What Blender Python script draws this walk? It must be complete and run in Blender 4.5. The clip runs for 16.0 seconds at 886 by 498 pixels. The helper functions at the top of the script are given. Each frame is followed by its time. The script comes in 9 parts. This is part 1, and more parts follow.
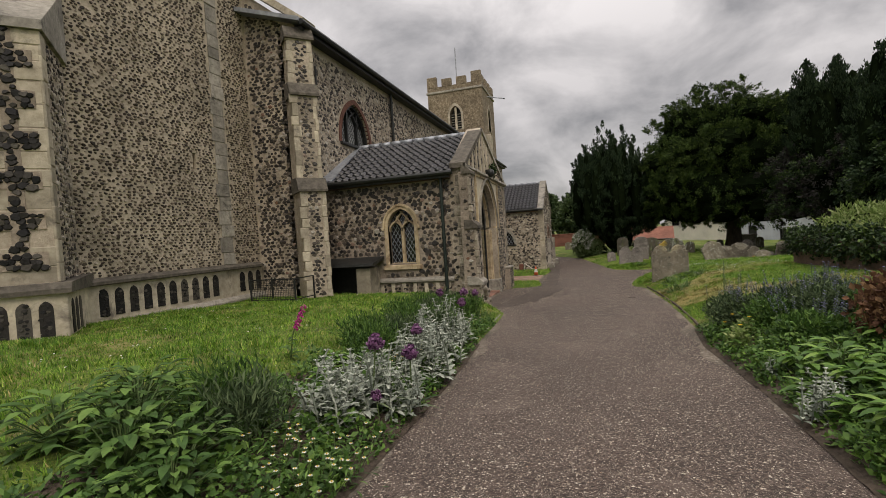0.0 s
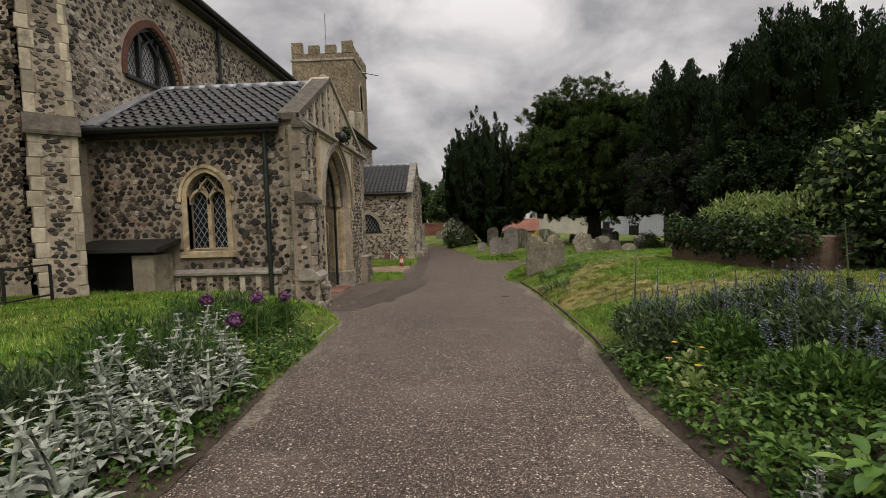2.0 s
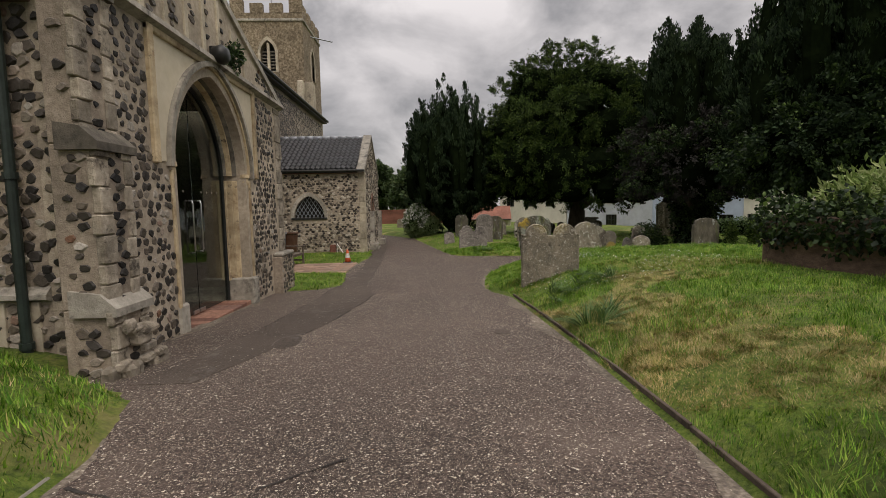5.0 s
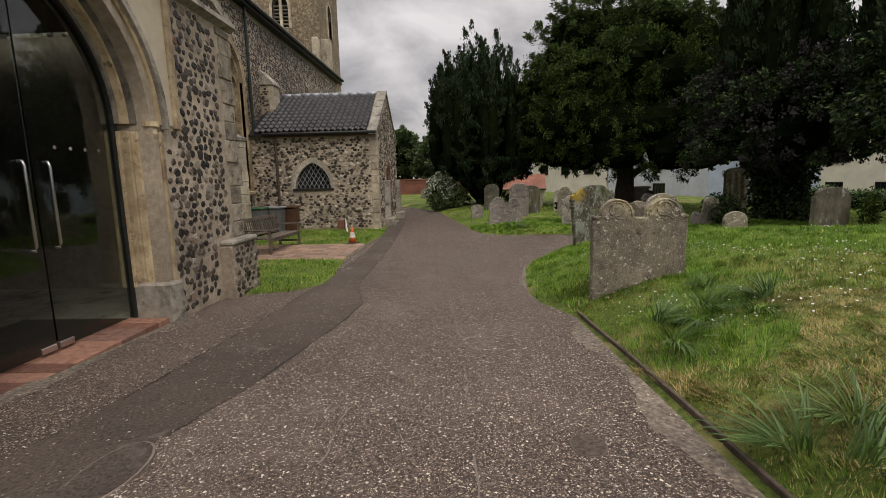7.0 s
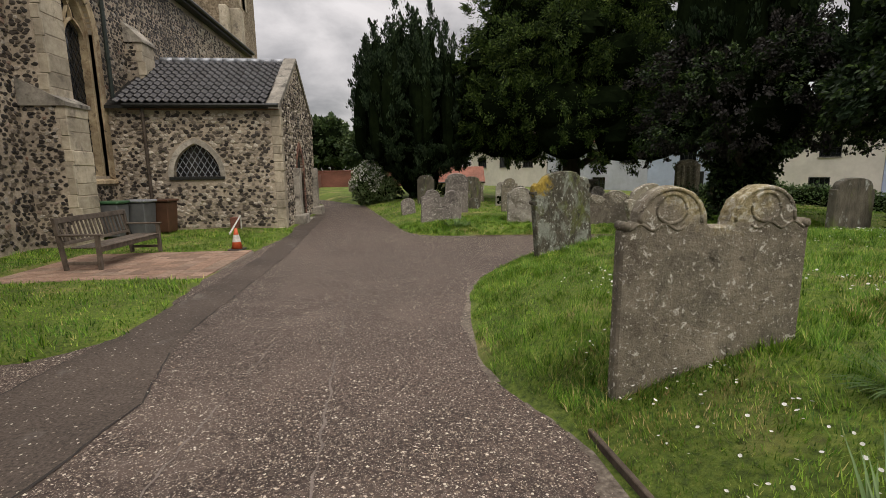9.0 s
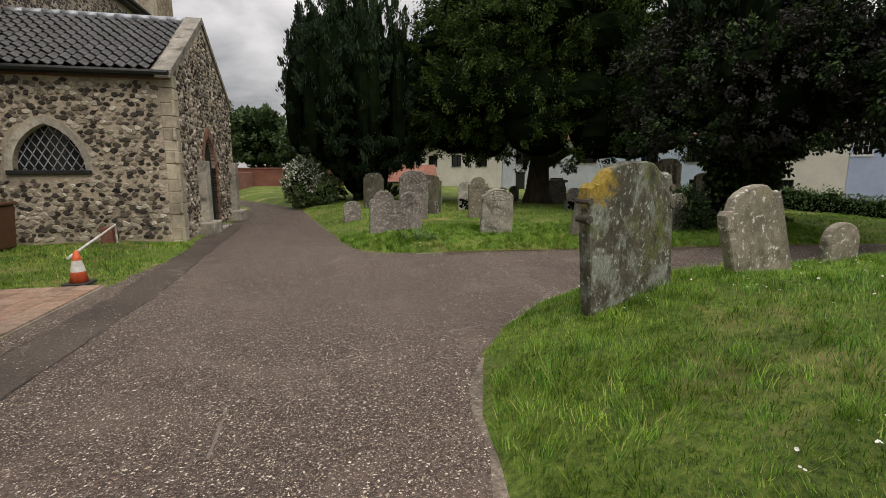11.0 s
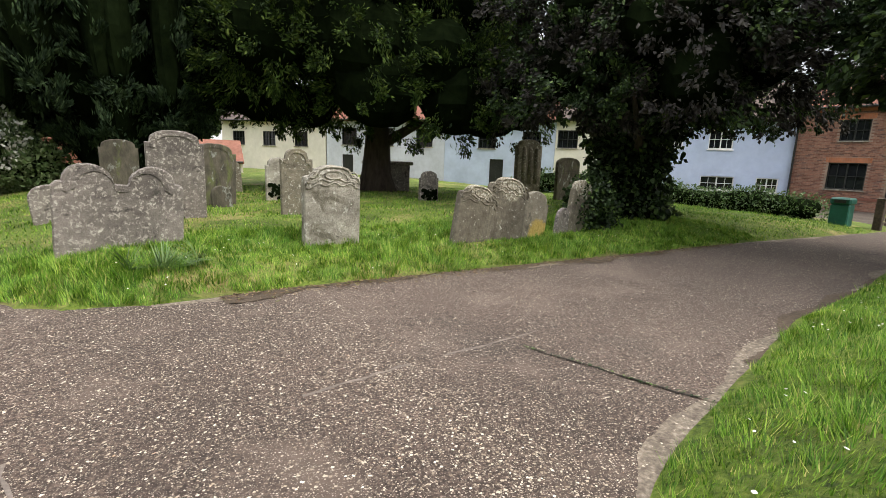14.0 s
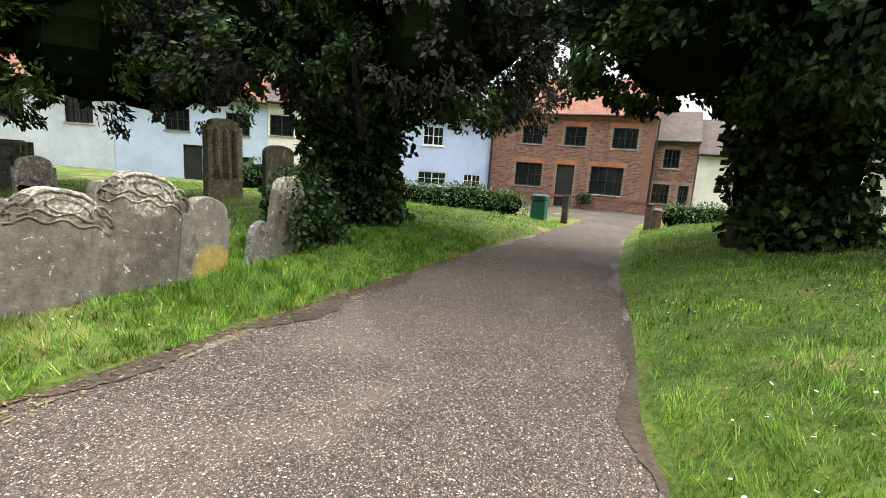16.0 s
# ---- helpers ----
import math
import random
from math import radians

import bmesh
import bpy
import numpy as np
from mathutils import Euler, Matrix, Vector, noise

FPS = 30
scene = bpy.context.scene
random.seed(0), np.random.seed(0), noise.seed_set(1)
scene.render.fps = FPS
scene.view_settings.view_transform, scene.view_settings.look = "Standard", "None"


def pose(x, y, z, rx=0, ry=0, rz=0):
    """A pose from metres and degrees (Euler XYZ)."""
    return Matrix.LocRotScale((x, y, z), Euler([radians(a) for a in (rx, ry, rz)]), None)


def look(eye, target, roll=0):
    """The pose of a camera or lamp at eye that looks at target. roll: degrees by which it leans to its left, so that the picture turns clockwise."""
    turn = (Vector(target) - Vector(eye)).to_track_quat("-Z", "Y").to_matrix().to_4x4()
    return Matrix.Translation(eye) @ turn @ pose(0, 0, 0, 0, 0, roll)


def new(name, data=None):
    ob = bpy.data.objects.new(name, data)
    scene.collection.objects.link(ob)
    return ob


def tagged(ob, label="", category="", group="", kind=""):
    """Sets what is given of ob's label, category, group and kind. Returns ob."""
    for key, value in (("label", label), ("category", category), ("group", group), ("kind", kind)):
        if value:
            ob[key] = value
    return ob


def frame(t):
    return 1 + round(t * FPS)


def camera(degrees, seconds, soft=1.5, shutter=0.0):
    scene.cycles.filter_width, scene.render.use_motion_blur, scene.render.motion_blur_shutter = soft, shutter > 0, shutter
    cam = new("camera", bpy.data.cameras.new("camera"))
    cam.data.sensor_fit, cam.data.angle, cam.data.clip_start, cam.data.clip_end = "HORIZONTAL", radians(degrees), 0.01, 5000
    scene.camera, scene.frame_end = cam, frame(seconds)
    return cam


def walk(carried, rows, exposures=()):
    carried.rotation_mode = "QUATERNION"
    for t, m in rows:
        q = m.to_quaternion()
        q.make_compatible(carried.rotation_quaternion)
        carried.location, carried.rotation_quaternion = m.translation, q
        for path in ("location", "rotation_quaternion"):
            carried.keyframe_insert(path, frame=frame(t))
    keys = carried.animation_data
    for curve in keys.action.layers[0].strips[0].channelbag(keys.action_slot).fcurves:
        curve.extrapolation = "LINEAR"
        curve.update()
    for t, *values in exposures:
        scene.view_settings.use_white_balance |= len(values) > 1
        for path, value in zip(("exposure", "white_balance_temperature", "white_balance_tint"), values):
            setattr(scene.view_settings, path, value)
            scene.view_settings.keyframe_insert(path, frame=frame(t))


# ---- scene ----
cam = camera(86.4, 16.0, soft=0.55)
METRES, EYE, TILT, LEAN, TURN = 27.3, 1.5, 0.0, 0.0, 17.5
ROWS = [
    (0.0, 0.0, 0.0, 0.0, -0.1, -1.45, 3.79),
    (0.5, 0.0084, 0.0276, -0.0016, -3.76, -1.79, 3.13),
    (1.0, 0.0163, 0.0559, -0.0032, -7.86, -2.61, 2.61),
    (1.5, 0.0273, 0.085, -0.0066, -12.24, -3.46, 2.04),
    (2.0, 0.0372, 0.1145, -0.0084, -15.17, -3.57, 1.69),
    (2.5, 0.0493, 0.1439, -0.0105, -18.64, -4.24, 1.19),
    (3.0, 0.0592, 0.1738, -0.0114, -20.12, -4.17, 0.98),
    (5.5, 0.1027, 0.3209, -0.0153, -18.89, -5.95, 1.14),
    (6.0, 0.1129, 0.3525, -0.0152, -16.1, -7.22, 1.43),
    (6.5, 0.1231, 0.3823, -0.0167, -14.27, -7.78, 1.6),
    (7.0, 0.1388, 0.4099, -0.0172, -16.04, -8.66, 1.33),
    (7.5, 0.1523, 0.436, -0.0189, -17.24, -9.06, 1.38),
    (8.0, 0.1645, 0.4639, -0.0212, -19.91, -9.86, 1.01),
    (8.5, 0.1765, 0.4934, -0.0229, -21.99, -9.73, 0.79),
    (9.0, 0.1897, 0.5218, -0.0249, -23.55, -9.51, 0.66),
    (11.5, 0.2457, 0.671, -0.0299, -32.5, -9.8, -0.22),
    (12.0, 0.2629, 0.6961, -0.0316, -35.76, -10.3, -0.53),
    (12.5, 0.2824, 0.7211, -0.0344, -39.99, -11.0, -0.96),
    (13.0, 0.3001, 0.7469, -0.0365, -42.74, -10.79, -1.14),
    (13.5, 0.3195, 0.7724, -0.0398, -46.65, -11.02, -1.57),
    (14.0, 0.339, 0.7961, -0.041, -51.1, -10.77, -1.96),
    (14.5, 0.363, 0.8133, -0.042, -57.65, -10.34, -2.42),
    (15.0, 0.3911, 0.8287, -0.0414, -65.39, -10.53, -3.02),
    (15.5, 0.4209, 0.834, -0.0423, -74.3, -10.1, -3.57),
    (16.0, 0.4544, 0.8352, -0.0419, -83.38, -10.02, -4.05),
]
walk(cam, [(t, pose(0, 0, EYE, TILT, LEAN, TURN) @ pose(METRES * x, METRES * y, METRES * z, 90 + pitch, roll, yaw)) for t, x, y, z, yaw, pitch, roll in ROWS],
     exposures=[(0.0, -0.18, 6900, 14), (3.0, -0.18, 6900, 14), (5.5, -0.18, 6900, 15), (7.5, -0.02, 6900, 15), (9.0, 0.03, 6900, 14), (12.0, 0.15, 6800, 12), (12.5, 0.3, 6800, 12), (13.5, 0.85, 6700, 11), (14.5, 0.98, 6600, 9), (15.0, 1.1, 6550, 8), (16.0, 1.53, 6450, 7)])

# ---------------- world, sun, exposure ----------------
world = bpy.data.worlds.new("overcast_sky")
scene.world = world
world.use_nodes = True
wn, wl = world.node_tree.nodes, world.node_tree.links
wn.clear()
w_out = wn.new("ShaderNodeOutputWorld")
w_bg = wn.new("ShaderNodeBackground")
w_sky = wn.new("ShaderNodeTexSky")
w_sky.sky_type, w_sky.sun_disc = "NISHITA", False
w_sky.sun_elevation, w_sky.sun_rotation = radians(52), radians(150)
w_tc = wn.new("ShaderNodeTexCoord")
w_sep = wn.new("ShaderNodeSeparateXYZ")
wl.new(w_tc.outputs["Generated"], w_sep.inputs[0])
# cloud deck: stretch the direction so that clouds flatten towards the horizon
w_add = wn.new("ShaderNodeMath"); w_add.operation = "MULTIPLY_ADD"
wl.new(w_sep.outputs["Z"], w_add.inputs[0]); w_add.inputs[1].default_value, w_add.inputs[2].default_value = 1.0, 0.5
w_div = wn.new("ShaderNodeVectorMath"); w_div.operation = "DIVIDE"
w_cmb = wn.new("ShaderNodeCombineXYZ")
for k in range(3):
    wl.new(w_add.outputs[0], w_cmb.inputs[k])
wl.new(w_tc.outputs["Generated"], w_div.inputs[0]); wl.new(w_cmb.outputs[0], w_div.inputs[1])
w_n1 = wn.new("ShaderNodeTexNoise"); w_n1.inputs["Scale"].default_value, w_n1.inputs["Detail"].default_value = 3.0, 9.0
w_n1.inputs["Roughness"].default_value, w_n1.inputs["Distortion"].default_value = 0.55, 0.35
wl.new(w_div.outputs[0], w_n1.inputs["Vector"])
w_ramp = wn.new("ShaderNodeValToRGB")
w_ramp.color_ramp.elements[0].position, w_ramp.color_ramp.elements[0].color = 0.36, (2.55, 2.6, 2.7, 1)
w_ramp.color_ramp.elements[1].position, w_ramp.color_ramp.elements[1].color = 0.64, (6.2, 6.2, 6.3, 1)
wl.new(w_n1.outputs["Fac"], w_ramp.inputs[0])
# an overcast sky is brighter overhead than at the horizon
w_grad = wn.new("ShaderNodeMapRange"); w_grad.inputs[1].default_value, w_grad.inputs[2].default_value = 0.0, 1.0
w_grad.inputs[3].default_value, w_grad.inputs[4].default_value = 0.92, 4.6
w_sq = wn.new("ShaderNodeMath"); w_sq.operation = "MULTIPLY"
wl.new(w_sep.outputs["Z"], w_sq.inputs[0]); wl.new(w_sep.outputs["Z"], w_sq.inputs[1])
wl.new(w_sq.outputs[0], w_grad.inputs[0])
w_mul = wn.new("ShaderNodeVectorMath"); w_mul.operation = "SCALE"
wl.new(w_ramp.outputs[0], w_mul.inputs[0]); wl.new(w_grad.outputs[0], w_mul.inputs["Scale"])
w_mix = wn.new("ShaderNodeMix"); w_mix.data_type = "RGBA"; w_mix.inputs["Factor"].default_value = 0.9
wl.new(w_sky.outputs[0], w_mix.inputs["A"]); wl.new(w_mul.outputs[0], w_mix.inputs["B"])
wl.new(w_mix.outputs["Result"], w_bg.inputs["Color"])
w_bg.inputs["Strength"].default_value = 0.11
wl.new(w_bg.outputs[0], w_out.inputs[0])

sun = new("sun", bpy.data.lights.new("sun", "SUN"))
sun.data.energy, sun.data.angle, sun.data.color = 1.5, radians(28), (1.0, 0.93, 0.82)
sun.matrix_world = look((20, -35, 51), (0, 0, 0))

# ---------------- materials ----------------
def ramp_node(nt, stops):
    r = nt.nodes.new("ShaderNodeValToRGB")
    els = r.color_ramp.elements
    while len(els) < len(stops):
        els.new(0.5)
    for e, (p, c) in zip(els, stops):
        e.position, e.color = p, (*c, 1)
    return r


def noise_node(nt, vec, scale, detail=5.0, rough=0.6, dist=0.0):
    n = nt.nodes.new("ShaderNodeTexNoise")
    n.inputs["Scale"].default_value, n.inputs["Detail"].default_value = scale, detail
    n.inputs["Roughness"].default_value, n.inputs["Distortion"].default_value = rough, dist
    nt.links.new(vec, n.inputs["Vector"])
    return n


def mix_node(nt, fac, a, b, mode="MIX"):
    m = nt.nodes.new("ShaderNodeMix"); m.data_type, m.blend_type = "RGBA", mode
    for key, v in (("Factor", fac), ("A", a), ("B", b)):
        if isinstance(v, (int, float)):
            m.inputs[key].default_value = v
        elif isinstance(v, tuple):
            m.inputs[key].default_value = (*v, 1)
        else:
            nt.links.new(v, m.inputs[key])
    return m.outputs["Result"]


def surface(name, stops, scale=6.0, rough=0.85, bump=0.3, bscale=None, blotch=0.35, bl_scale=None, spots=(), island=0.0,
            objrand=0.0, metal=0.0, spec=0.4, stretch=None, dist=0.0, sheen=0.0, trans=0.0):
    """A two-scale weathered surface. stops: ramp over fine noise; blotch: strength of large stains; spots: rows of
    (colour, scale, low, high) for lichen, moss and dirt patches; island / objrand: brightness spread piece by piece."""
    m = bpy.data.materials.new(name); m.use_nodes = True
    nt = m.node_tree; b = nt.nodes["Principled BSDF"]
    geo = nt.nodes.new("ShaderNodeNewGeometry")
    vec = geo.outputs["Position"]
    if stretch:
        mp = nt.nodes.new("ShaderNodeMapping"); mp.inputs["Scale"].default_value = stretch
        nt.links.new(vec, mp.inputs["Vector"]); vec = mp.outputs[0]
    n1 = noise_node(nt, vec, scale, 6.0, 0.65, dist)
    r = ramp_node(nt, stops); nt.links.new(n1.outputs["Fac"], r.inputs[0])
    col = r.outputs[0]
    if blotch:
        n2 = noise_node(nt, vec, bl_scale or scale * 0.13, 4.0, 0.6)
        r2 = ramp_node(nt, [(0.3, (1 - blotch,) * 3), (0.7, (1 + blotch * 0.5,) * 3)])
        nt.links.new(n2.outputs["Fac"], r2.inputs[0])
        col = mix_node(nt, 1.0, col, r2.outputs[0], "MULTIPLY")
    for c, sc, lo, hi in spots:
        n3 = noise_node(nt, vec, sc, 5.0, 0.7, 0.4)
        r3 = ramp_node(nt, [(lo, (0, 0, 0)), (hi, (1, 1, 1))]); nt.links.new(n3.outputs["Fac"], r3.inputs[0])
        col = mix_node(nt, r3.outputs[0], col, c)
    for amount, sock in ((island, geo.outputs["Random Per Island"]), (objrand, None)):
        if amount:
            if sock is None:
                sock = nt.nodes.new("ShaderNodeObjectInfo").outputs["Random"]
            r4 = ramp_node(nt, [(0.0, (1 - amount,) * 3), (1.0, (1 + amount,) * 3)]); nt.links.new(sock, r4.inputs[0])
            col = mix_node(nt, 1.0, col, r4.outputs[0], "MULTIPLY")
    nt.links.new(col, b.inputs["Base Color"])
    b.inputs["Roughness"].default_value, b.inputs["Metallic"].default_value = rough, metal
    b.inputs["Specular IOR Level"].default_value = spec
    if bump:
        bn = nt.nodes.new("ShaderNodeBump"); bn.inputs["Strength"].default_value, bn.inputs["Distance"].default_value = bump, 0.03
        n5 = noise_node(nt, vec, bscale or scale * 3, 6.0, 0.7)
        nt.links.new(n5.outputs["Fac"], bn.inputs["Height"]); nt.links.new(bn.outputs[0], b.inputs["Normal"])
    return m


def by_island(name, stops, rough=0.6, spec=0.5, grain=25.0, bump=0.25, trans=0.0, mottle=None):
    """Pieces of many colours: a ramp over the piece's own random number, with fine grain."""
    m = bpy.data.materials.new(name); m.use_nodes = True
    nt = m.node_tree; b = nt.nodes["Principled BSDF"]
    geo = nt.nodes.new("ShaderNodeNewGeometry")
    both = nt.nodes.new("ShaderNodeMath"); both.operation = "ADD"
    nt.links.new(nt.nodes.new("ShaderNodeObjectInfo").outputs["Random"], both.inputs[0])
    nt.links.new(geo.outputs["Random Per Island"], both.inputs[1])
    fract = nt.nodes.new("ShaderNodeMath"); fract.operation = "FRACT"
    nt.links.new(both.outputs[0], fract.inputs[0])
    sock = fract.outputs[0]
    r = ramp_node(nt, stops); nt.links.new(sock, r.inputs[0])
    n = noise_node(nt, geo.outputs["Position"], grain, 5.0, 0.7)
    r2 = ramp_node(nt, [(0.3, (0.6,) * 3), (0.7, (1.3,) * 3)]); nt.links.new(n.outputs["Fac"], r2.inputs[0])
    col = mix_node(nt, 1.0, r.outputs[0], r2.outputs[0], "MULTIPLY")
    if mottle:
        n6 = noise_node(nt, geo.outputs["Position"], mottle[0], 4.0, 0.62)
        r6 = ramp_node(nt, [(0.34, mottle[1]), (0.66, mottle[2])]); nt.links.new(n6.outputs["Fac"], r6.inputs[0])
        col = mix_node(nt, 1.0, col, r6.outputs[0], "MULTIPLY")
    nt.links.new(col, b.inputs["Base Color"])
    b.inputs["Roughness"].default_value, b.inputs["Specular IOR Level"].default_value = rough, spec
    if bump:
        bn = nt.nodes.new("ShaderNodeBump"); bn.inputs["Strength"].default_value, bn.inputs["Distance"].default_value = bump, 0.02
        nt.links.new(n.outputs["Fac"], bn.inputs["Height"]); nt.links.new(bn.outputs[0], b.inputs["Normal"])
    if trans:
        t = nt.nodes.new("ShaderNodeBsdfTranslucent"); nt.links.new(r.outputs[0], t.inputs["Color"])
        mx = nt.nodes.new("ShaderNodeMixShader"); mx.inputs[0].default_value = trans
        nt.links.new(b.outputs[0], mx.inputs[1]); nt.links.new(t.outputs[0], mx.inputs[2])
        nt.links.new(mx.outputs[0], nt.nodes["Material Output"].inputs[0])
    return m


def glass_pane(name, tint, rough=0.02, alpha=0.0):
    m = bpy.data.materials.new(name); m.use_nodes = True
    nt = m.node_tree; b = nt.nodes["Principled BSDF"]
    b.inputs["Base Color"].default_value, b.inputs["Roughness"].default_value = (*tint, 1), rough
    b.inputs["Transmission Weight"].default_value, b.inputs["IOR"].default_value = alpha, 1.5
    b.inputs["Specular IOR Level"].default_value = 0.6
    return m


M_mortar = surface("flint_mortar", [(0.3, (0.33, 0.275, 0.21)), (0.7, (0.52, 0.45, 0.355))], 14, 0.95, 0.6, 40, 0.45, 0.8)
M_mortar_pale = surface("pale_lime_mortar", [(0.3, (0.42, 0.355, 0.265)), (0.7, (0.62, 0.54, 0.42))], 14, 0.95, 0.5, 40, 0.35, 0.8)
M_mortar_dark = surface("dirty_flint_mortar", [(0.3, (0.24, 0.195, 0.15)), (0.7, (0.42, 0.355, 0.28))], 14, 0.95, 0.6, 40, 0.45, 0.8)
M_flint = by_island("knapped_flint", [(0.0, (0.016, 0.0145, 0.0135)), (0.3, (0.034, 0.029, 0.025)), (0.55, (0.06, 0.05, 0.04)),
                                      (0.75, (0.105, 0.085, 0.066)), (0.88, (0.19, 0.16, 0.125)), (0.95, (0.4, 0.37, 0.32)), (1.0, (0.17, 0.085, 0.05))], 0.5, 0.45, 30, 0.5)
M_flint_pale = by_island("weathered_pale_flint", [(0.0, (0.022, 0.019, 0.017)), (0.25, (0.055, 0.046, 0.038)), (0.45, (0.12, 0.1, 0.08)),
                                      (0.7, (0.3, 0.26, 0.205)), (1.0, (0.56, 0.51, 0.43))], 0.65, 0.4, 30, 0.4)
M_flint_brown = by_island("brown_field_flint", [(0.0, (0.035, 0.028, 0.022)), (0.4, (0.08, 0.062, 0.046)), (0.7, (0.14, 0.11, 0.08)), (0.9, (0.26, 0.215, 0.16)), (1.0, (0.5, 0.44, 0.36))], 0.65, 0.35, 30, 0.5)
M_flint_dark = by_island("black_knapped_flint", [(0.0, (0.012, 0.012, 0.013)), (0.7, (0.03, 0.027, 0.024)), (1.0, (0.1, 0.09, 0.075))], 0.6, 0.25, 30, 0.4)
M_lime = surface("weathered_limestone", [(0.3, (0.36, 0.31, 0.23)), (0.7, (0.56, 0.50, 0.39))], 7, 0.9, 0.35, 30, 0.4, 0.9, [((0.16, 0.14, 0.115), 1.7, 0.56, 0.7)], objrand=0.22)
M_lime_grey = surface("grey_weathered_stone", [(0.3, (0.24, 0.22, 0.185)), (0.7, (0.43, 0.40, 0.34))], 9, 0.92, 0.5, 35, 0.45, 1.2, [((0.07, 0.065, 0.055), 2.3, 0.54, 0.68)], objrand=0.25)
M_lime_warm = surface("honey_limestone", [(0.3, (0.36, 0.275, 0.165)), (0.7, (0.58, 0.48, 0.32))], 6, 0.88, 0.35, 30, 0.45, 1.0, [((0.2, 0.13, 0.075), 2.4, 0.5, 0.66), ((0.1, 0.08, 0.06), 5.0, 0.6, 0.7)], objrand=0.18)
M_panel = surface("cream_render", [(0.3, (0.52, 0.46, 0.34)), (0.7, (0.62, 0.56, 0.44))], 4, 0.9, 0.15, 30, 0.2, 0.8)
# Dark coping stone; the porch inner wall borrows it for its indoor shade.
M_dark_string = surface("sooty_coping_and_dim_wall", [(0.3, (0.07, 0.062, 0.05)), (0.7, (0.17, 0.15, 0.12))], 8, 0.95, 0.5, 30, 0.4, 1.0)
M_pantile = surface("black_glazed_pantile", [(0.3, (0.014, 0.015, 0.017)), (0.7, (0.04, 0.04, 0.044))], 12, 0.36, 0.15, 40, 0.3, 2.0, [((0.12, 0.13, 0.09), 7.0, 0.64, 0.74)], objrand=0.5, spec=0.4)
M_lead = surface("lead_sheet", [(0.3, (0.25, 0.27, 0.3)), (0.7, (0.4, 0.42, 0.45))], 6, 0.5, 0.1, 20, 0.3, 1.5, metal=0.4)
# Black iron paint, also used to paint the dark inside of some openings.
M_black = surface("black_painted_iron_and_voids", [(0.3, (0.012, 0.013, 0.013)), (0.7, (0.03, 0.032, 0.03))], 10, 0.45, 0.1, 40, 0.3)
M_green_black = surface("dark_green_painted_iron", [(0.3, (0.012, 0.02, 0.017)), (0.7, (0.028, 0.04, 0.034))], 10, 0.45, 0.1, 40, 0.3)
M_glass = glass_pane("window_glass", (0.012, 0.014, 0.016), 0.08)
M_glass_pale = surface("old_leaded_glass", [(0.3, (0.26, 0.27, 0.27)), (0.7, (0.4, 0.41, 0.41))], 5, 0.25, 0.2, 9, 0.3)
M_doorglass = glass_pane("door_glass", (0.46, 0.54, 0.51), 0.01, 1.0)
M_steel = surface("brushed_steel", [(0.3, (0.5, 0.5, 0.5)), (0.7, (0.62, 0.62, 0.62))], 30, 0.28, 0.05, 80, 0.1, metal=1.0)
M_brick = by_island("red_brick", [(0.0, (0.14, 0.068, 0.05)), (0.4, (0.235, 0.118, 0.084)), (0.7, (0.3, 0.16, 0.115)), (1.0, (0.11, 0.068, 0.06))], 0.9, 0.3, 14, 0.3)
M_brick_obj = by_island("old_red_brick", [(0.0, (0.17, 0.115, 0.085)), (0.4, (0.27, 0.175, 0.125)), (0.7, (0.32, 0.22, 0.16)), (1.0, (0.22, 0.16, 0.12))], 0.9, 0.3, 14, 0.3)
M_joint = surface("lime_joint", [(0.3, (0.28, 0.24, 0.2)), (0.7, (0.42, 0.37, 0.31))], 14, 0.95, 0.3)


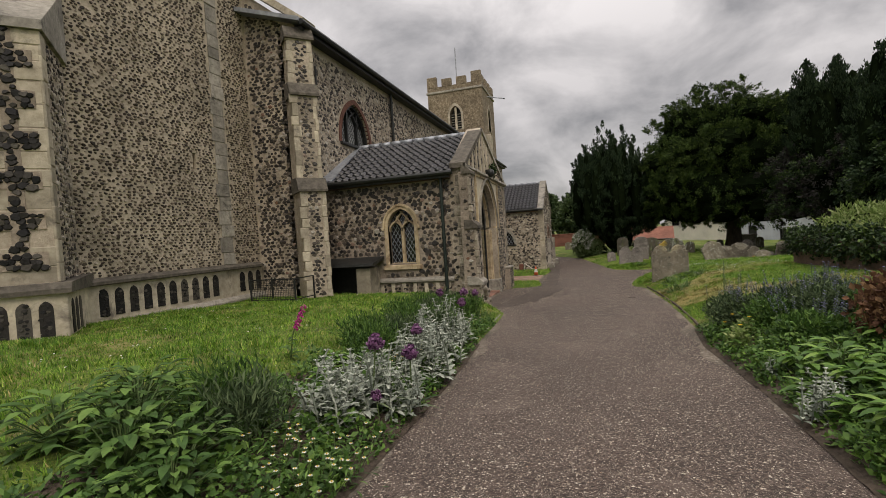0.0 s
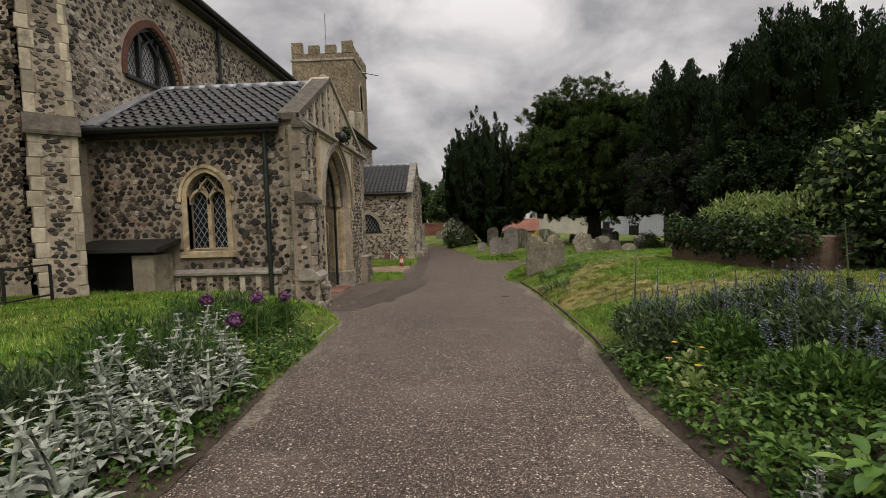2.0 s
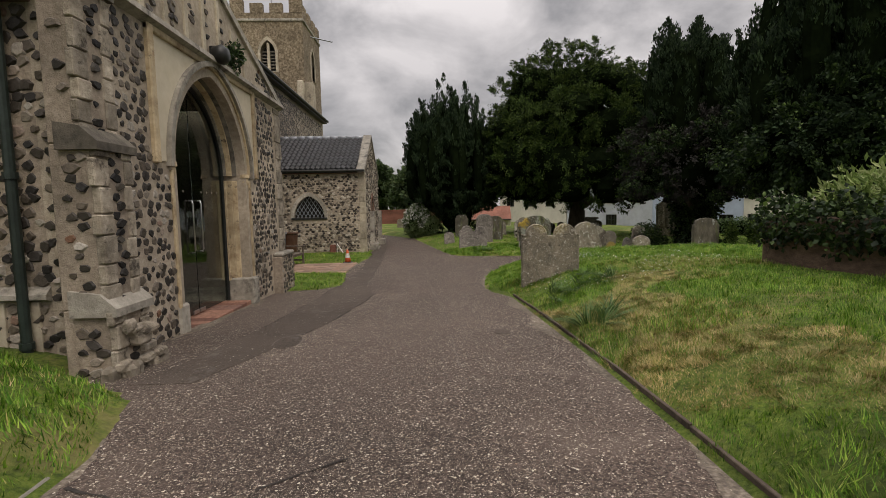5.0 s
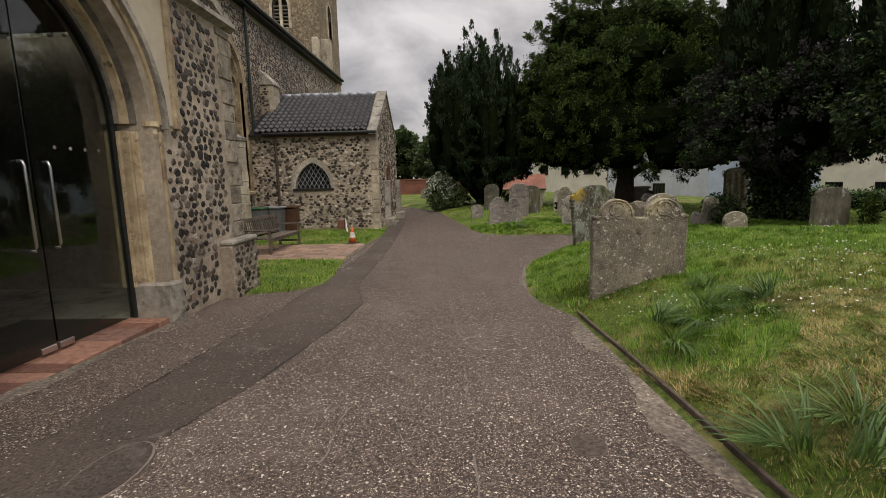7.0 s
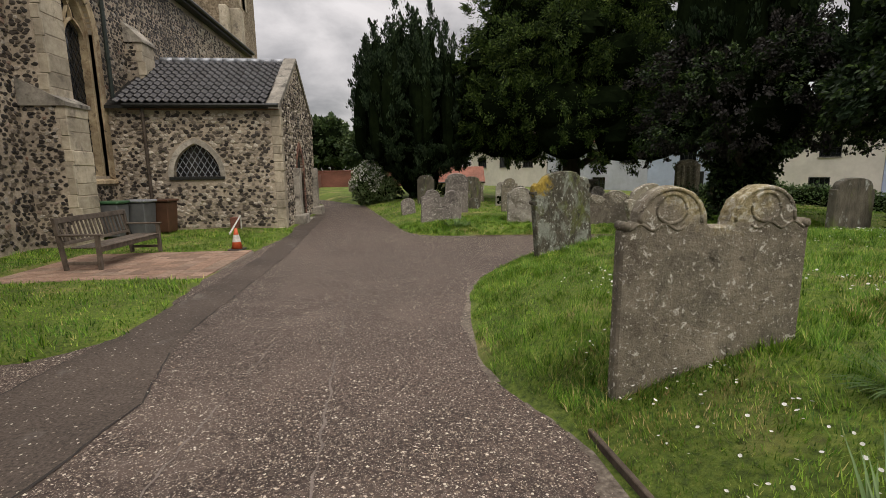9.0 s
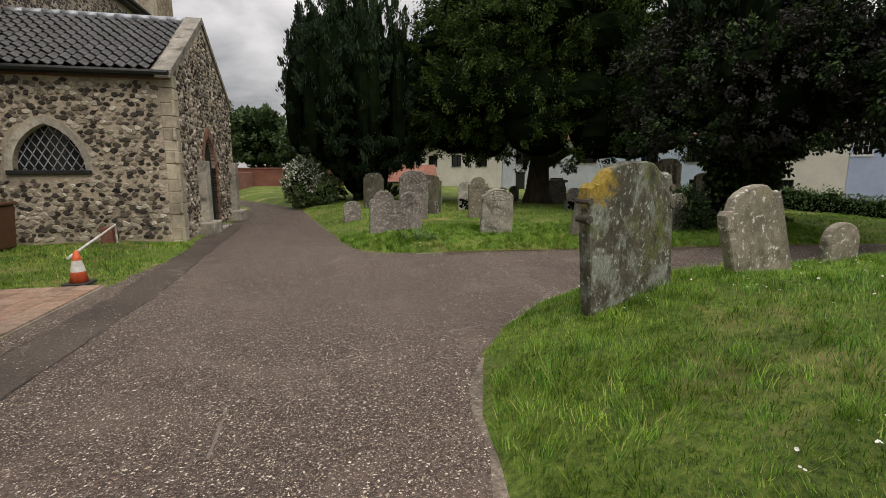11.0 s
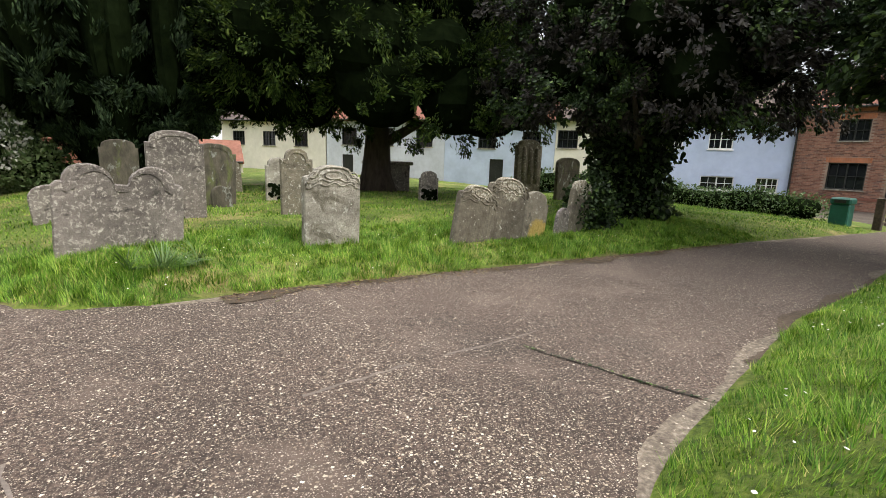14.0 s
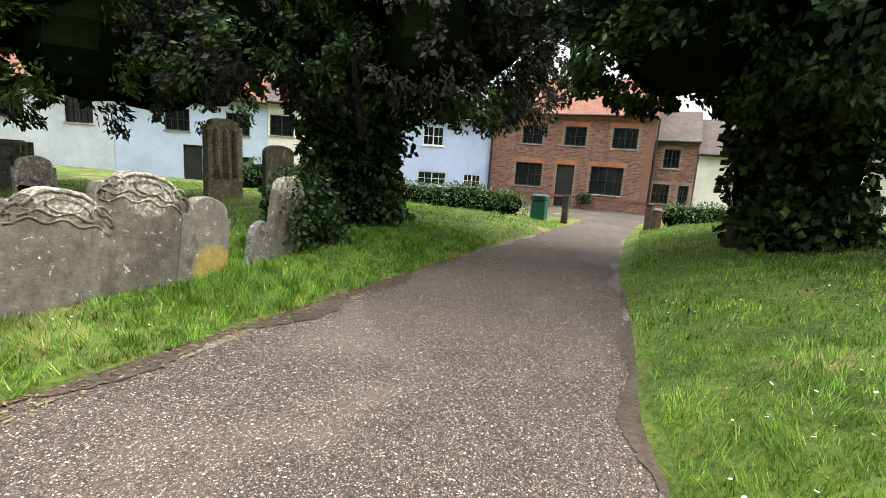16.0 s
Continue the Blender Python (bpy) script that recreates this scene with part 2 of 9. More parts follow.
def chipped(name, binder, worn, amount):
    """Old asphalt: dark binder, pale and dark stone aggregate showing at its surface, larger worn patches."""
    m = surface(name, binder, 42, 0.93, 0.0, None, 0.3, 0.5, [(worn, 0.9, 0.52, 0.74), ((0.032, 0.026, 0.022), 0.6, 0.6, 0.8)])
    nt = m.node_tree; b = nt.nodes["Principled BSDF"]
    col = b.inputs["Base Color"].links[0].from_socket
    geo = nt.nodes.new("ShaderNodeNewGeometry")
    heights = []
    for sc, keep, colours in ((95.0, amount, [(0.0, (0.1, 0.078, 0.062)), (0.5, (0.26, 0.215, 0.17)), (1.0, (0.58, 0.51, 0.42))]), (170.0, amount * 1.2, [(0.0, (0.09, 0.073, 0.06)), (1.0, (0.34, 0.3, 0.25))])):
        v = nt.nodes.new("ShaderNodeTexVoronoi"); v.inputs["Scale"].default_value = sc
        nt.links.new(geo.outputs["Position"], v.inputs["Vector"])
        sp = nt.nodes.new("ShaderNodeSeparateColor"); nt.links.new(v.outputs["Color"], sp.inputs[0])
        pick = nt.nodes.new("ShaderNodeMath"); pick.operation = "LESS_THAN"; pick.inputs[1].default_value = keep
        nt.links.new(sp.outputs[0], pick.inputs[0])
        near_ = nt.nodes.new("ShaderNodeMapRange"); near_.inputs[1].default_value, near_.inputs[2].default_value = 0.48, 0.36
        nt.links.new(v.outputs["Distance"], near_.inputs[0])
        both = nt.nodes.new("ShaderNodeMath"); both.operation = "MULTIPLY"
        nt.links.new(pick.outputs[0], both.inputs[0]); nt.links.new(near_.outputs[0], both.inputs[1])
        r = ramp_node(nt, colours); nt.links.new(sp.outputs[1], r.inputs[0])
        col = mix_node(nt, both.outputs[0], col, r.outputs[0])
        heights.append(both.outputs[0])
    nt.links.new(col, b.inputs["Base Color"])
    n = noise_node(nt, geo.outputs["Position"], 90.0, 5.0, 0.7)
    ad = nt.nodes.new("ShaderNodeMath"); ad.operation = "ADD"
    nt.links.new(n.outputs["Fac"], ad.inputs[0]); nt.links.new(heights[0], ad.inputs[1])
    bn = nt.nodes.new("ShaderNodeBump"); bn.inputs["Strength"].default_value, bn.inputs["Distance"].default_value = 0.7, 0.004
    nt.links.new(ad.outputs[0], bn.inputs["Height"]); nt.links.new(bn.outputs[0], b.inputs["Normal"])
    return m


M_asphalt = chipped("worn_chipped_asphalt", [(0.34, (0.021, 0.0138, 0.011)), (0.5, (0.056, 0.0385, 0.031)), (0.66, (0.145, 0.105, 0.085))], (0.115, 0.085, 0.069), 0.24)
M_sand = surface("sandy_path_edge", [(0.3, (0.075, 0.06, 0.048)), (0.5, (0.17, 0.14, 0.11)), (0.7, (0.33, 0.285, 0.23))], 26, 0.97, 0.6, 60, 0.4, 1.5)
M_rubble = surface("rough_rubble_stone", [(0.3, (0.19, 0.16, 0.12)), (0.55, (0.36, 0.315, 0.25)), (0.8, (0.52, 0.475, 0.395))], 7, 0.95, 0.9, 16, 0.5, 2.0, [((0.075, 0.063, 0.05), 5.0, 0.55, 0.65)], objrand=0.35)
M_asphalt2 = surface("smooth_patched_asphalt", [(0.36, (0.045, 0.034, 0.027)), (0.64, (0.12, 0.095, 0.076))], 50, 0.92, 0.6, 120, 0.4, 0.7, [((0.17, 0.15, 0.13), 1.3, 0.6, 0.72)])
M_chip = by_island("stone_chips", [(0.0, (0.16, 0.125, 0.095)), (0.4, (0.31, 0.255, 0.195)), (0.7, (0.52, 0.45, 0.36)), (0.95, (0.72, 0.66, 0.56)), (1.0, (0.34, 0.22, 0.14))], 0.8, 0.3, 60, 0)
M_soil = surface("garden_soil", [(0.3, (0.045, 0.033, 0.023)), (0.7, (0.12, 0.09, 0.064))], 25, 0.97, 0.8, 50, 0.4, 1.5)
M_ground = surface("mown_lawn", [(0.3, (0.035, 0.06, 0.008)), (0.48, (0.1, 0.155, 0.016)), (0.62, (0.16, 0.215, 0.03)), (0.8, (0.24, 0.25, 0.07))], 22, 0.95, 1.0, 60, 0.5, 0.9,
                   [((0.3, 0.25, 0.10), 0.7, 0.52, 0.7)])
M_grass = by_island("grass_blades", [(0.0, (0.03, 0.09, 0.008)), (0.3, (0.08, 0.195, 0.016)), (0.65, (0.17, 0.33, 0.034)), (0.92, (0.29, 0.43, 0.07)), (1.0, (0.5, 0.45, 0.19))], 0.6, 0.25, 9, 0, trans=0.25, mottle=(1.6, (0.62, 0.72, 0.6), (1.34, 1.2, 1.15)))
M_grass_dry = by_island("dry_grass_blades", [(0.0, (0.12, 0.15, 0.03)), (0.35, (0.3, 0.26, 0.085)), (0.7, (0.47, 0.38, 0.18)), (1.0, (0.62, 0.5, 0.28))], 0.75, 0.25, 9, 0, trans=0.2, mottle=(1.3, (0.6, 0.68, 0.6), (1.2, 1.12, 1.1)))
M_cypress = by_island("blue_green_cypress_sprays", [(0.0, (0.007, 0.015, 0.007)), (0.5, (0.02, 0.038, 0.017)), (1.0, (0.05, 0.08, 0.034))], 0.75, 0.12, 1.2, 0, trans=0.1)
M_yew_light = by_island("yew_fresh_needles", [(0.0, (0.006, 0.014, 0.004)), (0.45, (0.026, 0.052, 0.009)), (0.8, (0.066, 0.11, 0.02)), (1.0, (0.14, 0.19, 0.042))], 0.7, 0.15, 1.0, 0, trans=0.14)
M_ivy = by_island("ivy_leaves", [(0.0, (0.008, 0.018, 0.006)), (0.5, (0.02, 0.042, 0.012)), (0.85, (0.05, 0.09, 0.024)), (1.0, (0.12, 0.19, 0.045))], 0.5, 0.25, 2, 0, trans=0.13)
M_plum = by_island("dark_plum_leaves", [(0.0, (0.012, 0.013, 0.011)), (0.5, (0.026, 0.023, 0.021)), (1.0, (0.06, 0.055, 0.045))], 0.55, 0.25, 2, 0, trans=0.13)
# Near-black: shade between leaves put into the colour; headstone moss shares it.
M_core = surface("foliage_shade_core", [(0.3, (0.004, 0.007, 0.003)), (0.7, (0.010, 0.016, 0.006))], 4, 1.0, 0.8, 9, 0.4, spec=0.0)
M_bark = surface("yew_bark", [(0.3, (0.035, 0.026, 0.02)), (0.7, (0.09, 0.07, 0.055))], 8, 0.95, 0.9, 20, 0.4, stretch=(1, 1, 0.25))
M_stone = surface("lichened_headstone", [(0.3, (0.16, 0.14, 0.105)), (0.7, (0.3, 0.27, 0.21))], 11, 0.93, 0.6, 30, 0.45, 1.6,
                  [((0.10, 0.09, 0.065), 3.1, 0.52, 0.66), ((0.20, 0.18, 0.08), 2.1, 0.58, 0.72), ((0.56, 0.55, 0.49), 15.0, 0.59, 0.62), ((0.5, 0.48, 0.42), 42.0, 0.63, 0.66)], objrand=0.18)
M_stone_dark = surface("dark_weathered_headstone", [(0.3, (0.055, 0.05, 0.038)), (0.7, (0.14, 0.125, 0.095))], 9, 0.93, 0.6, 30, 0.45, 1.4,
                  [((0.33, 0.35, 0.32), 6.0, 0.57, 0.66), ((0.11, 0.13, 0.045), 2.4, 0.55, 0.68), ((0.045, 0.04, 0.032), 4.0, 0.58, 0.68)], stretch=(1, 1, 0.45), objrand=0.18)
M_stone_blotch = surface("white_blotched_headstone", [(0.3, (0.13, 0.115, 0.105)), (0.7, (0.24, 0.215, 0.195))], 9, 0.93, 0.6, 30, 0.4, 1.4,
                  [((0.40, 0.37, 0.33), 20.0, 0.53, 0.62), ((0.06, 0.055, 0.05), 4.0, 0.56, 0.66), ((0.5, 0.48, 0.43), 9.0, 0.62, 0.66)], objrand=0.18)
M_teak = surface("weathered_bench_wood", [(0.3, (0.06, 0.047, 0.036)), (0.7, (0.15, 0.122, 0.096))], 12, 0.85, 0.35, 50, 0.35, 2, stretch=(1, 1, 0.5), objrand=0.25)
M_plank = surface("damp_timber_edging", [(0.3, (0.05, 0.036, 0.026)), (0.7, (0.13, 0.10, 0.075))], 14, 0.9, 0.4, 40, 0.4, 2)


def patchy(name, stops, patch, centre, radius, feather, **kw):
    """A weathered stone with one patch of lichen of its own, round a point of the object."""
    m = surface(name, stops, **kw)
    nt = m.node_tree; b = nt.nodes["Principled BSDF"]
    old = b.inputs["Base Color"].links[0].from_socket
    tc = nt.nodes.new("ShaderNodeTexCoord")
    sub = nt.nodes.new("ShaderNodeVectorMath"); sub.operation = "DISTANCE"
    nt.links.new(tc.outputs["Object"], sub.inputs[0]); sub.inputs[1].default_value = centre
    n = noise_node(nt, tc.outputs["Object"], 9.0, 6.0, 0.7, 0.5)
    ad = nt.nodes.new("ShaderNodeMath"); ad.operation = "MULTIPLY_ADD"
    nt.links.new(n.outputs["Fac"], ad.inputs[0]); ad.inputs[1].default_value = feather
    nt.links.new(sub.outputs["Value"], ad.inputs[2])
    mr = nt.nodes.new("ShaderNodeMapRange"); mr.inputs[1].default_value, mr.inputs[2].default_value = radius + feather * 0.62, radius + feather * 0.42
    nt.links.new(ad.outputs[0], mr.inputs[0])
    n2 = noise_node(nt, tc.outputs["Object"], 26.0, 5.0, 0.7)
    r2 = ramp_node(nt, patch); nt.links.new(n2.outputs["Fac"], r2.inputs[0])
    nt.links.new(mix_node(nt, mr.outputs[0], old, r2.outputs[0]), b.inputs["Base Color"])
    return m


# ---------------- mesh helpers ----------------
class Shape:
    """Vertices and faces that become one mesh."""
    def __init__(self):
        self.v, self.f = [], []

    def add(self, verts, faces):
        o = len(self.v)
        self.v.extend(tuple(p) for p in verts)
        self.f.extend(tuple(o + i for i in f) for f in faces)
        return self

    def box(self, x0, x1, y0, y1, z0, z1, c=0.0, m=None):
        if c <= 0:
            vs = [(x, y, z) for z in (z0, z1) for y in (y0, y1) for x in (x0, x1)]
            fs = [(0, 2, 3, 1), (4, 5, 7, 6), (0, 1, 5, 4), (2, 6, 7, 3), (0, 4, 6, 2), (1, 3, 7, 5)]
        else:
            lo, hi = (x0, y0, z0), (x1, y1, z1)
            vs, idx = [], {}
            for sx in (0, 1):
                for sy in (0, 1):
                    for sz in (0, 1):
                        s = (sx, sy, sz)
                        for a in range(3):
                            p = [(hi[k] if s[k] else lo[k]) if k == a else (hi[k] - c if s[k] else lo[k] + c) for k in range(3)]
                            idx[(s, a)] = len(vs); vs.append(p)
            fs = []
            for a in range(3):
                u, w = (a + 1) % 3, (a + 2) % 3
                for sa in (0, 1):
                    ring = []
                    for su, sw in ((0, 0), (1, 0), (1, 1), (0, 1)):
                        s = [0, 0, 0]; s[a], s[u], s[w] = sa, su, sw
                        ring.append(idx[(tuple(s), a)])
                    fs.append(ring if sa else ring[::-1])
                for su in (0, 1):
                    for sw in (0, 1):
                        s0, s1 = [0, 0, 0], [0, 0, 0]
                        s0[a], s0[u], s0[w] = 0, su, sw
                        s1[a], s1[u], s1[w] = 1, su, sw
                        q = [idx[(tuple(s0), u)], idx[(tuple(s1), u)], idx[(tuple(s1), w)], idx[(tuple(s0), w)]]
                        fs.append(q if su == sw else q[::-1])
            for s in [(i, j, k) for i in (0, 1) for j in (0, 1) for k in (0, 1)]:
                t = [idx[(s, 0)], idx[(s, 1)], idx[(s, 2)]]
                fs.append(t if sum(s) % 2 else t[::-1])
        if m is not None:
            vs = [m @ Vector(p) for p in vs]
        return self.add(vs, fs)

    def tube(self, pts, radii, n=8, caps=True):
        """A round tube along points."""
        pts = [Vector(p) for p in pts]
        rings = []
        for i, p in enumerate(pts):
            d = (pts[min(i + 1, len(pts) - 1)] - pts[max(i - 1, 0)]).normalized()
            a = d.cross(Vector((0, 0, 1)) if abs(d.z) < 0.95 else Vector((1, 0, 0))).normalized()
            b = d.cross(a)
            r = radii[i] if isinstance(radii, (list, tuple)) else radii
            rings.append([p + (a * math.cos(2 * math.pi * k / n) + b * math.sin(2 * math.pi * k / n)) * r for k in range(n)])
        o = len(self.v)
        for r in rings:
            self.v.extend(tuple(p) for p in r)
        for i in range(len(pts) - 1):
            for k in range(n):
                self.f.append((o + i * n + k, o + (i + 1) * n + k, o + (i + 1) * n + (k + 1) % n, o + i * n + (k + 1) % n))
        if caps:
            self.f.append(tuple(o + k for k in range(n)))
            self.f.append(tuple(o + (len(pts) - 1) * n + k for k in reversed(range(n))))
        return self

    def prism(self, outline, to3d, w0, w1):
        """An outline (u, v) carried from depth w0 to w1; to3d(u, v, w) gives the place. May be concave."""
        bm = bmesh.new()
        n = len(outline)
        f = bm.faces.new([bm.verts.new(to3d(u, v, w0)) for u, v in outline])
        g = bm.faces.new([bm.verts.new(to3d(u, v, w1)) for u, v in reversed(outline)])
        bmesh.ops.triangulate(bm, faces=[f, g])
        bm.verts.ensure_lookup_table()
        for i in range(n):
            j = (i + 1) % n
            bm.faces.new([bm.verts[i], bm.verts[n + n - 1 - i], bm.verts[n + n - 1 - j], bm.verts[j]])
        bm.verts.index_update()
        self.add([v.co[:] for v in bm.verts], [[v.index for v in f.verts] for f in bm.faces])
        bm.free()
        return self

    def band(self, inner, outer, to3d, w0, w1):
        """A strip between two open polylines of equal length, w0 to w1 deep (arch mouldings)."""
        n = len(inner)
        vs = [to3d(u, v, w) for w in (w0, w1) for line in (inner, outer) for u, v in line]
        fs = []
        for i in range(n - 1):
            a, b, c, d = i, n + i, 2 * n + i, 3 * n + i
            fs += [(a, a + 1, b + 1, b), (c, d, d + 1, c + 1), (a, c, c + 1, a + 1), (b, b + 1, d + 1, d)]
        fs += [(0, n, 3 * n, 2 * n), (n - 1, 3 * n - 1, 4 * n - 1, 2 * n - 1)]
        return self.add(vs, fs)

    def mesh(self, name, material, smooth=False):
        me = bpy.data.meshes.new(name)
        me.from_pydata(self.v, [], self.f)
        me.materials.append(material)
        bm = bmesh.new(); bm.from_mesh(me); bmesh.ops.recalc_face_normals(bm, faces=bm.faces[:]) if len(self.f) < 3000 else None
        if smooth:
            for f in bm.faces:
                f.smooth = True
        bm.to_mesh(me); bm.free()
        return me


def part(name, shape, material, parent=None, label="", smooth=False, m=None):
    ob = new(name, shape.mesh(name, material, smooth) if isinstance(shape, Shape) else shape)
    if parent is not None:
        ob.parent = parent
    if m is not None:
        ob.matrix_basis = m
    return tagged(ob, label)


def thing(name, label, category, group="", kind="", at=(0, 0, 0)):
    ob = new(name)
    ob.location = at
    return tagged(ob, label, category, group, kind)


def raw_mesh(name, verts, faces, material, smooth=False):
    """A large mesh straight from arrays."""
    me = bpy.data.meshes.new(name)
    me.from_pydata(verts.tolist() if hasattr(verts, "tolist") else verts, [], faces.tolist() if hasattr(faces, "tolist") else faces)
    me.materials.append(material)
    if smooth:
        me.polygons.foreach_set("use_smooth", [True] * len(me.polygons))
    return me


def face_x(x):
    """A wall plane looking along +x: u = y, v = z, w = out of the wall."""
    return lambda u, v, w: (x + w, u, v)


def face_y(y):
    """A wall plane looking along -y: u = x, v = z, w = out of the wall."""
    return lambda u, v, w: (u, y - w, v)


def arch(c, a, z0, zs, rise, n=10):
    """A pointed arch's open outline, from its left foot over the apex to its right foot."""
    R = (a * a + rise * rise) / (2 * a)
    top = math.asin(min(1, rise / R)) if R >= a else math.pi - math.asin(min(1, rise / R))
    left = [(c - a, z0)] + [(c - a + R - R * math.cos(top * i / n), zs + R * math.sin(top * i / n)) for i in range(n + 1)]
    return left + [(2 * c - u, v) for u, v in reversed(left[:-1])]


def inside(poly, u, v):
    res = np.zeros(u.shape, bool)
    n = len(poly)
    for i in range(n):
        (x1, y1), (x2, y2) = poly[i], poly[(i + 1) % n]
        if y1 == y2:
            continue
        res ^= ((y1 > v) != (y2 > v)) & (u < (x2 - x1) * (v - y1) / (y2 - y1) + x1)
    return res


def rect(u0, u1, v0, v1):
    return [(u0, v0), (u1, v0), (u1, v1), (u0, v1)]


def flint_work(name, outline, holes, to3d, cell, material, parent, seed=1, proud=0.022, pick=None, ratio=1.35, keep=0.94, fill=1.0):
    """Rough flints laid in courses over an outline, each its own lump. pick: (u0, u1, v0, v1), where up to 280 flints become parts."""
    rng = np.random.default_rng(seed)
    us, vs = [p[0] for p in outline], [p[1] for p in outline]
    cu, cv = cell * ratio, cell * 0.86
    nu, nv = int((max(us) - min(us)) / cu) + 1, int((max(vs) - min(vs)) / cv) + 1
    gu, gv = np.meshgrid(np.arange(nu), np.arange(nv))
    u = (min(us) + (gu + 0.5 * (gv % 2) + rng.uniform(0.2, 0.8, gu.shape)) * cu).ravel()
    v = (min(vs) + (gv + rng.uniform(0.3, 0.7, gu.shape)) * cv).ravel()
    ok = inside(outline, u, v) & (rng.random(u.shape) < keep)
    for m_ in (0.3 * cell, -0.3 * cell):
        ok &= inside(outline, u + m_, v) & inside(outline, u, v + m_)
    for h in holes:
        for du, dv in ((0, 0), (0.4 * cell, 0), (-0.4 * cell, 0), (0, 0.35 * cell), (0, -0.35 * cell)):
            ok &= ~inside(h, u + du, v + dv)
    u, v = u[ok], v[ok]
    N, K = len(u), 7
    ang = np.linspace(0, 2 * np.pi, K, endpoint=False)[None] + rng.uniform(-0.3, 0.3, (N, K))
    size = rng.choice([0.66, 0.88, 1.0, 1.2], N, p=[0.2, 0.35, 0.33, 0.12])[:, None]
    rad = rng.uniform(0.42, 0.68, (N, K)) * cell * size * fill
    tilt = rng.uniform(-0.35, 0.35, N)[:, None]
    ex, ey = np.cos(ang) * rad * ratio * 0.93, np.sin(ang) * rad * 0.9
    rx, ry = ex * np.cos(tilt) - ey * np.sin(tilt), ex * np.sin(tilt) + ey * np.cos(tilt)
    h = rng.uniform(0.5, 1.2, (N, 1)) * proud
    lean = rng.uniform(-0.35, 0.35, (N, 2))
    rings = []
    for s, w in ((1.0, -0.004), (0.72, 1.0)):
        uu, vv = u[:, None] + rx * s, v[:, None] + ry * s
        ww = (h * w if w > 0 else np.full((N, 1), w)) + np.zeros((N, K))
        if w > 0:
            ww = ww + (lean[:, :1] * np.cos(ang) + lean[:, 1:] * np.sin(ang)) * h
        rings.append(np.stack([uu, vv, ww], 2))
    P = np.concatenate(rings, 1).reshape(-1, 3)
    x0, x1, x2, x3 = (np.array(to3d(*q), float) for q in ((0, 0, 0), (1, 0, 0), (0, 1, 0), (0, 0, 1)))
    V = x0 + P[:, :1] * (x1 - x0) + P[:, 1:2] * (x2 - x0) + P[:, 2:3] * (x3 - x0)
    fl = np.linalg.det(np.stack([x1 - x0, x2 - x0, x3 - x0])) > 0
    one = [(k, (k + 1) % K, K + (k + 1) % K, K + k) for k in range(K)] + [tuple(K + k for k in range(K))]
    if not fl:
        one = [f[::-1] for f in one]
    chosen = np.zeros(N, bool)
    if pick:
        chosen = (u > pick[0]) & (u < pick[1]) & (v > pick[2]) & (v < pick[3])
        chosen &= np.cumsum(chosen) <= 280
    V = V.reshape(N, 2 * K, 3)
    rest = np.flatnonzero(~chosen)
    faces = []
    for k in range(len(rest)):
        faces.extend([tuple(i + k * 2 * K for i in f) for f in one])
    ob = part(name, raw_mesh(name, V[rest].reshape(-1, 3), faces, material), None, parent)
    tagged(ob, kind="stuff")
    for i in np.flatnonzero(chosen):
        c = V[i].mean(0)
        ob = part("flint", raw_mesh("flint", V[i] - c, one, material), None, parent)
        ob.location = c.tolist()

# ---------------- lie of the land ----------------
RIGHT_Y = [-40, 3.3, 5.2, 7.4, 9.0, 11.4, 13.0, 17.45, 18.3, 18.9, 19.9, 20.6, 21.4, 22.5, 23.3, 24.25]
RIGHT_X = [1.5, 1.52, 1.57, 1.5, 1.66, 1.75, 1.78, 1.73, 1.45, 1.36, 1.47, 1.57, 1.69, 2.04, 2.54, 3.5]
LEFT_Y = [-40, 2.6, 4.75, 6.3, 8.0, 9.4, 11.3, 12.3, 12.9, 19.15, 19.3, 20.0, 21.5, 23.05, 26.4, 29.8, 31.3, 37.5, 42.7, 48, 60]
LEFT_X = [-1.6, -1.62, -1.7, -1.8, -1.95, -2.0, -2.15, -2.55, -3.44, -3.44, -2.62, -2.1, -2.25, -2.55, -2.74, -2.45, -2.72, -2.72, -3.3, -6.5, -16]
SOUTH_X = [3.5, 4.4, 5.13, 6.3, 7.4, 8.1, 9.2, 10.7, 12.6, 14.5, 20.0, 24.0, 60]
SOUTH_Y = [24.25, 24.6, 24.76, 25.0, 25.22, 25.36, 25.42, 25.52, 25.75, 25.9, 26.05, 25.95, 26]
NORTH_X = [0, 2.4, 3.76, 10.7, 14.2, 21.3, 24.0, 60]
NORTH_Y = [28.6, 28.58, 28.66, 28.6, 28.6, 28.2, 28.1, 28]
CORNER_Y = [28.58, 28.7, 28.9, 29.3, 30.0, 32.4, 41.4, 46, 60]
CORNER_X = [2.4, 1.9, 1.45, 1.18, 0.97, 0.57, -0.9, -3.2, -11]


def path_z(x, y):
    return -0.041 * np.clip(y, -40, 26) - 0.018 * np.clip(np.asarray(x) - 2, 0, 25)


def beyond(x, y):
    """Metres outside the path: on the church's side, on the south lawn, on the north lawn (negative on the path)."""
    left = np.interp(y, LEFT_Y, LEFT_X) - x
    south = np.minimum(x - np.interp(y, RIGHT_Y, RIGHT_X), np.interp(x, SOUTH_X, SOUTH_Y) - y)
    north = np.minimum(x - np.interp(y, CORNER_Y, CORNER_X), y - np.interp(x, NORTH_X, NORTH_Y))
    return left, south, north


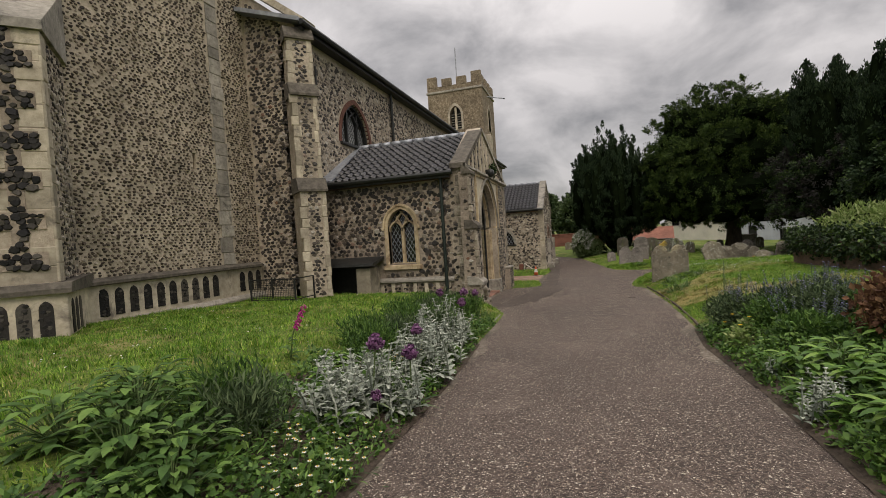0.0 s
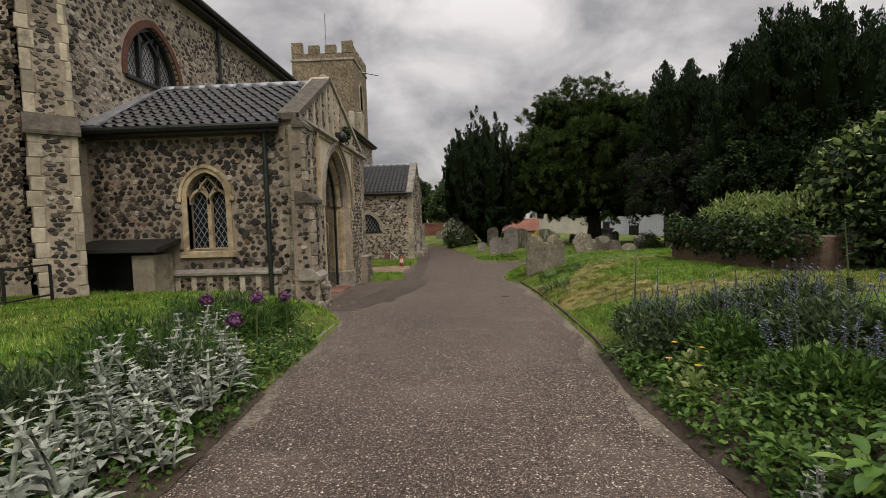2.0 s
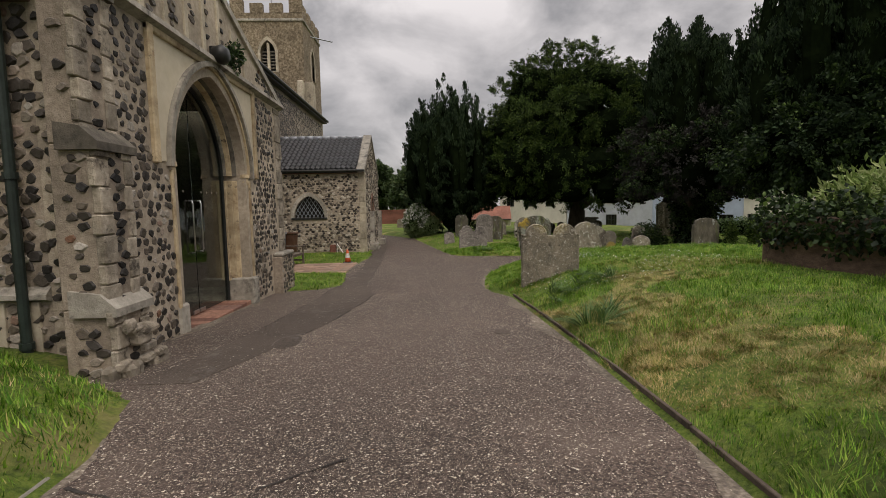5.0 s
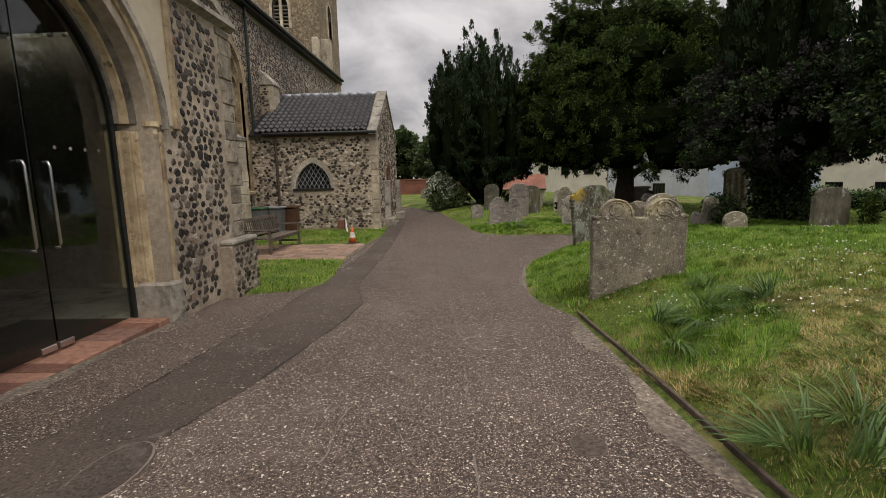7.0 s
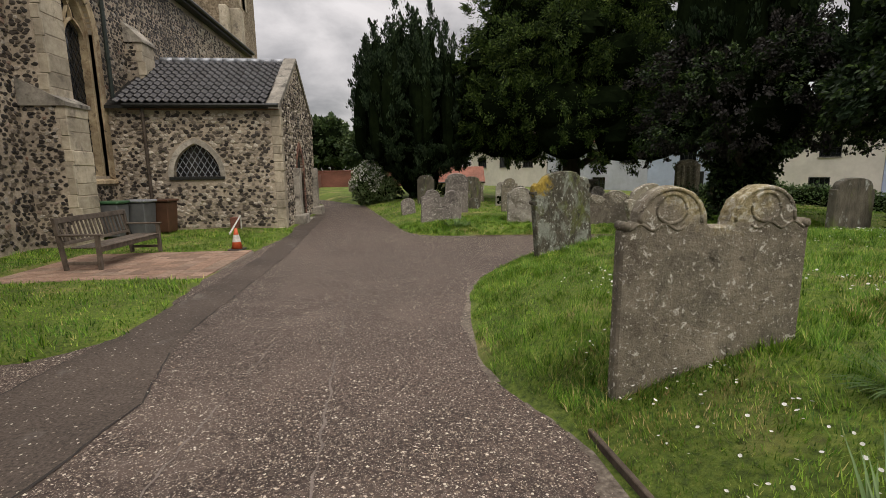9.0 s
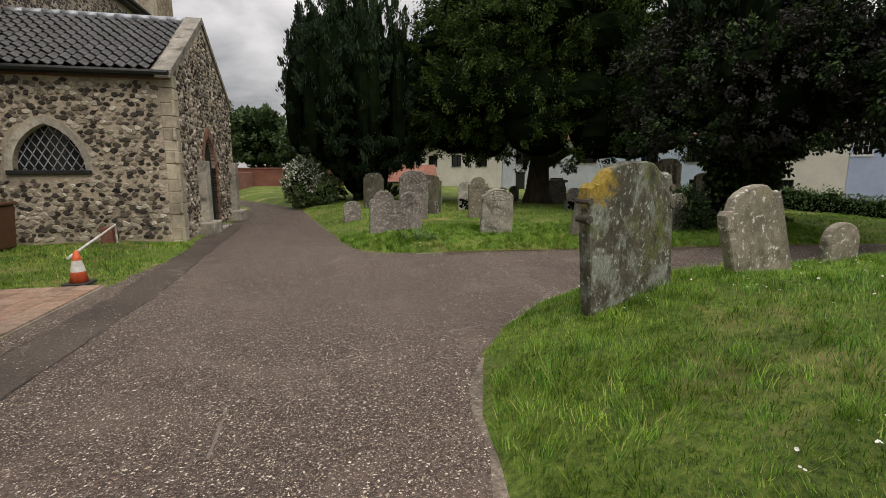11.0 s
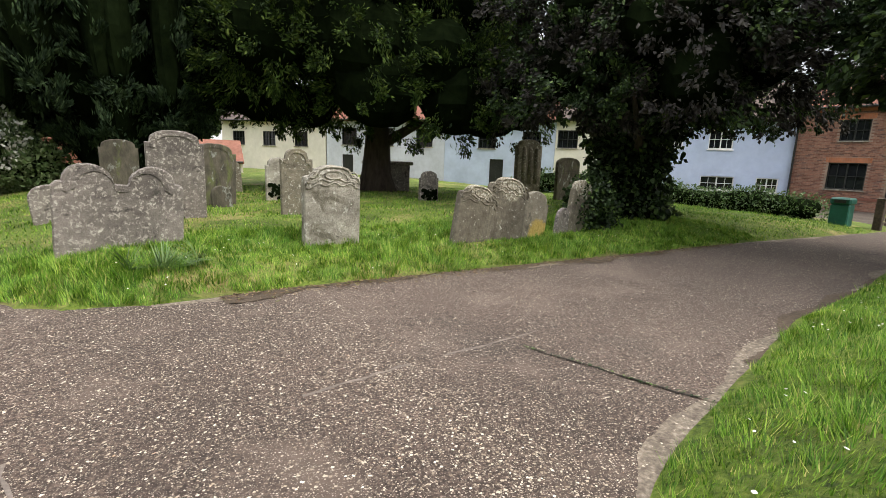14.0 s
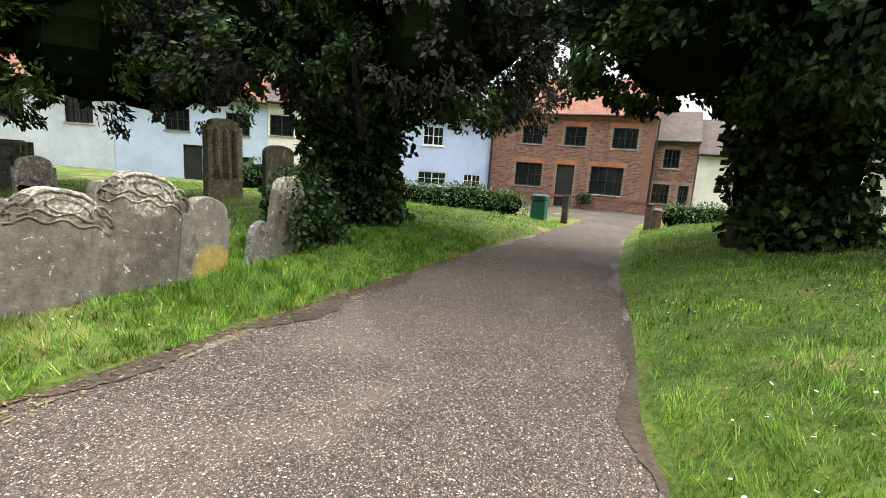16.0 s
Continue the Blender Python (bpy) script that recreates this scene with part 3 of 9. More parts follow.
def ground_z(x, y):
    x, y = np.asarray(x, float), np.asarray(y, float)
    l, s, n = beyond(x, y)
    cl = np.clip(l, 0, None); cs = np.clip(s, 0, None); cn = np.clip(n, 0, None)
    fade = np.clip((15.0 - y) / 2.5, 0, 1)
    lift = (0.06 + 0.42 * fade) * (1 - np.exp(-cl / 0.8))
    lift = lift + 0.72 * (1 - np.exp(-cs / 1.4)) + 0.03 * np.clip(cs, 0, 12)
    lift = lift + 0.36 * (1 - np.exp(-cn / 1.2))
    east = np.clip((x - 19) / 5, 0, 1)
    lift = lift * (1 - east * east * (3 - 2 * east))
    far = np.clip((np.hypot(x - 5, y - 20) - 45) / 60, 0, 1)
    lift = lift * (1 - far)
    d = np.maximum(np.maximum(l, s), n)
    sink = np.where(d > 0, 0.012, 0.012 - 0.07 * np.clip(-d / 0.18, 0, 1))
    sink = sink - np.where((x > -8.0) & (x < -3.5) & (y > 13.5) & (y < 19.6), 0.75, 0)
    sink = sink - np.where((x > -6.25) & (x < -2.7) & (y > 23.35) & (y < 26.35), 0.2, 0)
    rough = 0.025 * np.sin(x * 1.7 + 0.6 * y) * np.sin(y * 1.3 - 0.4 * x) * np.clip(d / 1.5, 0, 1)
    return path_z(x, y) + lift + rough + sink


def gz(x, y):
    return float(ground_z(x, y))


def grid_axis(lo, hi, step, far_lo, far_hi):
    core = np.arange(lo, hi + 1e-6, step)
    out = np.geomspace(step * 2, far_hi - hi, 22) + hi
    back = lo - np.geomspace(step * 2, lo - far_lo, 22)[::-1]
    return np.concatenate([back, core, out])


gx = grid_axis(-11, 26, 0.2, -900, 900)
gy = grid_axis(-4, 46, 0.2, -900, 900)
GX, GY = np.meshgrid(gx, gy)
GZ = ground_z(GX, GY)
nx = len(gx)
ii, jj = np.meshgrid(np.arange(nx - 1), np.arange(len(gy) - 1))
a0 = (jj * nx + ii).ravel()
lawn = part("ground", raw_mesh("ground", np.stack([GX.ravel(), GY.ravel(), GZ.ravel()], 1), np.stack([a0, a0 + 1, a0 + nx + 1, a0 + nx], 1), M_ground, True), None)
tagged(lawn, "mown churchyard lawn with dry patches between graves", "lawn", kind="structure")


def strip(name, rows, material, label, lift=0.004, cols=10):
    """A paved strip: rows of (x0, y0, x1, y1), with ragged ends given by the rows."""
    s = Shape()
    for i, (x0, y0, x1, y1) in enumerate(rows):
        for k in range(cols + 1):
            x, y = x0 + (x1 - x0) * k / cols, y0 + (y1 - y0) * k / cols
            s.v.append((x, y, float(path_z(x, y)) + lift))
        if i:
            b = (i - 1) * (cols + 1)
            for k in range(cols):
                s.f.append((b + k, b + k + 1, b + cols + 2 + k, b + cols + 1 + k))
    # a downward lip all round gives the slab its thickness
    n = len(rows)
    ring = [k for k in range(cols + 1)] + [(i + 1) * (cols + 1) - 1 for i in range(1, n)] + [(n - 1) * (cols + 1) + k for k in range(cols - 1, -1, -1)] + [i * (cols + 1) for i in range(n - 2, 0, -1)]
    o = len(s.v)
    for k in ring:
        x, y, z = s.v[k]
        s.v.append((x, y, z - 0.09))
    for k in range(len(ring)):
        j = (k + 1) % len(ring)
        s.f.append((ring[k], ring[j], o + j, o + k))
    ob = part(name, raw_mesh(name, s.v, s.f, material), None)
    return tagged(ob, label, "path", kind="structure")


def wob(t, a=0.035):
    return a * math.sin(t * 3.1) + a * 0.8 * math.sin(t * 7.7 + 1) + a * 0.5 * math.sin(t * 17.3 + 2)


main_rows = []
for y in np.arange(-12, 52, 0.2):
    xr = np.interp(y, RIGHT_Y, RIGHT_X) if y < 24.25 else (np.interp(y, CORNER_Y, CORNER_X) if y > 28.58 else 3.5)
    if y >= 28.58:
        xr = min(xr, 3.5)
    xl = np.interp(y, LEFT_Y, LEFT_X)
    main_rows.append((xl + wob(y) * (0.4 if 12.5 < y < 19.3 else 1), y, xr + wob(y + 40) * (1 if not 24.2 < y < 28.6 else 0), y))
path_main = strip("path", main_rows, M_asphalt, "worn reddish-grey chipped asphalt churchyard path")
cross_rows = [(x, np.interp(x, SOUTH_X, SOUTH_Y) + (wob(x) if x > 3.6 else 0), x, np.interp(x, NORTH_X, NORTH_Y) + (wob(x + 9) if x > 3.6 else 0)) for x in np.arange(3.5, 24.6, 0.25)]
path_cross = strip("path", cross_rows, M_asphalt, "worn chipped asphalt side path leading to the street gate")
REP_Y = [12.6, 14.6, 15.4, 17.2, 18.4, 19.9, 22.7, 28, 34, 42]
REP_IN = [-2.75, -2.43, -2.35, -2.25, -2.22, -2.22, -2.2, -2.45, -2.75, -3.4]
REP_OUT = [-2.2, -1.66, -1.46, -1.2, -1.12, -1.5, -1.62, -1.88, -2.15, -2.75]
rep_rows = [(np.interp(y, REP_Y, REP_IN) + wob(y + 5, 0.018), y, np.interp(y, REP_Y, REP_OUT) + wob(y + 3, 0.02), y) for y in np.arange(12.7, 40, 0.25)]
strip("path_patch", rep_rows, M_asphalt2, "smoother darker asphalt trench repair along the path", 0.009, 4)
road_rows = [(24.4, y, 33.3, y) for y in np.arange(-30, 75, 1.5)]
s_road = Shape()
for x0, y0, x1, y1 in road_rows:
    s_road.v.extend([(x0, y0, -1.49), (x1, y1, -1.49)])
for i in range(len(road_rows) - 1):
    s_road.f.append((2 * i, 2 * i + 1, 2 * i + 3, 2 * i + 2))
tagged(part("road", s_road, M_asphalt2), "grey asphalt street in front of the cottages", "road", kind="structure")

# loose pale chips bedded in the asphalt
rng = np.random.default_rng(5)


def chips(name, n, xr, yr, lo, hi):
    x, y = rng.uniform(*xr, n), rng.uniform(*yr, n)
    l, s, nn = beyond(x, y)
    worn = np.sin(x * 2.3 + 1.1 * np.sin(y * 0.7)) * 0.5 + np.sin(y * 0.9 + x) * 0.5
    rep = (x < np.interp(y, REP_Y, REP_OUT)) & (x > np.interp(y, REP_Y, REP_IN)) & (y > 12.6)
    ok = (np.maximum(np.maximum(l, s), nn) < -0.04) & (rng.random(n) < np.clip(0.75 + 0.25 * worn, 0.1, 1)) & (~rep | (rng.random(n) < 0.22))
    x, y = x[ok], y[ok]
    m, K = len(x), 4
    ang = np.linspace(0, 2 * np.pi, K, endpoint=False)[None] + rng.uniform(-0.4, 0.4, (m, K))
    r = rng.uniform(0.55, 1.1, (m, K)) * (lo + (hi - lo) * rng.random((m, 1)) ** 2.2)
    px, py = x[:, None] + np.cos(ang) * r, y[:, None] + np.sin(ang) * r
    pz = path_z(px, py) + rng.uniform(0.0055, 0.009, (m, 1)) + np.where(rep[ok], 0.005, 0.0)[:, None]
    V = np.stack([px, py, pz], 2).reshape(-1, 3)
    ob = part(name, raw_mesh(name, V, np.arange(m * K).reshape(m, K), M_chip), None, None)
    tagged(ob, "pale stone chips bedded in the asphalt", "stone chips", kind="stuff")


chips("path_chips", 170000, (-3.3, 2.0), (-0.5, 18), 0.0024, 0.013)
chips("path_chips", 110000, (-3, 4), (18, 30), 0.0026, 0.013)
chips("path_chips", 75000, (3.5, 15), (23.5, 29), 0.0024, 0.0115)

# timber edging board along the lawn, low concrete edging by the flower bed


def dust(pts, w_, label, seed, inward, material=None, lift=0.0075, name="path_edge_grit", kind_="grit"):
    """A ragged band of grit or soil along a path's edge."""
    r = random.Random(seed)
    s = Shape()
    dense = []
    for (x0, y0), (x1, y1) in zip(pts, pts[1:]):
        m = max(2, int(math.hypot(x1 - x0, y1 - y0) / 0.06))
        dense += [(x0 + (x1 - x0) * k / m, y0 + (y1 - y0) * k / m) for k in range(m)]
    for i, (x, y) in enumerate(dense):
        a, b = dense[max(i - 1, 0)], dense[min(i + 1, len(dense) - 1)]
        d = Vector((b[0] - a[0], b[1] - a[1])).normalized()
        q = w_ * max(0.08, 0.5 + 0.35 * math.sin(i * 0.21 + seed) + 0.35 * math.sin(i * 0.057 + seed * 3) + r.uniform(-0.1, 0.1))
        for t in (-0.05, q):
            px, py = x - d.y * t * inward, y + d.x * t * inward
            s.v.append((px, py, float(path_z(px, py)) + lift))
        if i:
            s.f.append((2 * i - 2, 2 * i - 1, 2 * i + 1, 2 * i))
    tagged(part(name, s, material or M_sand), label, kind_, kind="structure")


G = "pale dusty grit along the path edge"
dust([(np.interp(y, RIGHT_Y, RIGHT_X), y) for y in np.arange(2.5, 18.4, 0.4)], 0.24, G, 1, 1)
dust([(np.interp(y, RIGHT_Y, RIGHT_X), y) for y in np.arange(18.4, 24.3, 0.3)], 0.12, G, 2, 1)
dust([(np.interp(y, LEFT_Y, LEFT_X), y) for y in np.arange(1.5, 12.2, 0.4)], 0.2, G, 3, -1)
dust([(x, np.interp(x, SOUTH_X, SOUTH_Y)) for x in np.arange(3.5, 20, 0.4)], 0.16, G, 4, 1)
dust([(x, np.interp(x, NORTH_X, NORTH_Y)) for x in np.arange(2.4, 21, 0.4)], 0.2, G, 5, -1)
dust([(-3.40, y) for y in np.arange(12.9, 19.1, 0.4)], 0.16, "pale dirt and grit against the porch foot", 6, -1)
SO = "dark damp soil and leaf litter along the path edge"
for seed_, w_, a_, b_, curve_, inw_ in ((7, 0.6, 3.0, 13.5, (NORTH_X, NORTH_Y), -1), (8, 0.3, 6.2, 12.5, (SOUTH_X, SOUTH_Y), 1)):
    dust([(x, np.interp(x, *curve_)) for x in np.arange(a_, b_, 0.3)], w_ * 0.5, SO, seed_, inw_, M_soil, 0.012, "edge_soil", "soil")
lit = np.random.default_rng(44)
LN = 2600
lx_ = lit.uniform(3.0, 13.5, LN)
ly_ = np.interp(lx_, NORTH_X, NORTH_Y) - np.abs(lit.normal(0, 0.16, LN)) + 0.05
la_ = lit.uniform(0, 6.28, (LN, 1)) + np.array([[0, 1.3, 3.1, 4.5]])
lq_ = lit.uniform(0.005, 0.02, (LN, 1)) * np.array([[1.6, 0.6, 1.6, 0.6]])
lv_ = np.stack([lx_[:, None] + np.cos(la_) * lq_, ly_[:, None] + np.sin(la_) * lq_, path_z(lx_, ly_)[:, None] + lit.uniform(0.014, 0.024, (LN, 4))], 2)
M_litter = by_island("dead_leaves", [(0.0, (0.05, 0.032, 0.02)), (0.5, (0.12, 0.08, 0.045)), (0.85, (0.26, 0.19, 0.11)), (1.0, (0.1, 0.14, 0.03))], 0.85, 0.2, 20, 0)
tagged(part("leaf_litter", raw_mesh("leaf_litter", lv_.reshape(-1, 3), np.arange(LN * 4).reshape(LN, 4), M_litter), None), "small dead brown leaves scattered along the path edge", "leaf litter", kind="stuff")
edge = thing("lawn_edging", "damp brown timber edging board along the lawn", "edging", kind="structure")
for k in range(-3, 6):
    y0, y1 = 8.2 + k * 1.56, 8.2 + (k + 1) * 1.56 - 0.012
    x0, x1 = np.interp([y0, y1], RIGHT_Y, RIGHT_X) + 0.03 + np.clip((8.2 - np.array([y0, y1])) * 0.1, 0, 0.2)
    z0, z1 = float(path_z(x0, y0)), float(path_z(x1, y1))
    s = Shape().box(0, 0.032, 0, 1, -0.08, 0.075 - 0.008 * (k % 2), 0.005)
    s.v = [(x0 + (x1 - x0) * b + a, y0 + (y1 - y0) * b, z0 + (z1 - z0) * b + c) for a, b, c in s.v]
    part("board", s, M_plank, edge)
kerb = thing("bed_edging", "low worn concrete edging beside the flower bed", "edging", kind="structure")
for k in range(9):
    y0, y1 = 6.6 + k * 0.55, 6.6 + (k + 1) * 0.55 - 0.015
    x0, x1 = np.interp([y0, y1], LEFT_Y, LEFT_X) - 0.02
    z0, z1 = float(path_z(x0, y0)), float(path_z(x1, y1))
    s = Shape().box(-0.06, 0, 0, 1, -0.06, 0.05 - 0.01 * (k % 3), 0.008)
    s.v = [(x0 + (x1 - x0) * b + a, y0 + (y1 - y0) * b, z0 + (z1 - z0) * b + c) for a, b, c in s.v]
    part("kerb", s, M_lime_grey, kerb)

# ---------------- church ----------------
def quoins(parent, to3d, u0, u1, z0, z1, material, h=0.3, proud=0.012, deep=0.05, seed=3, jitter=0.06, name="quoin_stone"):
    """A column of dressed stones, each a block of its own."""
    r = random.Random(seed)
    z, k = z0, 0
    while z < z1 - 0.04:
        hh = min(h * r.uniform(0.75, 1.2), z1 - z)
        a, b = u0 - (jitter if k % 2 else 0) * r.random(), u1 + (jitter if k % 2 == 0 else 0) * r.random()
        s = Shape().box(a, b, z + 0.004, z + hh - 0.006, -deep, proud + r.uniform(-0.006, 0.012), 0.012)
        sk = [r.uniform(-0.012, 0.012) for _ in range(3)]
        s.v = [(p[0] + sk[0] * (p[1] - z), p[1] + sk[1] * (p[0] - a), p[2] + (sk[2] * (p[1] - z) if p[2] > 0 else 0)) for p in s.v]
        s.v = [to3d(p[0], p[1], p[2]) for p in s.v]
        part(name, s, material, parent)
        z += hh
        k += 1


def tile_slope(parent, origin, along, up, n_along, n_up, w, l, material):
    """Pantiles, each an S-shaped tile, laid from the eave up. along and up are unit vectors."""
    along, up = Vector(along), Vector(up)
    nor = along.cross(up).normalized()
    if nor.z < 0:
        nor = -nor
    s = Shape()
    K = 8
    prof = [(i / K * (w * 1.12), 0.042 * math.sin(i / K * 2 * math.pi + 0.5) + 0.02) for i in range(K + 1)]
    for j, (d, e) in enumerate(((0, 0.042), (l * 1.18, 0.0))):
        for t in (0, 0.014):
            for a, b in prof:
                s.v.append(tuple(along * a + up * d + nor * (b + e - t)))
    n = K + 1
    for i in range(K):
        s.f += [(i, i + 1, 2 * n + i + 1, 2 * n + i), (n + i, 3 * n + i, 3 * n + i + 1, n + i + 1), (i, n + i, n + i + 1, i + 1)]
    me = s.mesh("pantile", material, True)
    r = random.Random(7)
    for j in range(n_up):
        for i in range(n_along):
            ob = new("pantile", me)
            ob.parent = parent
            p = Vector(origin) + along * (i * w + r.uniform(-0.006, 0.006)) + up * (j * l + r.uniform(-0.01, 0.01)) + nor * r.uniform(0, 0.006)
            ob.location = p


def tracery(parent, to3d, c, a, z0, zs, rise, material, lights=2, w=0.06, depth=0.1, back=-0.14):
    """Stone mullion and curved bars in a pointed window, with leaded glass behind."""
    s = Shape()
    s.box(c - w / 2, c + w / 2, z0, zs + 0.05, back, back + depth, 0.01)
    s.v = [to3d(*p) for p in s.v]
    part("mullion", s, material, parent)
    half = a / 2
    for k, cc in enumerate((c - half, c + half)):
        i_ = arch(cc, half - 0.02, zs - 0.02, zs, rise * 0.42, 8)
        o_ = arch(cc, half + 0.03, zs - 0.02, zs, rise * 0.42 + 0.06, 8)
        part("tracery_bar", Shape().band(i_, o_, to3d, back + 0.01, back + depth), material, parent)
    top, mid = zs + rise, zs + rise * 0.42
    for sgn in (-1, 1):
        pts = [(c + sgn * half * (1 - t) * (1 + 0.4 * math.sin(t * 3.1)), mid + (top - mid) * 0.92 * t) for t in [i / 8 for i in range(9)]]
        pts2 = [(u - sgn * 0.045, v) for u, v in pts]
        part("tracery_bar", Shape().band(pts, pts2, to3d, back + 0.01, back + depth), material, parent)
    for sgn in (-1, 1):
        pts = [(c + sgn * (0.0 + half * 0.9 * t), mid * 1 - rise * 0.35 + (rise * 0.62) * t ** 0.8) for t in [i / 8 for i in range(9)]]
        pts2 = [(u, v + 0.05) for u, v in pts]
        part("tracery_bar", Shape().band(pts, pts2, to3d, back + 0.01, back + depth - 0.02), material, parent)


def lattice(parent, to3d, poly, step, back, material, th=0.008):
    """Diamond lead cames clipped to a pane outline."""
    us, vs = [p[0] for p in poly], [p[1] for p in poly]
    s = Shape()
    for sgn in (-1, 1):
        k = min(us) - (max(vs) - min(vs))
        while k < max(us) + (max(vs) - min(vs)):
            t = np.linspace(0, max(vs) - min(vs), 60)
            u, v = (k + t * 0.62) if sgn > 0 else (k + (max(vs) - min(vs)) * 0.62 - t * 0.62), min(vs) + t
            ok = inside(poly, u, v)
            idx = np.flatnonzero(ok)
            if len(idx) > 2:
                a, b = idx[0], idx[-1]
                n_ = Vector((v[b] - v[a], -(u[b] - u[a]), 0)).normalized() * th
                q = [(u[a] - n_.x, v[a] - n_.y), (u[a] + n_.x, v[a] + n_.y), (u[b] + n_.x, v[b] + n_.y), (u[b] - n_.x, v[b] - n_.y)]
                s.add([to3d(p[0], p[1], back + w_) for w_ in (0.002, 0.010) for p in q], [(0, 1, 2, 3), (4, 7, 6, 5), (0, 4, 5, 1), (2, 6, 7, 3), (1, 5, 6, 2), (0, 3, 7, 4)])
            k += step
    if s.v:
        part("lead_came", s, material, parent)


def wall(name, outline, holes, to3d, thick, material, parent, label=""):
    """A wall with real openings: outline and holes in the wall's plane, filled, given thickness."""
    bm = bmesh.new()
    loops = [outline] + holes
    for w_ in (0.0, -thick):
        edges = []
        for lp in loops:
            vs = [bm.verts.new(to3d(u, v, w_)) for u, v in lp]
            edges += [bm.edges.new((vs[i], vs[(i + 1) % len(vs)])) for i in range(len(vs))]
        bmesh.ops.triangle_fill(bm, use_beauty=True, use_dissolve=False, edges=edges)
    bm.verts.ensure_lookup_table()
    half = sum(len(lp) for lp in loops)
    o = 0
    for lp in loops:
        n = len(lp)
        for i in range(n):
            j = (i + 1) % n
            bm.faces.new([bm.verts[o + i], bm.verts[o + j], bm.verts[half + o + j], bm.verts[half + o + i]])
        o += n
    bmesh.ops.recalc_face_normals(bm, faces=bm.faces[:])
    me = bpy.data.meshes.new(name)
    bm.to_mesh(me); bm.free()
    me.materials.append(material)
    ob = new(name, me)
    ob.parent = parent
    return tagged(ob, label)


def downpipe(parent, x, y, z0, z1, r, material, dx=0.0):
    s = Shape().tube([(x, y, z0), (x, y, z1)], r, 10)
    p = part("downpipe", s, material, parent)
    z = z0 + 0.15
    while z < z1:
        part("pipe_collar", Shape().tube([(x, y, z), (x, y, z + 0.07)], r * 1.35, 10), material, p)
        z += 1.75


AX, CX = -8.1, -9.9      # planes of the aisle wall and of the chancel wall
church = thing("church", "medieval flint church with limestone dressings and tall walls", "church", kind="structure")
# --- chancel wall ---
chan = [(6.2, -0.6), (12.4, -0.6), (12.4, 11.5), (6.2, 11.5)]
slit = rect(10.0, 10.12, 3.72, 4.16)
wall("chancel_wall", chan, [slit], face_x(CX), 0.6, M_mortar_pale, church)
# Added black box: stands in for the unlit space behind the slit.
part("dark_slit_backing", Shape().box(CX - 0.5, CX - 0.45, 9.9, 10.2, 3.6, 4.3), M_black, church)
flint_work("chancel_flints", rect(6.25, 12.35, 1.12, 11), [slit, rect(10.78, 11.26, 1, 11.2)], face_x(CX), 0.082, M_flint_brown, church, 11, 0.026, keep=0.95, fill=0.76, ratio=1.45)
quoins(church, face_x(CX), 10.82, 11.22, 1.12, 11.2, M_lime_grey, 0.4, 0.03, 0.0, 4, 0.1, "pilaster_stone")
# plinth: dark sloped string course above a band of flint and stone panels
s = Shape().prism([(0, 1.12), (0.16, 1.04), (0.16, 0.98), (0, 0.94)], lambda u, v, w: (CX + u, w, v), 6.2, 12.3)
part("string_course", s, M_dark_string, church)
part("plinth_band", Shape().box(CX, CX + 0.06, 6.2, 12.3, 0.16, 0.97), M_lime, church)
s = Shape().prism([(0, 0.22), (0.12, 0.18), (0.2, 0.1), (0.2, -0.5), (0, -0.5)], lambda u, v, w: (CX + u, w, v), 6.2, 12.3)
part("plinth_base", s, M_lime_grey, church)
k = 0
yy = 7.15
while yy < 12.1:
    if not 10.65 < yy + 0.14 < 11.4:
        lan = arch(yy + 0.14, 0.1, 0.3, 0.74, 0.14, 4)
        part("plinth_panel", Shape().prism(lan, face_x(CX + 0.06), 0, 0.012), M_flint_dark, church)
        flint_work("panel_flints", lan, [], face_x(CX + 0.07), 0.075, M_flint_dark, church, 100 + k, 0.014)
    yy += 0.345
    k += 1
# --- diagonal buttress with flushwork at the chancel corner ---
but = thing("church_buttress", "diagonal limestone buttress with black flint flushwork crosses", "buttress", kind="structure")
bq = Matrix.Translation((-9.085, 5.415, 0)) @ Matrix.Rotation(radians(-45), 4, "Z")
front_q = lambda u, v, w: tuple(bq @ Vector((w, u, v)))
flank_q = lambda u, v, w: tuple(bq @ Vector((u, 0.475 + w, v)))
side_q = lambda u, v, w: tuple(bq @ Vector((u, w, v)))
part("buttress_core", Shape().box(-1.7, 0, -0.475, 0.475, 0.9, 5.5, 0.01, bq), M_mortar, but)
quoins(but, front_q, -0.49, 0.49, 1.16, 5.45, M_lime, 0.36, 0.004, 0.03, 91, 0.0, "ashlar_block")
quoins(but, flank_q, -0.3, 0.012, 1.16, 5.45, M_lime, 0.36, 0.01, 0.03, 92, 0.0, "ashlar_block")
flint_work("flank_flints", rect(-1.5, -0.32, 1.16, 5.4), [], flank_q, 0.105, M_flint_pale, but, 93, 0.02, fill=0.9)
part("buttress_plinth", Shape().box(-1.8, 0.1, -0.58, 0.58, -0.3, 1.02, 0.02, bq), M_lime, but)
part("plinth_base", Shape().box(-1.9, 0.2, -0.68, 0.68, -0.5, 0.2, 0.04, bq), M_lime_grey, but)
part("weathering", Shape().prism([(-1.7, 6.9), (0.06, 5.62), (0.08, 5.45), (-1.7, 5.45)], side_q, -0.54, 0.54), M_lime_grey, but)
part("string_course", Shape().prism([(-1.9, 1.24), (0.1, 1.16), (0.18, 1.06), (0.18, 0.98), (-1.9, 0.98)], side_q, -0.66, 0.66), M_dark_string, but)
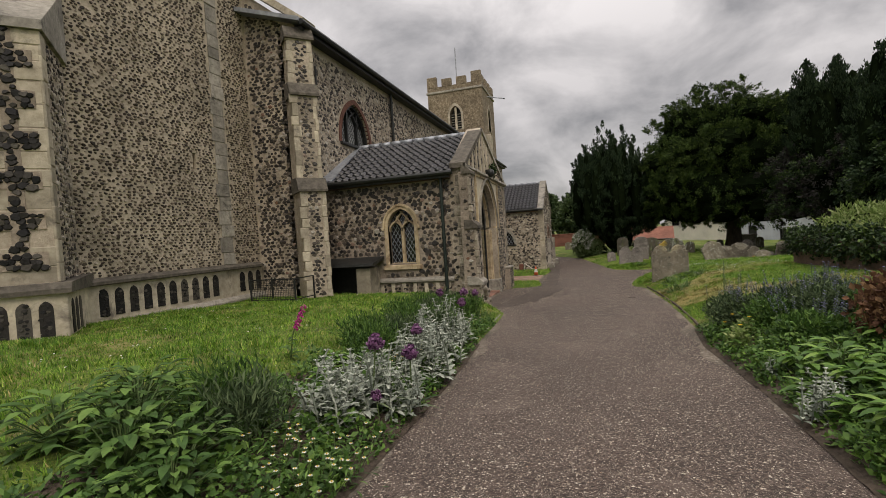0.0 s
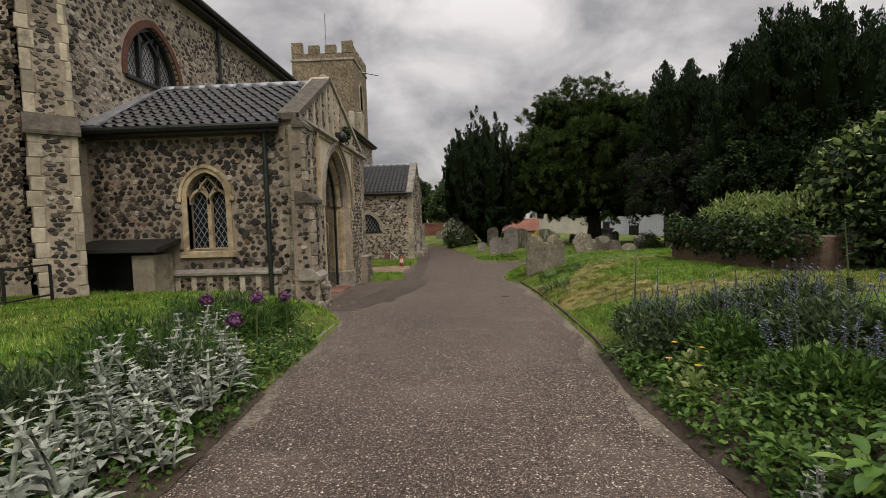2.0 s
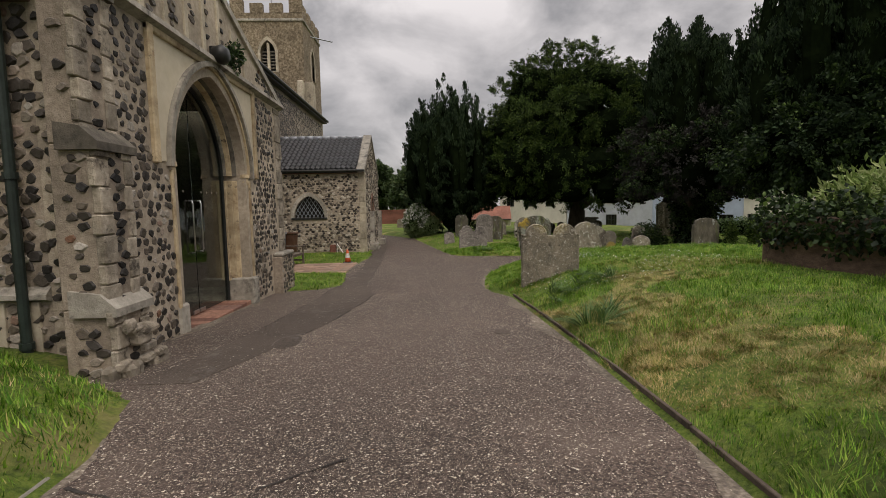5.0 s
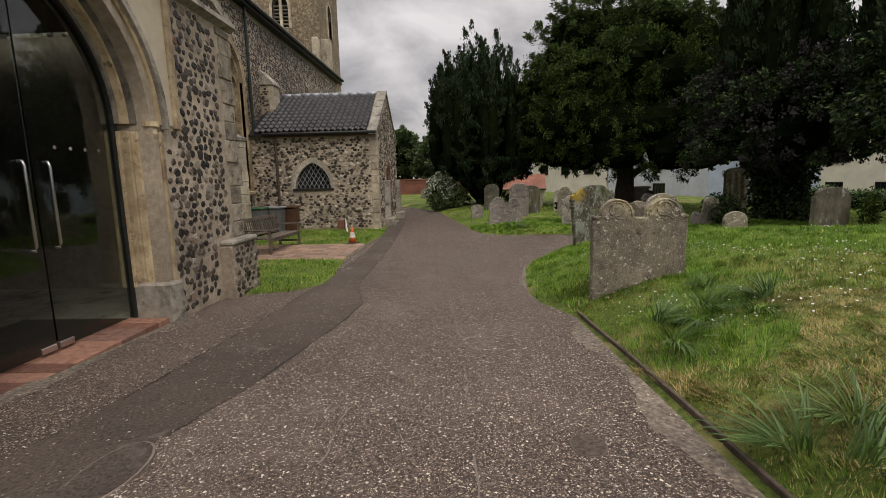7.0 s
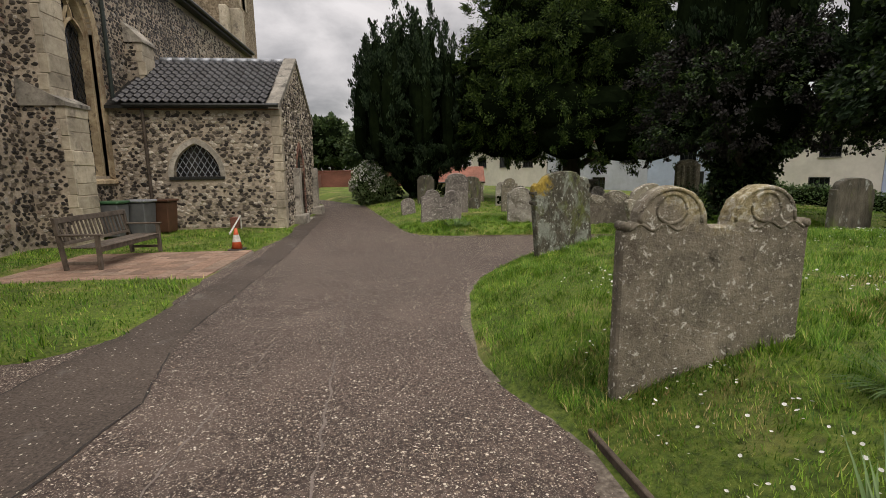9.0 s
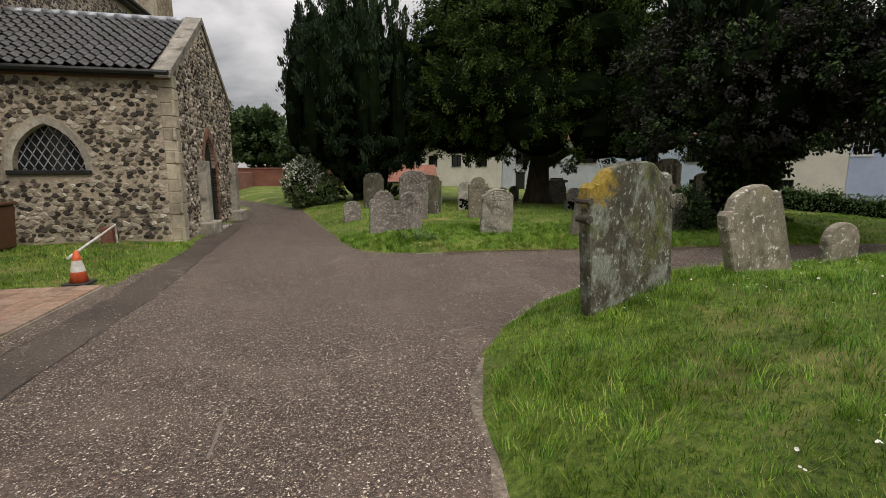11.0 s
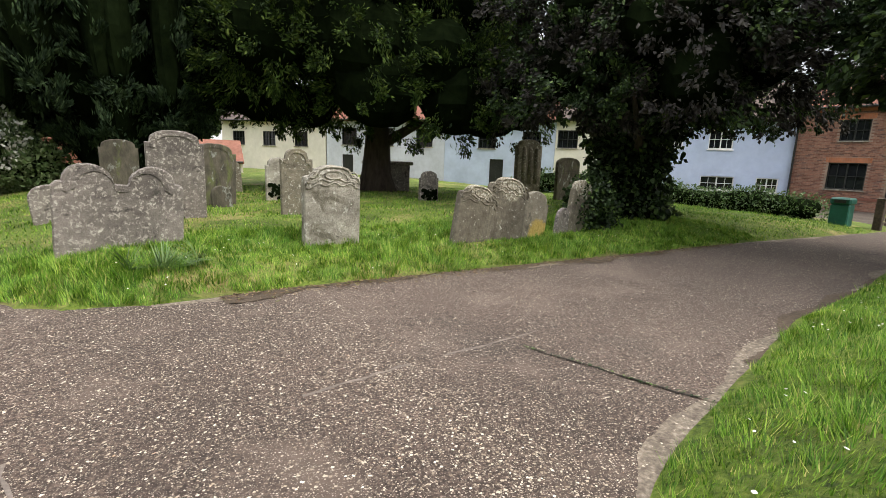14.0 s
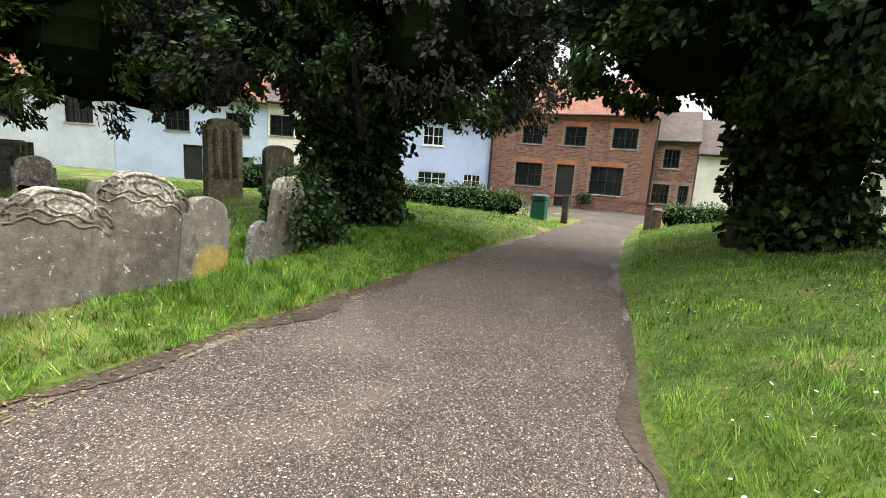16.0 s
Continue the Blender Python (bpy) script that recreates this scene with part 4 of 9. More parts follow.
for k in range(6):
    z = 1.4 + k * 0.68
    for u0, u1, v0, v1 in ((-0.36, 0.36, z, z + 0.3), (-0.11, 0.11, z + 0.3, z + 0.68)):
        part("flushwork_panel", Shape().prism(rect(u0, u1, v0, v1), front_q, 0.0, 0.018), M_mortar_dark, but)
        flint_work("flushwork", rect(u0, u1, v0, v1), [], lambda u, v, w: front_q(u, v, w + 0.018), 0.108, M_flint_dark, but, 30 + k + int(u0 * 50), 0.03, ratio=1.15, fill=1.3, keep=1.0)
for u0 in (-0.46, -0.16, 0.14):
    lan = arch(u0 + 0.14, 0.1, 0.26, 0.72, 0.14, 4)
    part("plinth_panel", Shape().prism(lan, front_q, 0.09, 0.112), M_flint_dark, but)
    flint_work("panel_flints", lan, [], lambda u, v, w: front_q(u, v, w + 0.11), 0.075, M_flint_dark, but, int(u0 * 31) + 60, 0.012)
for u0 in (-0.95, -0.65, -0.35):
    lan = arch(u0 + 0.14, 0.09, 0.26, 0.72, 0.14, 4)
    part("plinth_panel", Shape().prism(lan, lambda u, v, w: flank_q(u, v, w + 0.105), 0, 0.012), M_flint_dark, but)
# --- aisle east end wall and diagonal buttress ---
wall("aisle_end_wall", [(-14.0, -0.6), (AX, -0.6), (AX, 8.1), (-14.0, 12.6)], [], face_y(12.4), 0.6, M_mortar, church)
flint_work("aisle_end_flints", [(CX + 0.02, 0.2), (AX - 0.05, 0.2), (AX - 0.05, 8.0), (CX + 0.02, 9.2)], [], face_y(12.4), 0.11, M_flint, church, 12, 0.022)
s = Shape().prism([(-14.2, 12.75), (AX + 0.32, 8.05), (AX + 0.42, 8.2), (-14.2, 13.05)], face_y(12.4), -0.5, 0.16)
part("gable_coping", s, M_lime, church)
dg = Matrix.Translation((AX + 0.02, 12.42, 0)) @ Matrix.Rotation(radians(-45), 4, "Z")
dbut = thing("church_buttress", "diagonal flint buttress with limestone corners and sloped offsets", "buttress", kind="structure")


def diag(x0, x1, y0, y1, z0, z1, c=0.012):
    return Shape().box(x0, x1, y0, y1, z0, z1, c, dg)


for x1, z0, z1 in ((0.78, -0.4, 3.1), (0.55, 3.1, 5.9), (0.36, 5.9, 7.6)):
    part("buttress_core", diag(-0.3, x1, -0.36, 0.36, z0, z1), M_mortar, dbut)
    to_d = lambda u, v, w, x1=x1: tuple(dg @ Vector((x1 + w, u, v)))
    flint_work("buttress_flints", rect(-0.2, 0.2, max(z0, 0) + 0.05, z1 - 0.05), [], to_d, 0.1, M_flint, dbut, 40 + int(z0 * 3), 0.018)
    quoins(dbut, to_d, -0.37, -0.21, z0, z1, M_lime, 0.34, 0.014, 0.1, int(z0 * 5) + 9, 0.07)
    quoins(dbut, to_d, 0.21, 0.37, z0, z1, M_lime, 0.34, 0.014, 0.1, int(z0 * 5) + 19, -0.07)
    s = Shape().prism([(-0.2, z1 + 0.42), (x1 - 0.16, z1 + 0.36), (x1 + 0.07, z1 + 0.02), (x1 + 0.07, z1 - 0.05), (-0.2, z1 - 0.05)], lambda u, v, w: tuple(dg @ Vector((u, w, v))), -0.42, 0.42)
    part("weathering", s, M_dark_string, dbut)
# --- aisle wall with its windows ---
win_n = arch(15.9, 1.1, 5.05, 5.2, 1.4, 12)
win_b = arch(30.0, 1.02, 0.75, 4.9, 1.35, 12)
wall("aisle_wall", [(12.4, -1.3), (47.0, -1.3), (47.0, 8.0), (12.4, 8.0)], [win_n, win_b], face_x(AX), 0.6, M_mortar, church)
porch_shadow = [(13.2, 3.0), (16.1, 4.9), (19.0, 3.0), (19.0, -1.2), (13.2, -1.2)]
wins = [arch(15.9, 1.32, 4.9, 5.2, 1.62, 12), arch(30.0, 1.25, 0.5, 4.9, 1.6, 12)]
flint_work("aisle_flints", rect(12.45, 27.0, 2.6, 7.7), wins + [porch_shadow], face_x(AX), 0.12, M_flint_pale, church, 13, 0.02)
flint_work("aisle_flints", rect(27.0, 39.0, -0.9, 7.7), wins, face_x(AX), 0.12, M_flint, church, 14, 0.02)
flint_work("aisle_flints", rect(39.0, 46.5, 2.5, 7.7), [], face_x(AX), 0.13, M_flint_pale, church, 16, 0.02)
flint_work("aisle_flints", rect(19.1, 27.0, -0.9, 2.6), wins, face_x(AX), 0.12, M_flint, church, 15, 0.02)
# upper window over the porch roof
M_brickdark = surface("dark_red_brick_arch", [(0.3, (0.09, 0.04, 0.03)), (0.7, (0.19, 0.085, 0.06))], 16, 0.92, 0.5, 30, 0.3)
w1 = thing("window_1", "broad pointed three-light window with brick surround", "window", kind="structure")
part("brick_surround", Shape().band(arch(15.9, 1.1, 5.05, 5.2, 1.4, 14), arch(15.9, 1.27, 5.05, 5.2, 1.58, 14), face_x(AX), -0.1, 0.03), M_brickdark, w1)
part("frame", Shape().band(arch(15.9, 1.0, 5.1, 5.2, 1.3, 14), arch(15.9, 1.1, 5.05, 5.2, 1.4, 14), face_x(AX), -0.2, -0.08), M_black, w1)
part("window_sill", Shape().box(AX - 0.25, AX + 0.1, 14.7, 17.1, 4.97, 5.06, 0.01), M_black, w1)
part("pane", Shape().prism(win_n, face_x(AX), -0.26, -0.24), M_glass_pale, w1)
for c_ in (15.52, 16.28):
    part("mullion", Shape().box(AX - 0.24, AX - 0.12, c_ - 0.04, c_ + 0.04, 5.06, 6.3), M_black, w1)
for sgn in (-1, 1):
    pts = [(15.9 + sgn * (0.38 - 0.75 * t + 0.2 * math.sin(3.1 * t)), 5.75 + 0.72 * t) for t in [i / 8 for i in range(9)]]
    part("tracery_bar", Shape().band(pts, [(u + 0.07, v) for u, v in pts], face_x(AX), -0.24, -0.12), M_black, w1)
lattice(w1, face_x(AX), win_n, 0.14, -0.235, M_black, 0.006)
# tall window between porch and vestry
w2 = thing("window_2", "tall pointed stone tracery window with leaded glass", "window", kind="structure")
part("surround", Shape().band(arch(30.0, 1.02, 0.75, 4.9, 1.35, 14), arch(30.0, 1.28, 0.6, 4.9, 1.62, 14), face_x(AX), -0.25, 0.04), M_lime_warm, w2)
part("inner_order", Shape().band(arch(30.0, 0.9, 0.75, 4.9, 1.2, 14), arch(30.0, 1.04, 0.75, 4.9, 1.36, 14), face_x(AX), -0.32, -0.1), M_lime_warm, w2)
part("window_sill", Shape().prism([(-0.3, 0.8), (0.1, 0.62), (0.1, 0.52), (-0.3, 0.52)], lambda u, v, w: (AX + u, w, v), 28.7, 31.3), M_lime_warm, w2)
tracery(w2, face_x(AX), 30.0, 0.95, 0.75, 4.5, 1.6, M_lime_warm, w=0.12, depth=0.12, back=-0.28)
part("pane", Shape().prism(win_b, face_x(AX), -0.34, -0.32), M_glass, w2)
lattice(w2, face_x(AX), win_b, 0.22, -0.318, M_black)
# eaves, lead roof, gutters and pipes of the aisle
s = Shape().prism([(AX - 7.5, 10.6), (AX + 0.38, 8.02), (AX + 0.38, 8.14), (AX - 7.5, 10.75)], lambda u, v, w: (u, w, v), 12.0, 47.2)
part("aisle_roof", s, M_lead, church)
part("fascia", Shape().box(AX, AX + 0.34, 12.3, 47.0, 7.86, 8.0), M_black, church)
part("gutter", Shape().tube([(AX + 0.42, 12.1, 8.03), (AX + 0.42, 47.0, 8.03)], 0.085, 8), M_black, church)
downpipe(church, AX + 0.12, 19.2, 4.2, 7.95, 0.06, M_black)
downpipe(church, AX + 0.14, 31.45, -1.1, 7.95, 0.06, M_green_black)
part("tie_plate", Shape().tube([(AX + 0.03, 13.35, 7.2), (AX + 0.03, 13.35, 6.6)], 0.03, 6), M_black, church)
# two buttresses of the aisle wall
for yb, zb, off, top, depth_ in ((28.15, -1.2, 2.5, 6.4, 1.0), (33.2, -1.2, 3.2, 5.2, 0.8)):
    b = thing("church_buttress", "flint wall buttress with limestone edges and sloped top", "buttress", kind="structure")
    for d_, z0, z1 in ((depth_, zb, off), (depth_ - 0.28, off, top)):
        part("buttress_core", Shape().box(AX - 0.1, AX + d_, yb - 0.42, yb + 0.42, z0, z1, 0.01), M_mortar, b)
        quoins(b, face_y(yb - 0.42), AX + d_ - 0.15, AX + d_ + 0.012, z0, z1, M_lime, 0.38, 0.012, 0.05, int(z1 * 9), 0.08)
        flint_work("buttress_flints", rect(AX, AX + d_ - 0.18, max(z0, -0.9), z1), [], face_y(yb - 0.42), 0.11, M_flint, b, int(z1 * 11), 0.02)
        quoins(b, face_x(AX + d_), yb - 0.42, yb + 0.42, z0, z1, M_lime, 0.4, 0.012, 0.05, int(z1 * 13), 0.0)
        s = Shape().prism([(AX, z1 + 0.6), (AX + d_ + 0.06, z1 + 0.03), (AX + d_ + 0.06, z1 - 0.06), (AX, z1 - 0.06)], lambda u, v, w: (u, w, v), yb - 0.48, yb + 0.48)
        part("weathering", s, M_lime_grey, b)
# nave behind, closing the church
part("nave_wall", Shape().box(-20, AX - 7.3, 12.5, 54, -1, 10.6), M_mortar, church)
part("church_back_wall", Shape().box(-22, CX - 0.62, 6.25, 12.3, -1, 11.4), M_mortar, church)

# ---------------- porch ----------------
PX, PY0, PY1, PC, GC = -3.4, 13.35, 19.78, 16.3, 15.95
porch = thing("church_porch", "flint south porch with pantiled roof and glazed pointed doorway", "porch", kind="structure")
door_arch = arch(PC, 1.26, -1.0, 1.75, 1.5, 14)
front = [(PY0, -1.0)] + door_arch + [(PY1, -1.0), (PY1, 3.5), (GC, 5.15), (PY0, 3.5)]
wall("front_wall", front, [], face_x(PX), 0.5, M_mortar, porch)
pw = arch(-5.5, 0.43, 0.78, 1.92, 0.52, 10)
wall("side_wall", [(AX, -0.8), (PX - 0.5, -0.8), (PX - 0.5, 3.32), (AX, 3.32)], [pw], face_y(PY0), 0.45, M_mortar_dark, porch)
part("north_wall", Shape().box(AX, PX - 0.5, PY1 - 0.45, PY1, -1.1, 3.3), M_mortar_dark, porch)
porch_floor_z = -0.66
part("porch_floor", Shape().box(AX, PX - 0.52, PY0 + 0.45, PY1 - 0.45, porch_floor_z - 0.3, porch_floor_z), M_lime_grey, porch)
# Dark stone on this wall: the dimness of the porch inside put into colour.
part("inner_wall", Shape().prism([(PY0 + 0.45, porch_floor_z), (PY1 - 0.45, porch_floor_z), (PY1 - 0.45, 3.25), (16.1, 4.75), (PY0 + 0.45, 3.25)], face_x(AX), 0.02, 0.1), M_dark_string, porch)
front_poly = [(PY0 + 0.02, -0.68), (PY1 - 0.02, -0.8), (PY1 - 0.02, 3.4), (PY0 + 0.02, 3.4)]
panel_rect = rect(PC - 1.82, PC + 1.82, 1.72, 3.42)
jamb_rect = rect(PC - 1.4, PC + 1.46, -1.2, 1.8)
flint_work("front_flints", front_poly, [panel_rect, jamb_rect, rect(12.9, 13.75, -1, 4), rect(18.85, 19.8, -1, 0.2), rect(19.34, 19.8, -1, 3.5)], face_x(PX), 0.132, M_flint, porch, 21, 0.013, fill=0.94, keep=0.98, pick=(13.75, 14.5, -0.6, 3.2), ratio=1.1)
quoins(porch, face_x(PX), 19.44, 19.79, -0.9, 3.4, M_rubble, 0.34, 0.016, 0.05, 64, 0.12)
gable_tri = [(PY0 + 0.15, 3.62), (PY1 - 0.15, 3.62), (GC, 5.0)]
strips = [rect(13.9 + k * 0.5 - 0.06, 13.9 + k * 0.55 + 0.06, 3.5, 5.2) for k in range(9)]
flint_work("gable_flints", gable_tri, strips, face_x(PX), 0.11, M_flint, porch, 22, 0.022)
for k in range(9):
    u = 13.9 + k * 0.55
    zt = 3.56 + (1.62 - abs(u - GC) * 0.6) * 0.86
    if zt > 3.75:
        part("gable_strip", Shape().box(PX - 0.05, PX + 0.03, u - 0.05, u + 0.05, 3.58, zt, 0.008), M_lime, porch)
s = Shape().prism([(0, 3.60), (0.10, 3.56), (0.12, 3.48), (0, 3.42)], lambda u, v, w: (PX + u, w, v), PY0 - 0.1, PY1 + 0.1)
part("string_course", s, M_lime_grey, porch)
for sgn in (-1, 1):
    ends = PY0 - 0.1 if sgn < 0 else PY1 + 0.1
    pts = [(ends, 3.48), (GC, 5.02), (GC, 5.14), (ends, 3.62)]
    part("gable_coping", Shape().prism(pts, face_x(PX), -0.42, 0.05), M_dark_string if sgn < 0 else M_lime_grey, porch)
    # render panels beside the arch, with stone frame
    curve = [(PC + sgn * abs(PC - u), v) for u, v in arch(PC, 1.44, 1.72, 1.76, 1.62, 12)[1:14]]
    part("spandrel", Shape().band(curve, [(PC + sgn * 1.74, v) for u, v in curve], face_x(PX), -0.02, 0.012), M_panel, porch)
    part("panel_frame", Shape().box(PX - 0.03, PX + 0.06, PC + sgn * 1.76 - 0.06, PC + sgn * 1.76 + 0.06, 1.72, 3.44, 0.015), M_lime_warm, porch)
part("panel_frame", Shape().box(PX - 0.03, PX + 0.05, PC - 1.82, PC + 1.82, 3.36, 3.45, 0.012), M_lime_warm, porch)
# recessed arch orders
orders = ((1.42, 0.05, 0.03, 1.66), (1.37, 0.04, -0.03, 1.61), (1.33, 0.05, -0.10, 1.57), (1.28, 0.04, -0.17, 1.53), (1.24, 0.04, -0.25, 1.49), (1.20, 0.04, -0.34, 1.45))
for k, (a, b, w_, rr) in enumerate(orders):
    part("arch_order", Shape().band(arch(PC, a - b, 1.75, 1.76, rr - b, 14), arch(PC, a + 0.02, 1.75, 1.76, rr + 0.02, 14), face_x(PX), w_ - 0.2, w_), M_lime_warm if k % 2 == 0 else M_lime_grey, porch)
for sgn in (-1, 1):
    for k, (a, b, w_, rr) in enumerate(orders):
        u0, u1 = PC + sgn * (a - b), PC + sgn * (a + 0.02)
        s = Shape()
        s.box(PX + w_ - 0.2, PX + w_, min(u0, u1), max(u0, u1), -0.25, 1.66, 0.012)
        part("jamb_stone", s, M_lime_warm, porch)
    part("jamb_shaft", Shape().tube([(PX - 0.05, PC + sgn * 1.33, -0.2), (PX - 0.05, PC + sgn * 1.33, 1.62)], 0.05, 12), M_lime_warm, porch, smooth=True)
    part("capital", Shape().tube([(PX - 0.05, PC + sgn * 1.33, z) for z in (1.58, 1.63, 1.70, 1.72, 1.78)], [0.055, 0.075, 0.065, 0.095, 0.085], 12), M_lime_warm, porch)
    s = Shape().box(PX - 0.42, PX + (0.09 if sgn > 0 else 0.03), min(PC + sgn * 1.17, PC + sgn * 1.45), max(PC + sgn * 1.17, PC + sgn * 1.45), -0.8, -0.2, 0.03)
    part("jamb_base", s, M_lime_grey, porch)
    part("hood_mould", Shape().band([(PC + sgn * abs(PC - u), v) for u, v in arch(PC, 1.43, 1.7, 1.75, 1.66, 14)[0:16]], [(PC + sgn * abs(PC - u), v) for u, v in arch(PC, 1.51, 1.7, 1.75, 1.74, 14)[0:16]], face_x(PX), 0, 0.08), M_lime_grey, porch)
# threshold tiles
for k in range(11):
    part("threshold_tile", Shape().box(PX - 0.5, PX + 0.02, PC - 1.16 + k * 0.211, PC - 1.16 + (k + 1) * 0.211 - 0.008, -0.72, -0.632, 0.006), M_brick, porch)
# glazed doors
doors = thing("door_1", "pair of frameless glass doors with long steel pull handles", "door", kind="structure")
GXp = PX - 0.42
for sgn in (-1, 1):
    leaf = [(PC + sgn * 0.008, -0.6)] + [(PC + sgn * 1.14, -0.6), (PC + sgn * 1.14, 1.78)] + [(PC + sgn * abs(PC - u), v) for u, v in arch(PC, 1.14, 1.7, 1.76, 1.36, 12)[2:14]]
    leaf[-1] = (PC + sgn * 0.008, leaf[-1][1])
    d = part("door_leaf", Shape().prism(leaf, face_x(GXp), -0.008, 0.008), M_doorglass, doors, "clear glass leaf")
    d.visible_shadow = False
    u = PC + sgn * 0.14
    pts = [(GXp + 0.01, u, 0.42), (GXp + 0.055, u, 0.42), (GXp + 0.07, u, 0.46), (GXp + 0.07, u, 1.22), (GXp + 0.055, u, 1.27), (GXp + 0.01, u, 1.27)]
    part("door_handle", Shape().tube(pts, 0.014, 8), M_steel, d, "steel pull handle", True)
    part("patch_fitting", Shape().box(GXp - 0.015, GXp + 0.02, min(PC + sgn * 0.02, PC + sgn * 0.2), max(PC + sgn * 0.02, PC + sgn * 0.2), -0.6, -0.54, 0.004), M_steel, d)
    for k in range(4):
        part("manifestation_dot", Shape().prism([(PC + sgn * (0.3 + k * 0.2) + 0.02 * math.cos(t), 1.42 + 0.02 * math.sin(t)) for t in np.linspace(0, 6.28, 10, endpoint=False)], face_x(GXp), 0.009, 0.011), M_lime_grey, d)
part("frame", Shape().band(arch(PC, 1.14, -0.62, 1.75, 1.36, 14), arch(PC, 1.2, -0.62, 1.75, 1.43, 14), face_x(GXp), -0.05, 0.04), M_black, doors)
part("entrance_mat", Shape().box(PX - 1.9, PX - 0.55, PC - 1.2, PC + 1.2, porch_floor_z, porch_floor_z + 0.012), M_black, doors)
# corner buttresses of the porch
for yb, ztop, seed in ((13.2, 3.3, 5), (19.36, 0.35, 6)):
    b = thing("church_buttress", "low porch buttress with pale limestone corners and flint panel", "buttress", kind="structure")
    hw = 0.26 if ztop > 1 else 0.45
    stages = ((0.40, -0.8, 0.15), (0.34, 0.15, 1.75), (0.22, 1.75, 3.3)) if ztop > 1 else ((0.2, -1.1, 0.05),)
    for d_, z0, z1 in stages:
        part("buttress_core", Shape().box(PX - 0.1, PX + d_, yb - hw, yb + hw, z0, z1, 0.015), M_mortar_dark, b)
        if ztop > 1:
            quoins(b, face_x(PX + d_), yb - hw - 0.012, yb - 0.1, z0, z1, M_rubble, 0.25, 0.018, 0.06, seed + int(z1 * 7), 0.05)
            quoins(b, face_x(PX + d_), yb + 0.1, yb + hw + 0.012, z0, z1, M_rubble, 0.25, 0.018, 0.06, seed + int(z1 * 8), -0.05)
            flint_work("buttress_flints", rect(yb - 0.1, yb + 0.1, z0 + 0.03, z1 - 0.03), [], face_x(PX + d_), 0.1, M_flint_dark, b, seed + int(z1 * 9), 0.02, ratio=1.5)
        else:
            flint_work("buttress_flints", rect(yb - hw, yb + hw, z0 + 0.2, z1), [], face_x(PX + d_), 0.11, M_flint, b, seed, 0.014, fill=0.9)
        if ztop > 1:
            flint_work("buttress_flints", rect(PX, PX + d_ - 0.1, z0 + 0.1, z1 - 0.04), [], face_y(yb - hw), 0.11, M_flint, b, seed + int(z1 * 5), 0.022)
        else:
            part("cap_stone", Shape().box(PX, PX + d_ + 0.03, yb - hw, yb + hw, z1, z1 + 0.09, 0.03), M_lime_grey, b)
        s = Shape().prism([(PX, z1 + 0.2), (PX + d_ - 0.1, z1 + 0.16), (PX + d_ + 0.05, z1 + 0.02), (PX + d_ + 0.05, z1 - 0.06), (PX, z1 - 0.06)], lambda u, v, w: (u, w, v), yb - hw - 0.05, yb + hw + 0.05)
        if ztop > 1:
            part("weathering", s, M_dark_string if z1 > 1 else M_lime_grey, b)
rbl = random.Random(14)
foot = thing("rubble_footing", "rough rubble stones at the foot of the porch buttress", "rubble", kind="structure")
for k in range(16):
    x, y = PX + 0.40 + rbl.uniform(-0.06, 0.1), 12.9 + k * 0.04 + rbl.uniform(-0.05, 0.05)
    w_, h_ = rbl.uniform(0.07, 0.14), rbl.uniform(0.06, 0.13)
    z = float(path_z(x, y)) + rbl.uniform(0.0, 0.5) * (1 if k % 3 else 0)
    s = Shape().box(x - w_ * 0.7, x + w_ * 0.5, y - w_, y + w_, z - 0.03, z + h_, 0.03)
    s.v = [(a + 0.3 * (c - z) * rbl.uniform(-0.4, 0.4), b_ + rbl.uniform(-0.012, 0.012), c + rbl.uniform(-0.012, 0.012)) for a, b_, c in s.v]
    part("stone", s, M_rubble, foot)
# side wall: flints, plinth band, quoins, window
swin = thing("window_3", "small two-light pointed stone window with leaded lattice panes", "window", kind="structure")
flint_work("side_flints", rect(AX + 0.03, PX - 0.45, 0.36, 3.2), [arch(-5.5, 0.57, 0.55, 1.92, 0.67, 10), rect(AX, -6.2, -0.5, 1.02)], face_y(PY0), 0.136, M_flint, porch, 23, 0.024, ratio=1.12, fill=1.04, keep=0.99)
flint_work("side_flints", rect(-6.5, PX - 0.45, -0.45, 0.2), [], face_y(PY0), 0.115, M_flint, porch, 24, 0.026)
quoins(porch, face_y(PY0), PX - 0.3, PX - 0.08, -0.6, 3.3, M_rubble, 0.3, 0.02, 0.05, 61, 0.1)
flint_work("corner_flints", rect(PX - 0.5, PX - 0.32, -0.4, 3.2), [], face_y(PY0), 0.11, M_flint, porch, 62, 0.026)
s = Shape().prism([(0, 0.34), (0.08, 0.26), (0.08, 0.21), (0, 0.18)], lambda u, v, w: (w, PY0 - u, v), -6.55, PX - 0.5)
part("string_course", s, M_lime_grey, porch)
for k in range(7):
    part("plinth_stone", Shape().box(-6.3 + k * 0.36, -6.18 + k * 0.36, PY0 - 0.03, PY0 + 0.02, -0.4, 0.18, 0.006), M_lime, porch)
part("brick_course", Shape().box(AX, PX - 0.45, PY0 - 0.03, PY0 + 0.1, 3.2, 3.32, 0.005), M_brick, porch)
part("surround", Shape().band(arch(-5.5, 0.43, 0.78, 1.92, 0.52, 12), arch(-5.5, 0.55, 0.66, 1.92, 0.645, 12), face_y(PY0), -0.14, 0.03), M_lime_warm, swin)
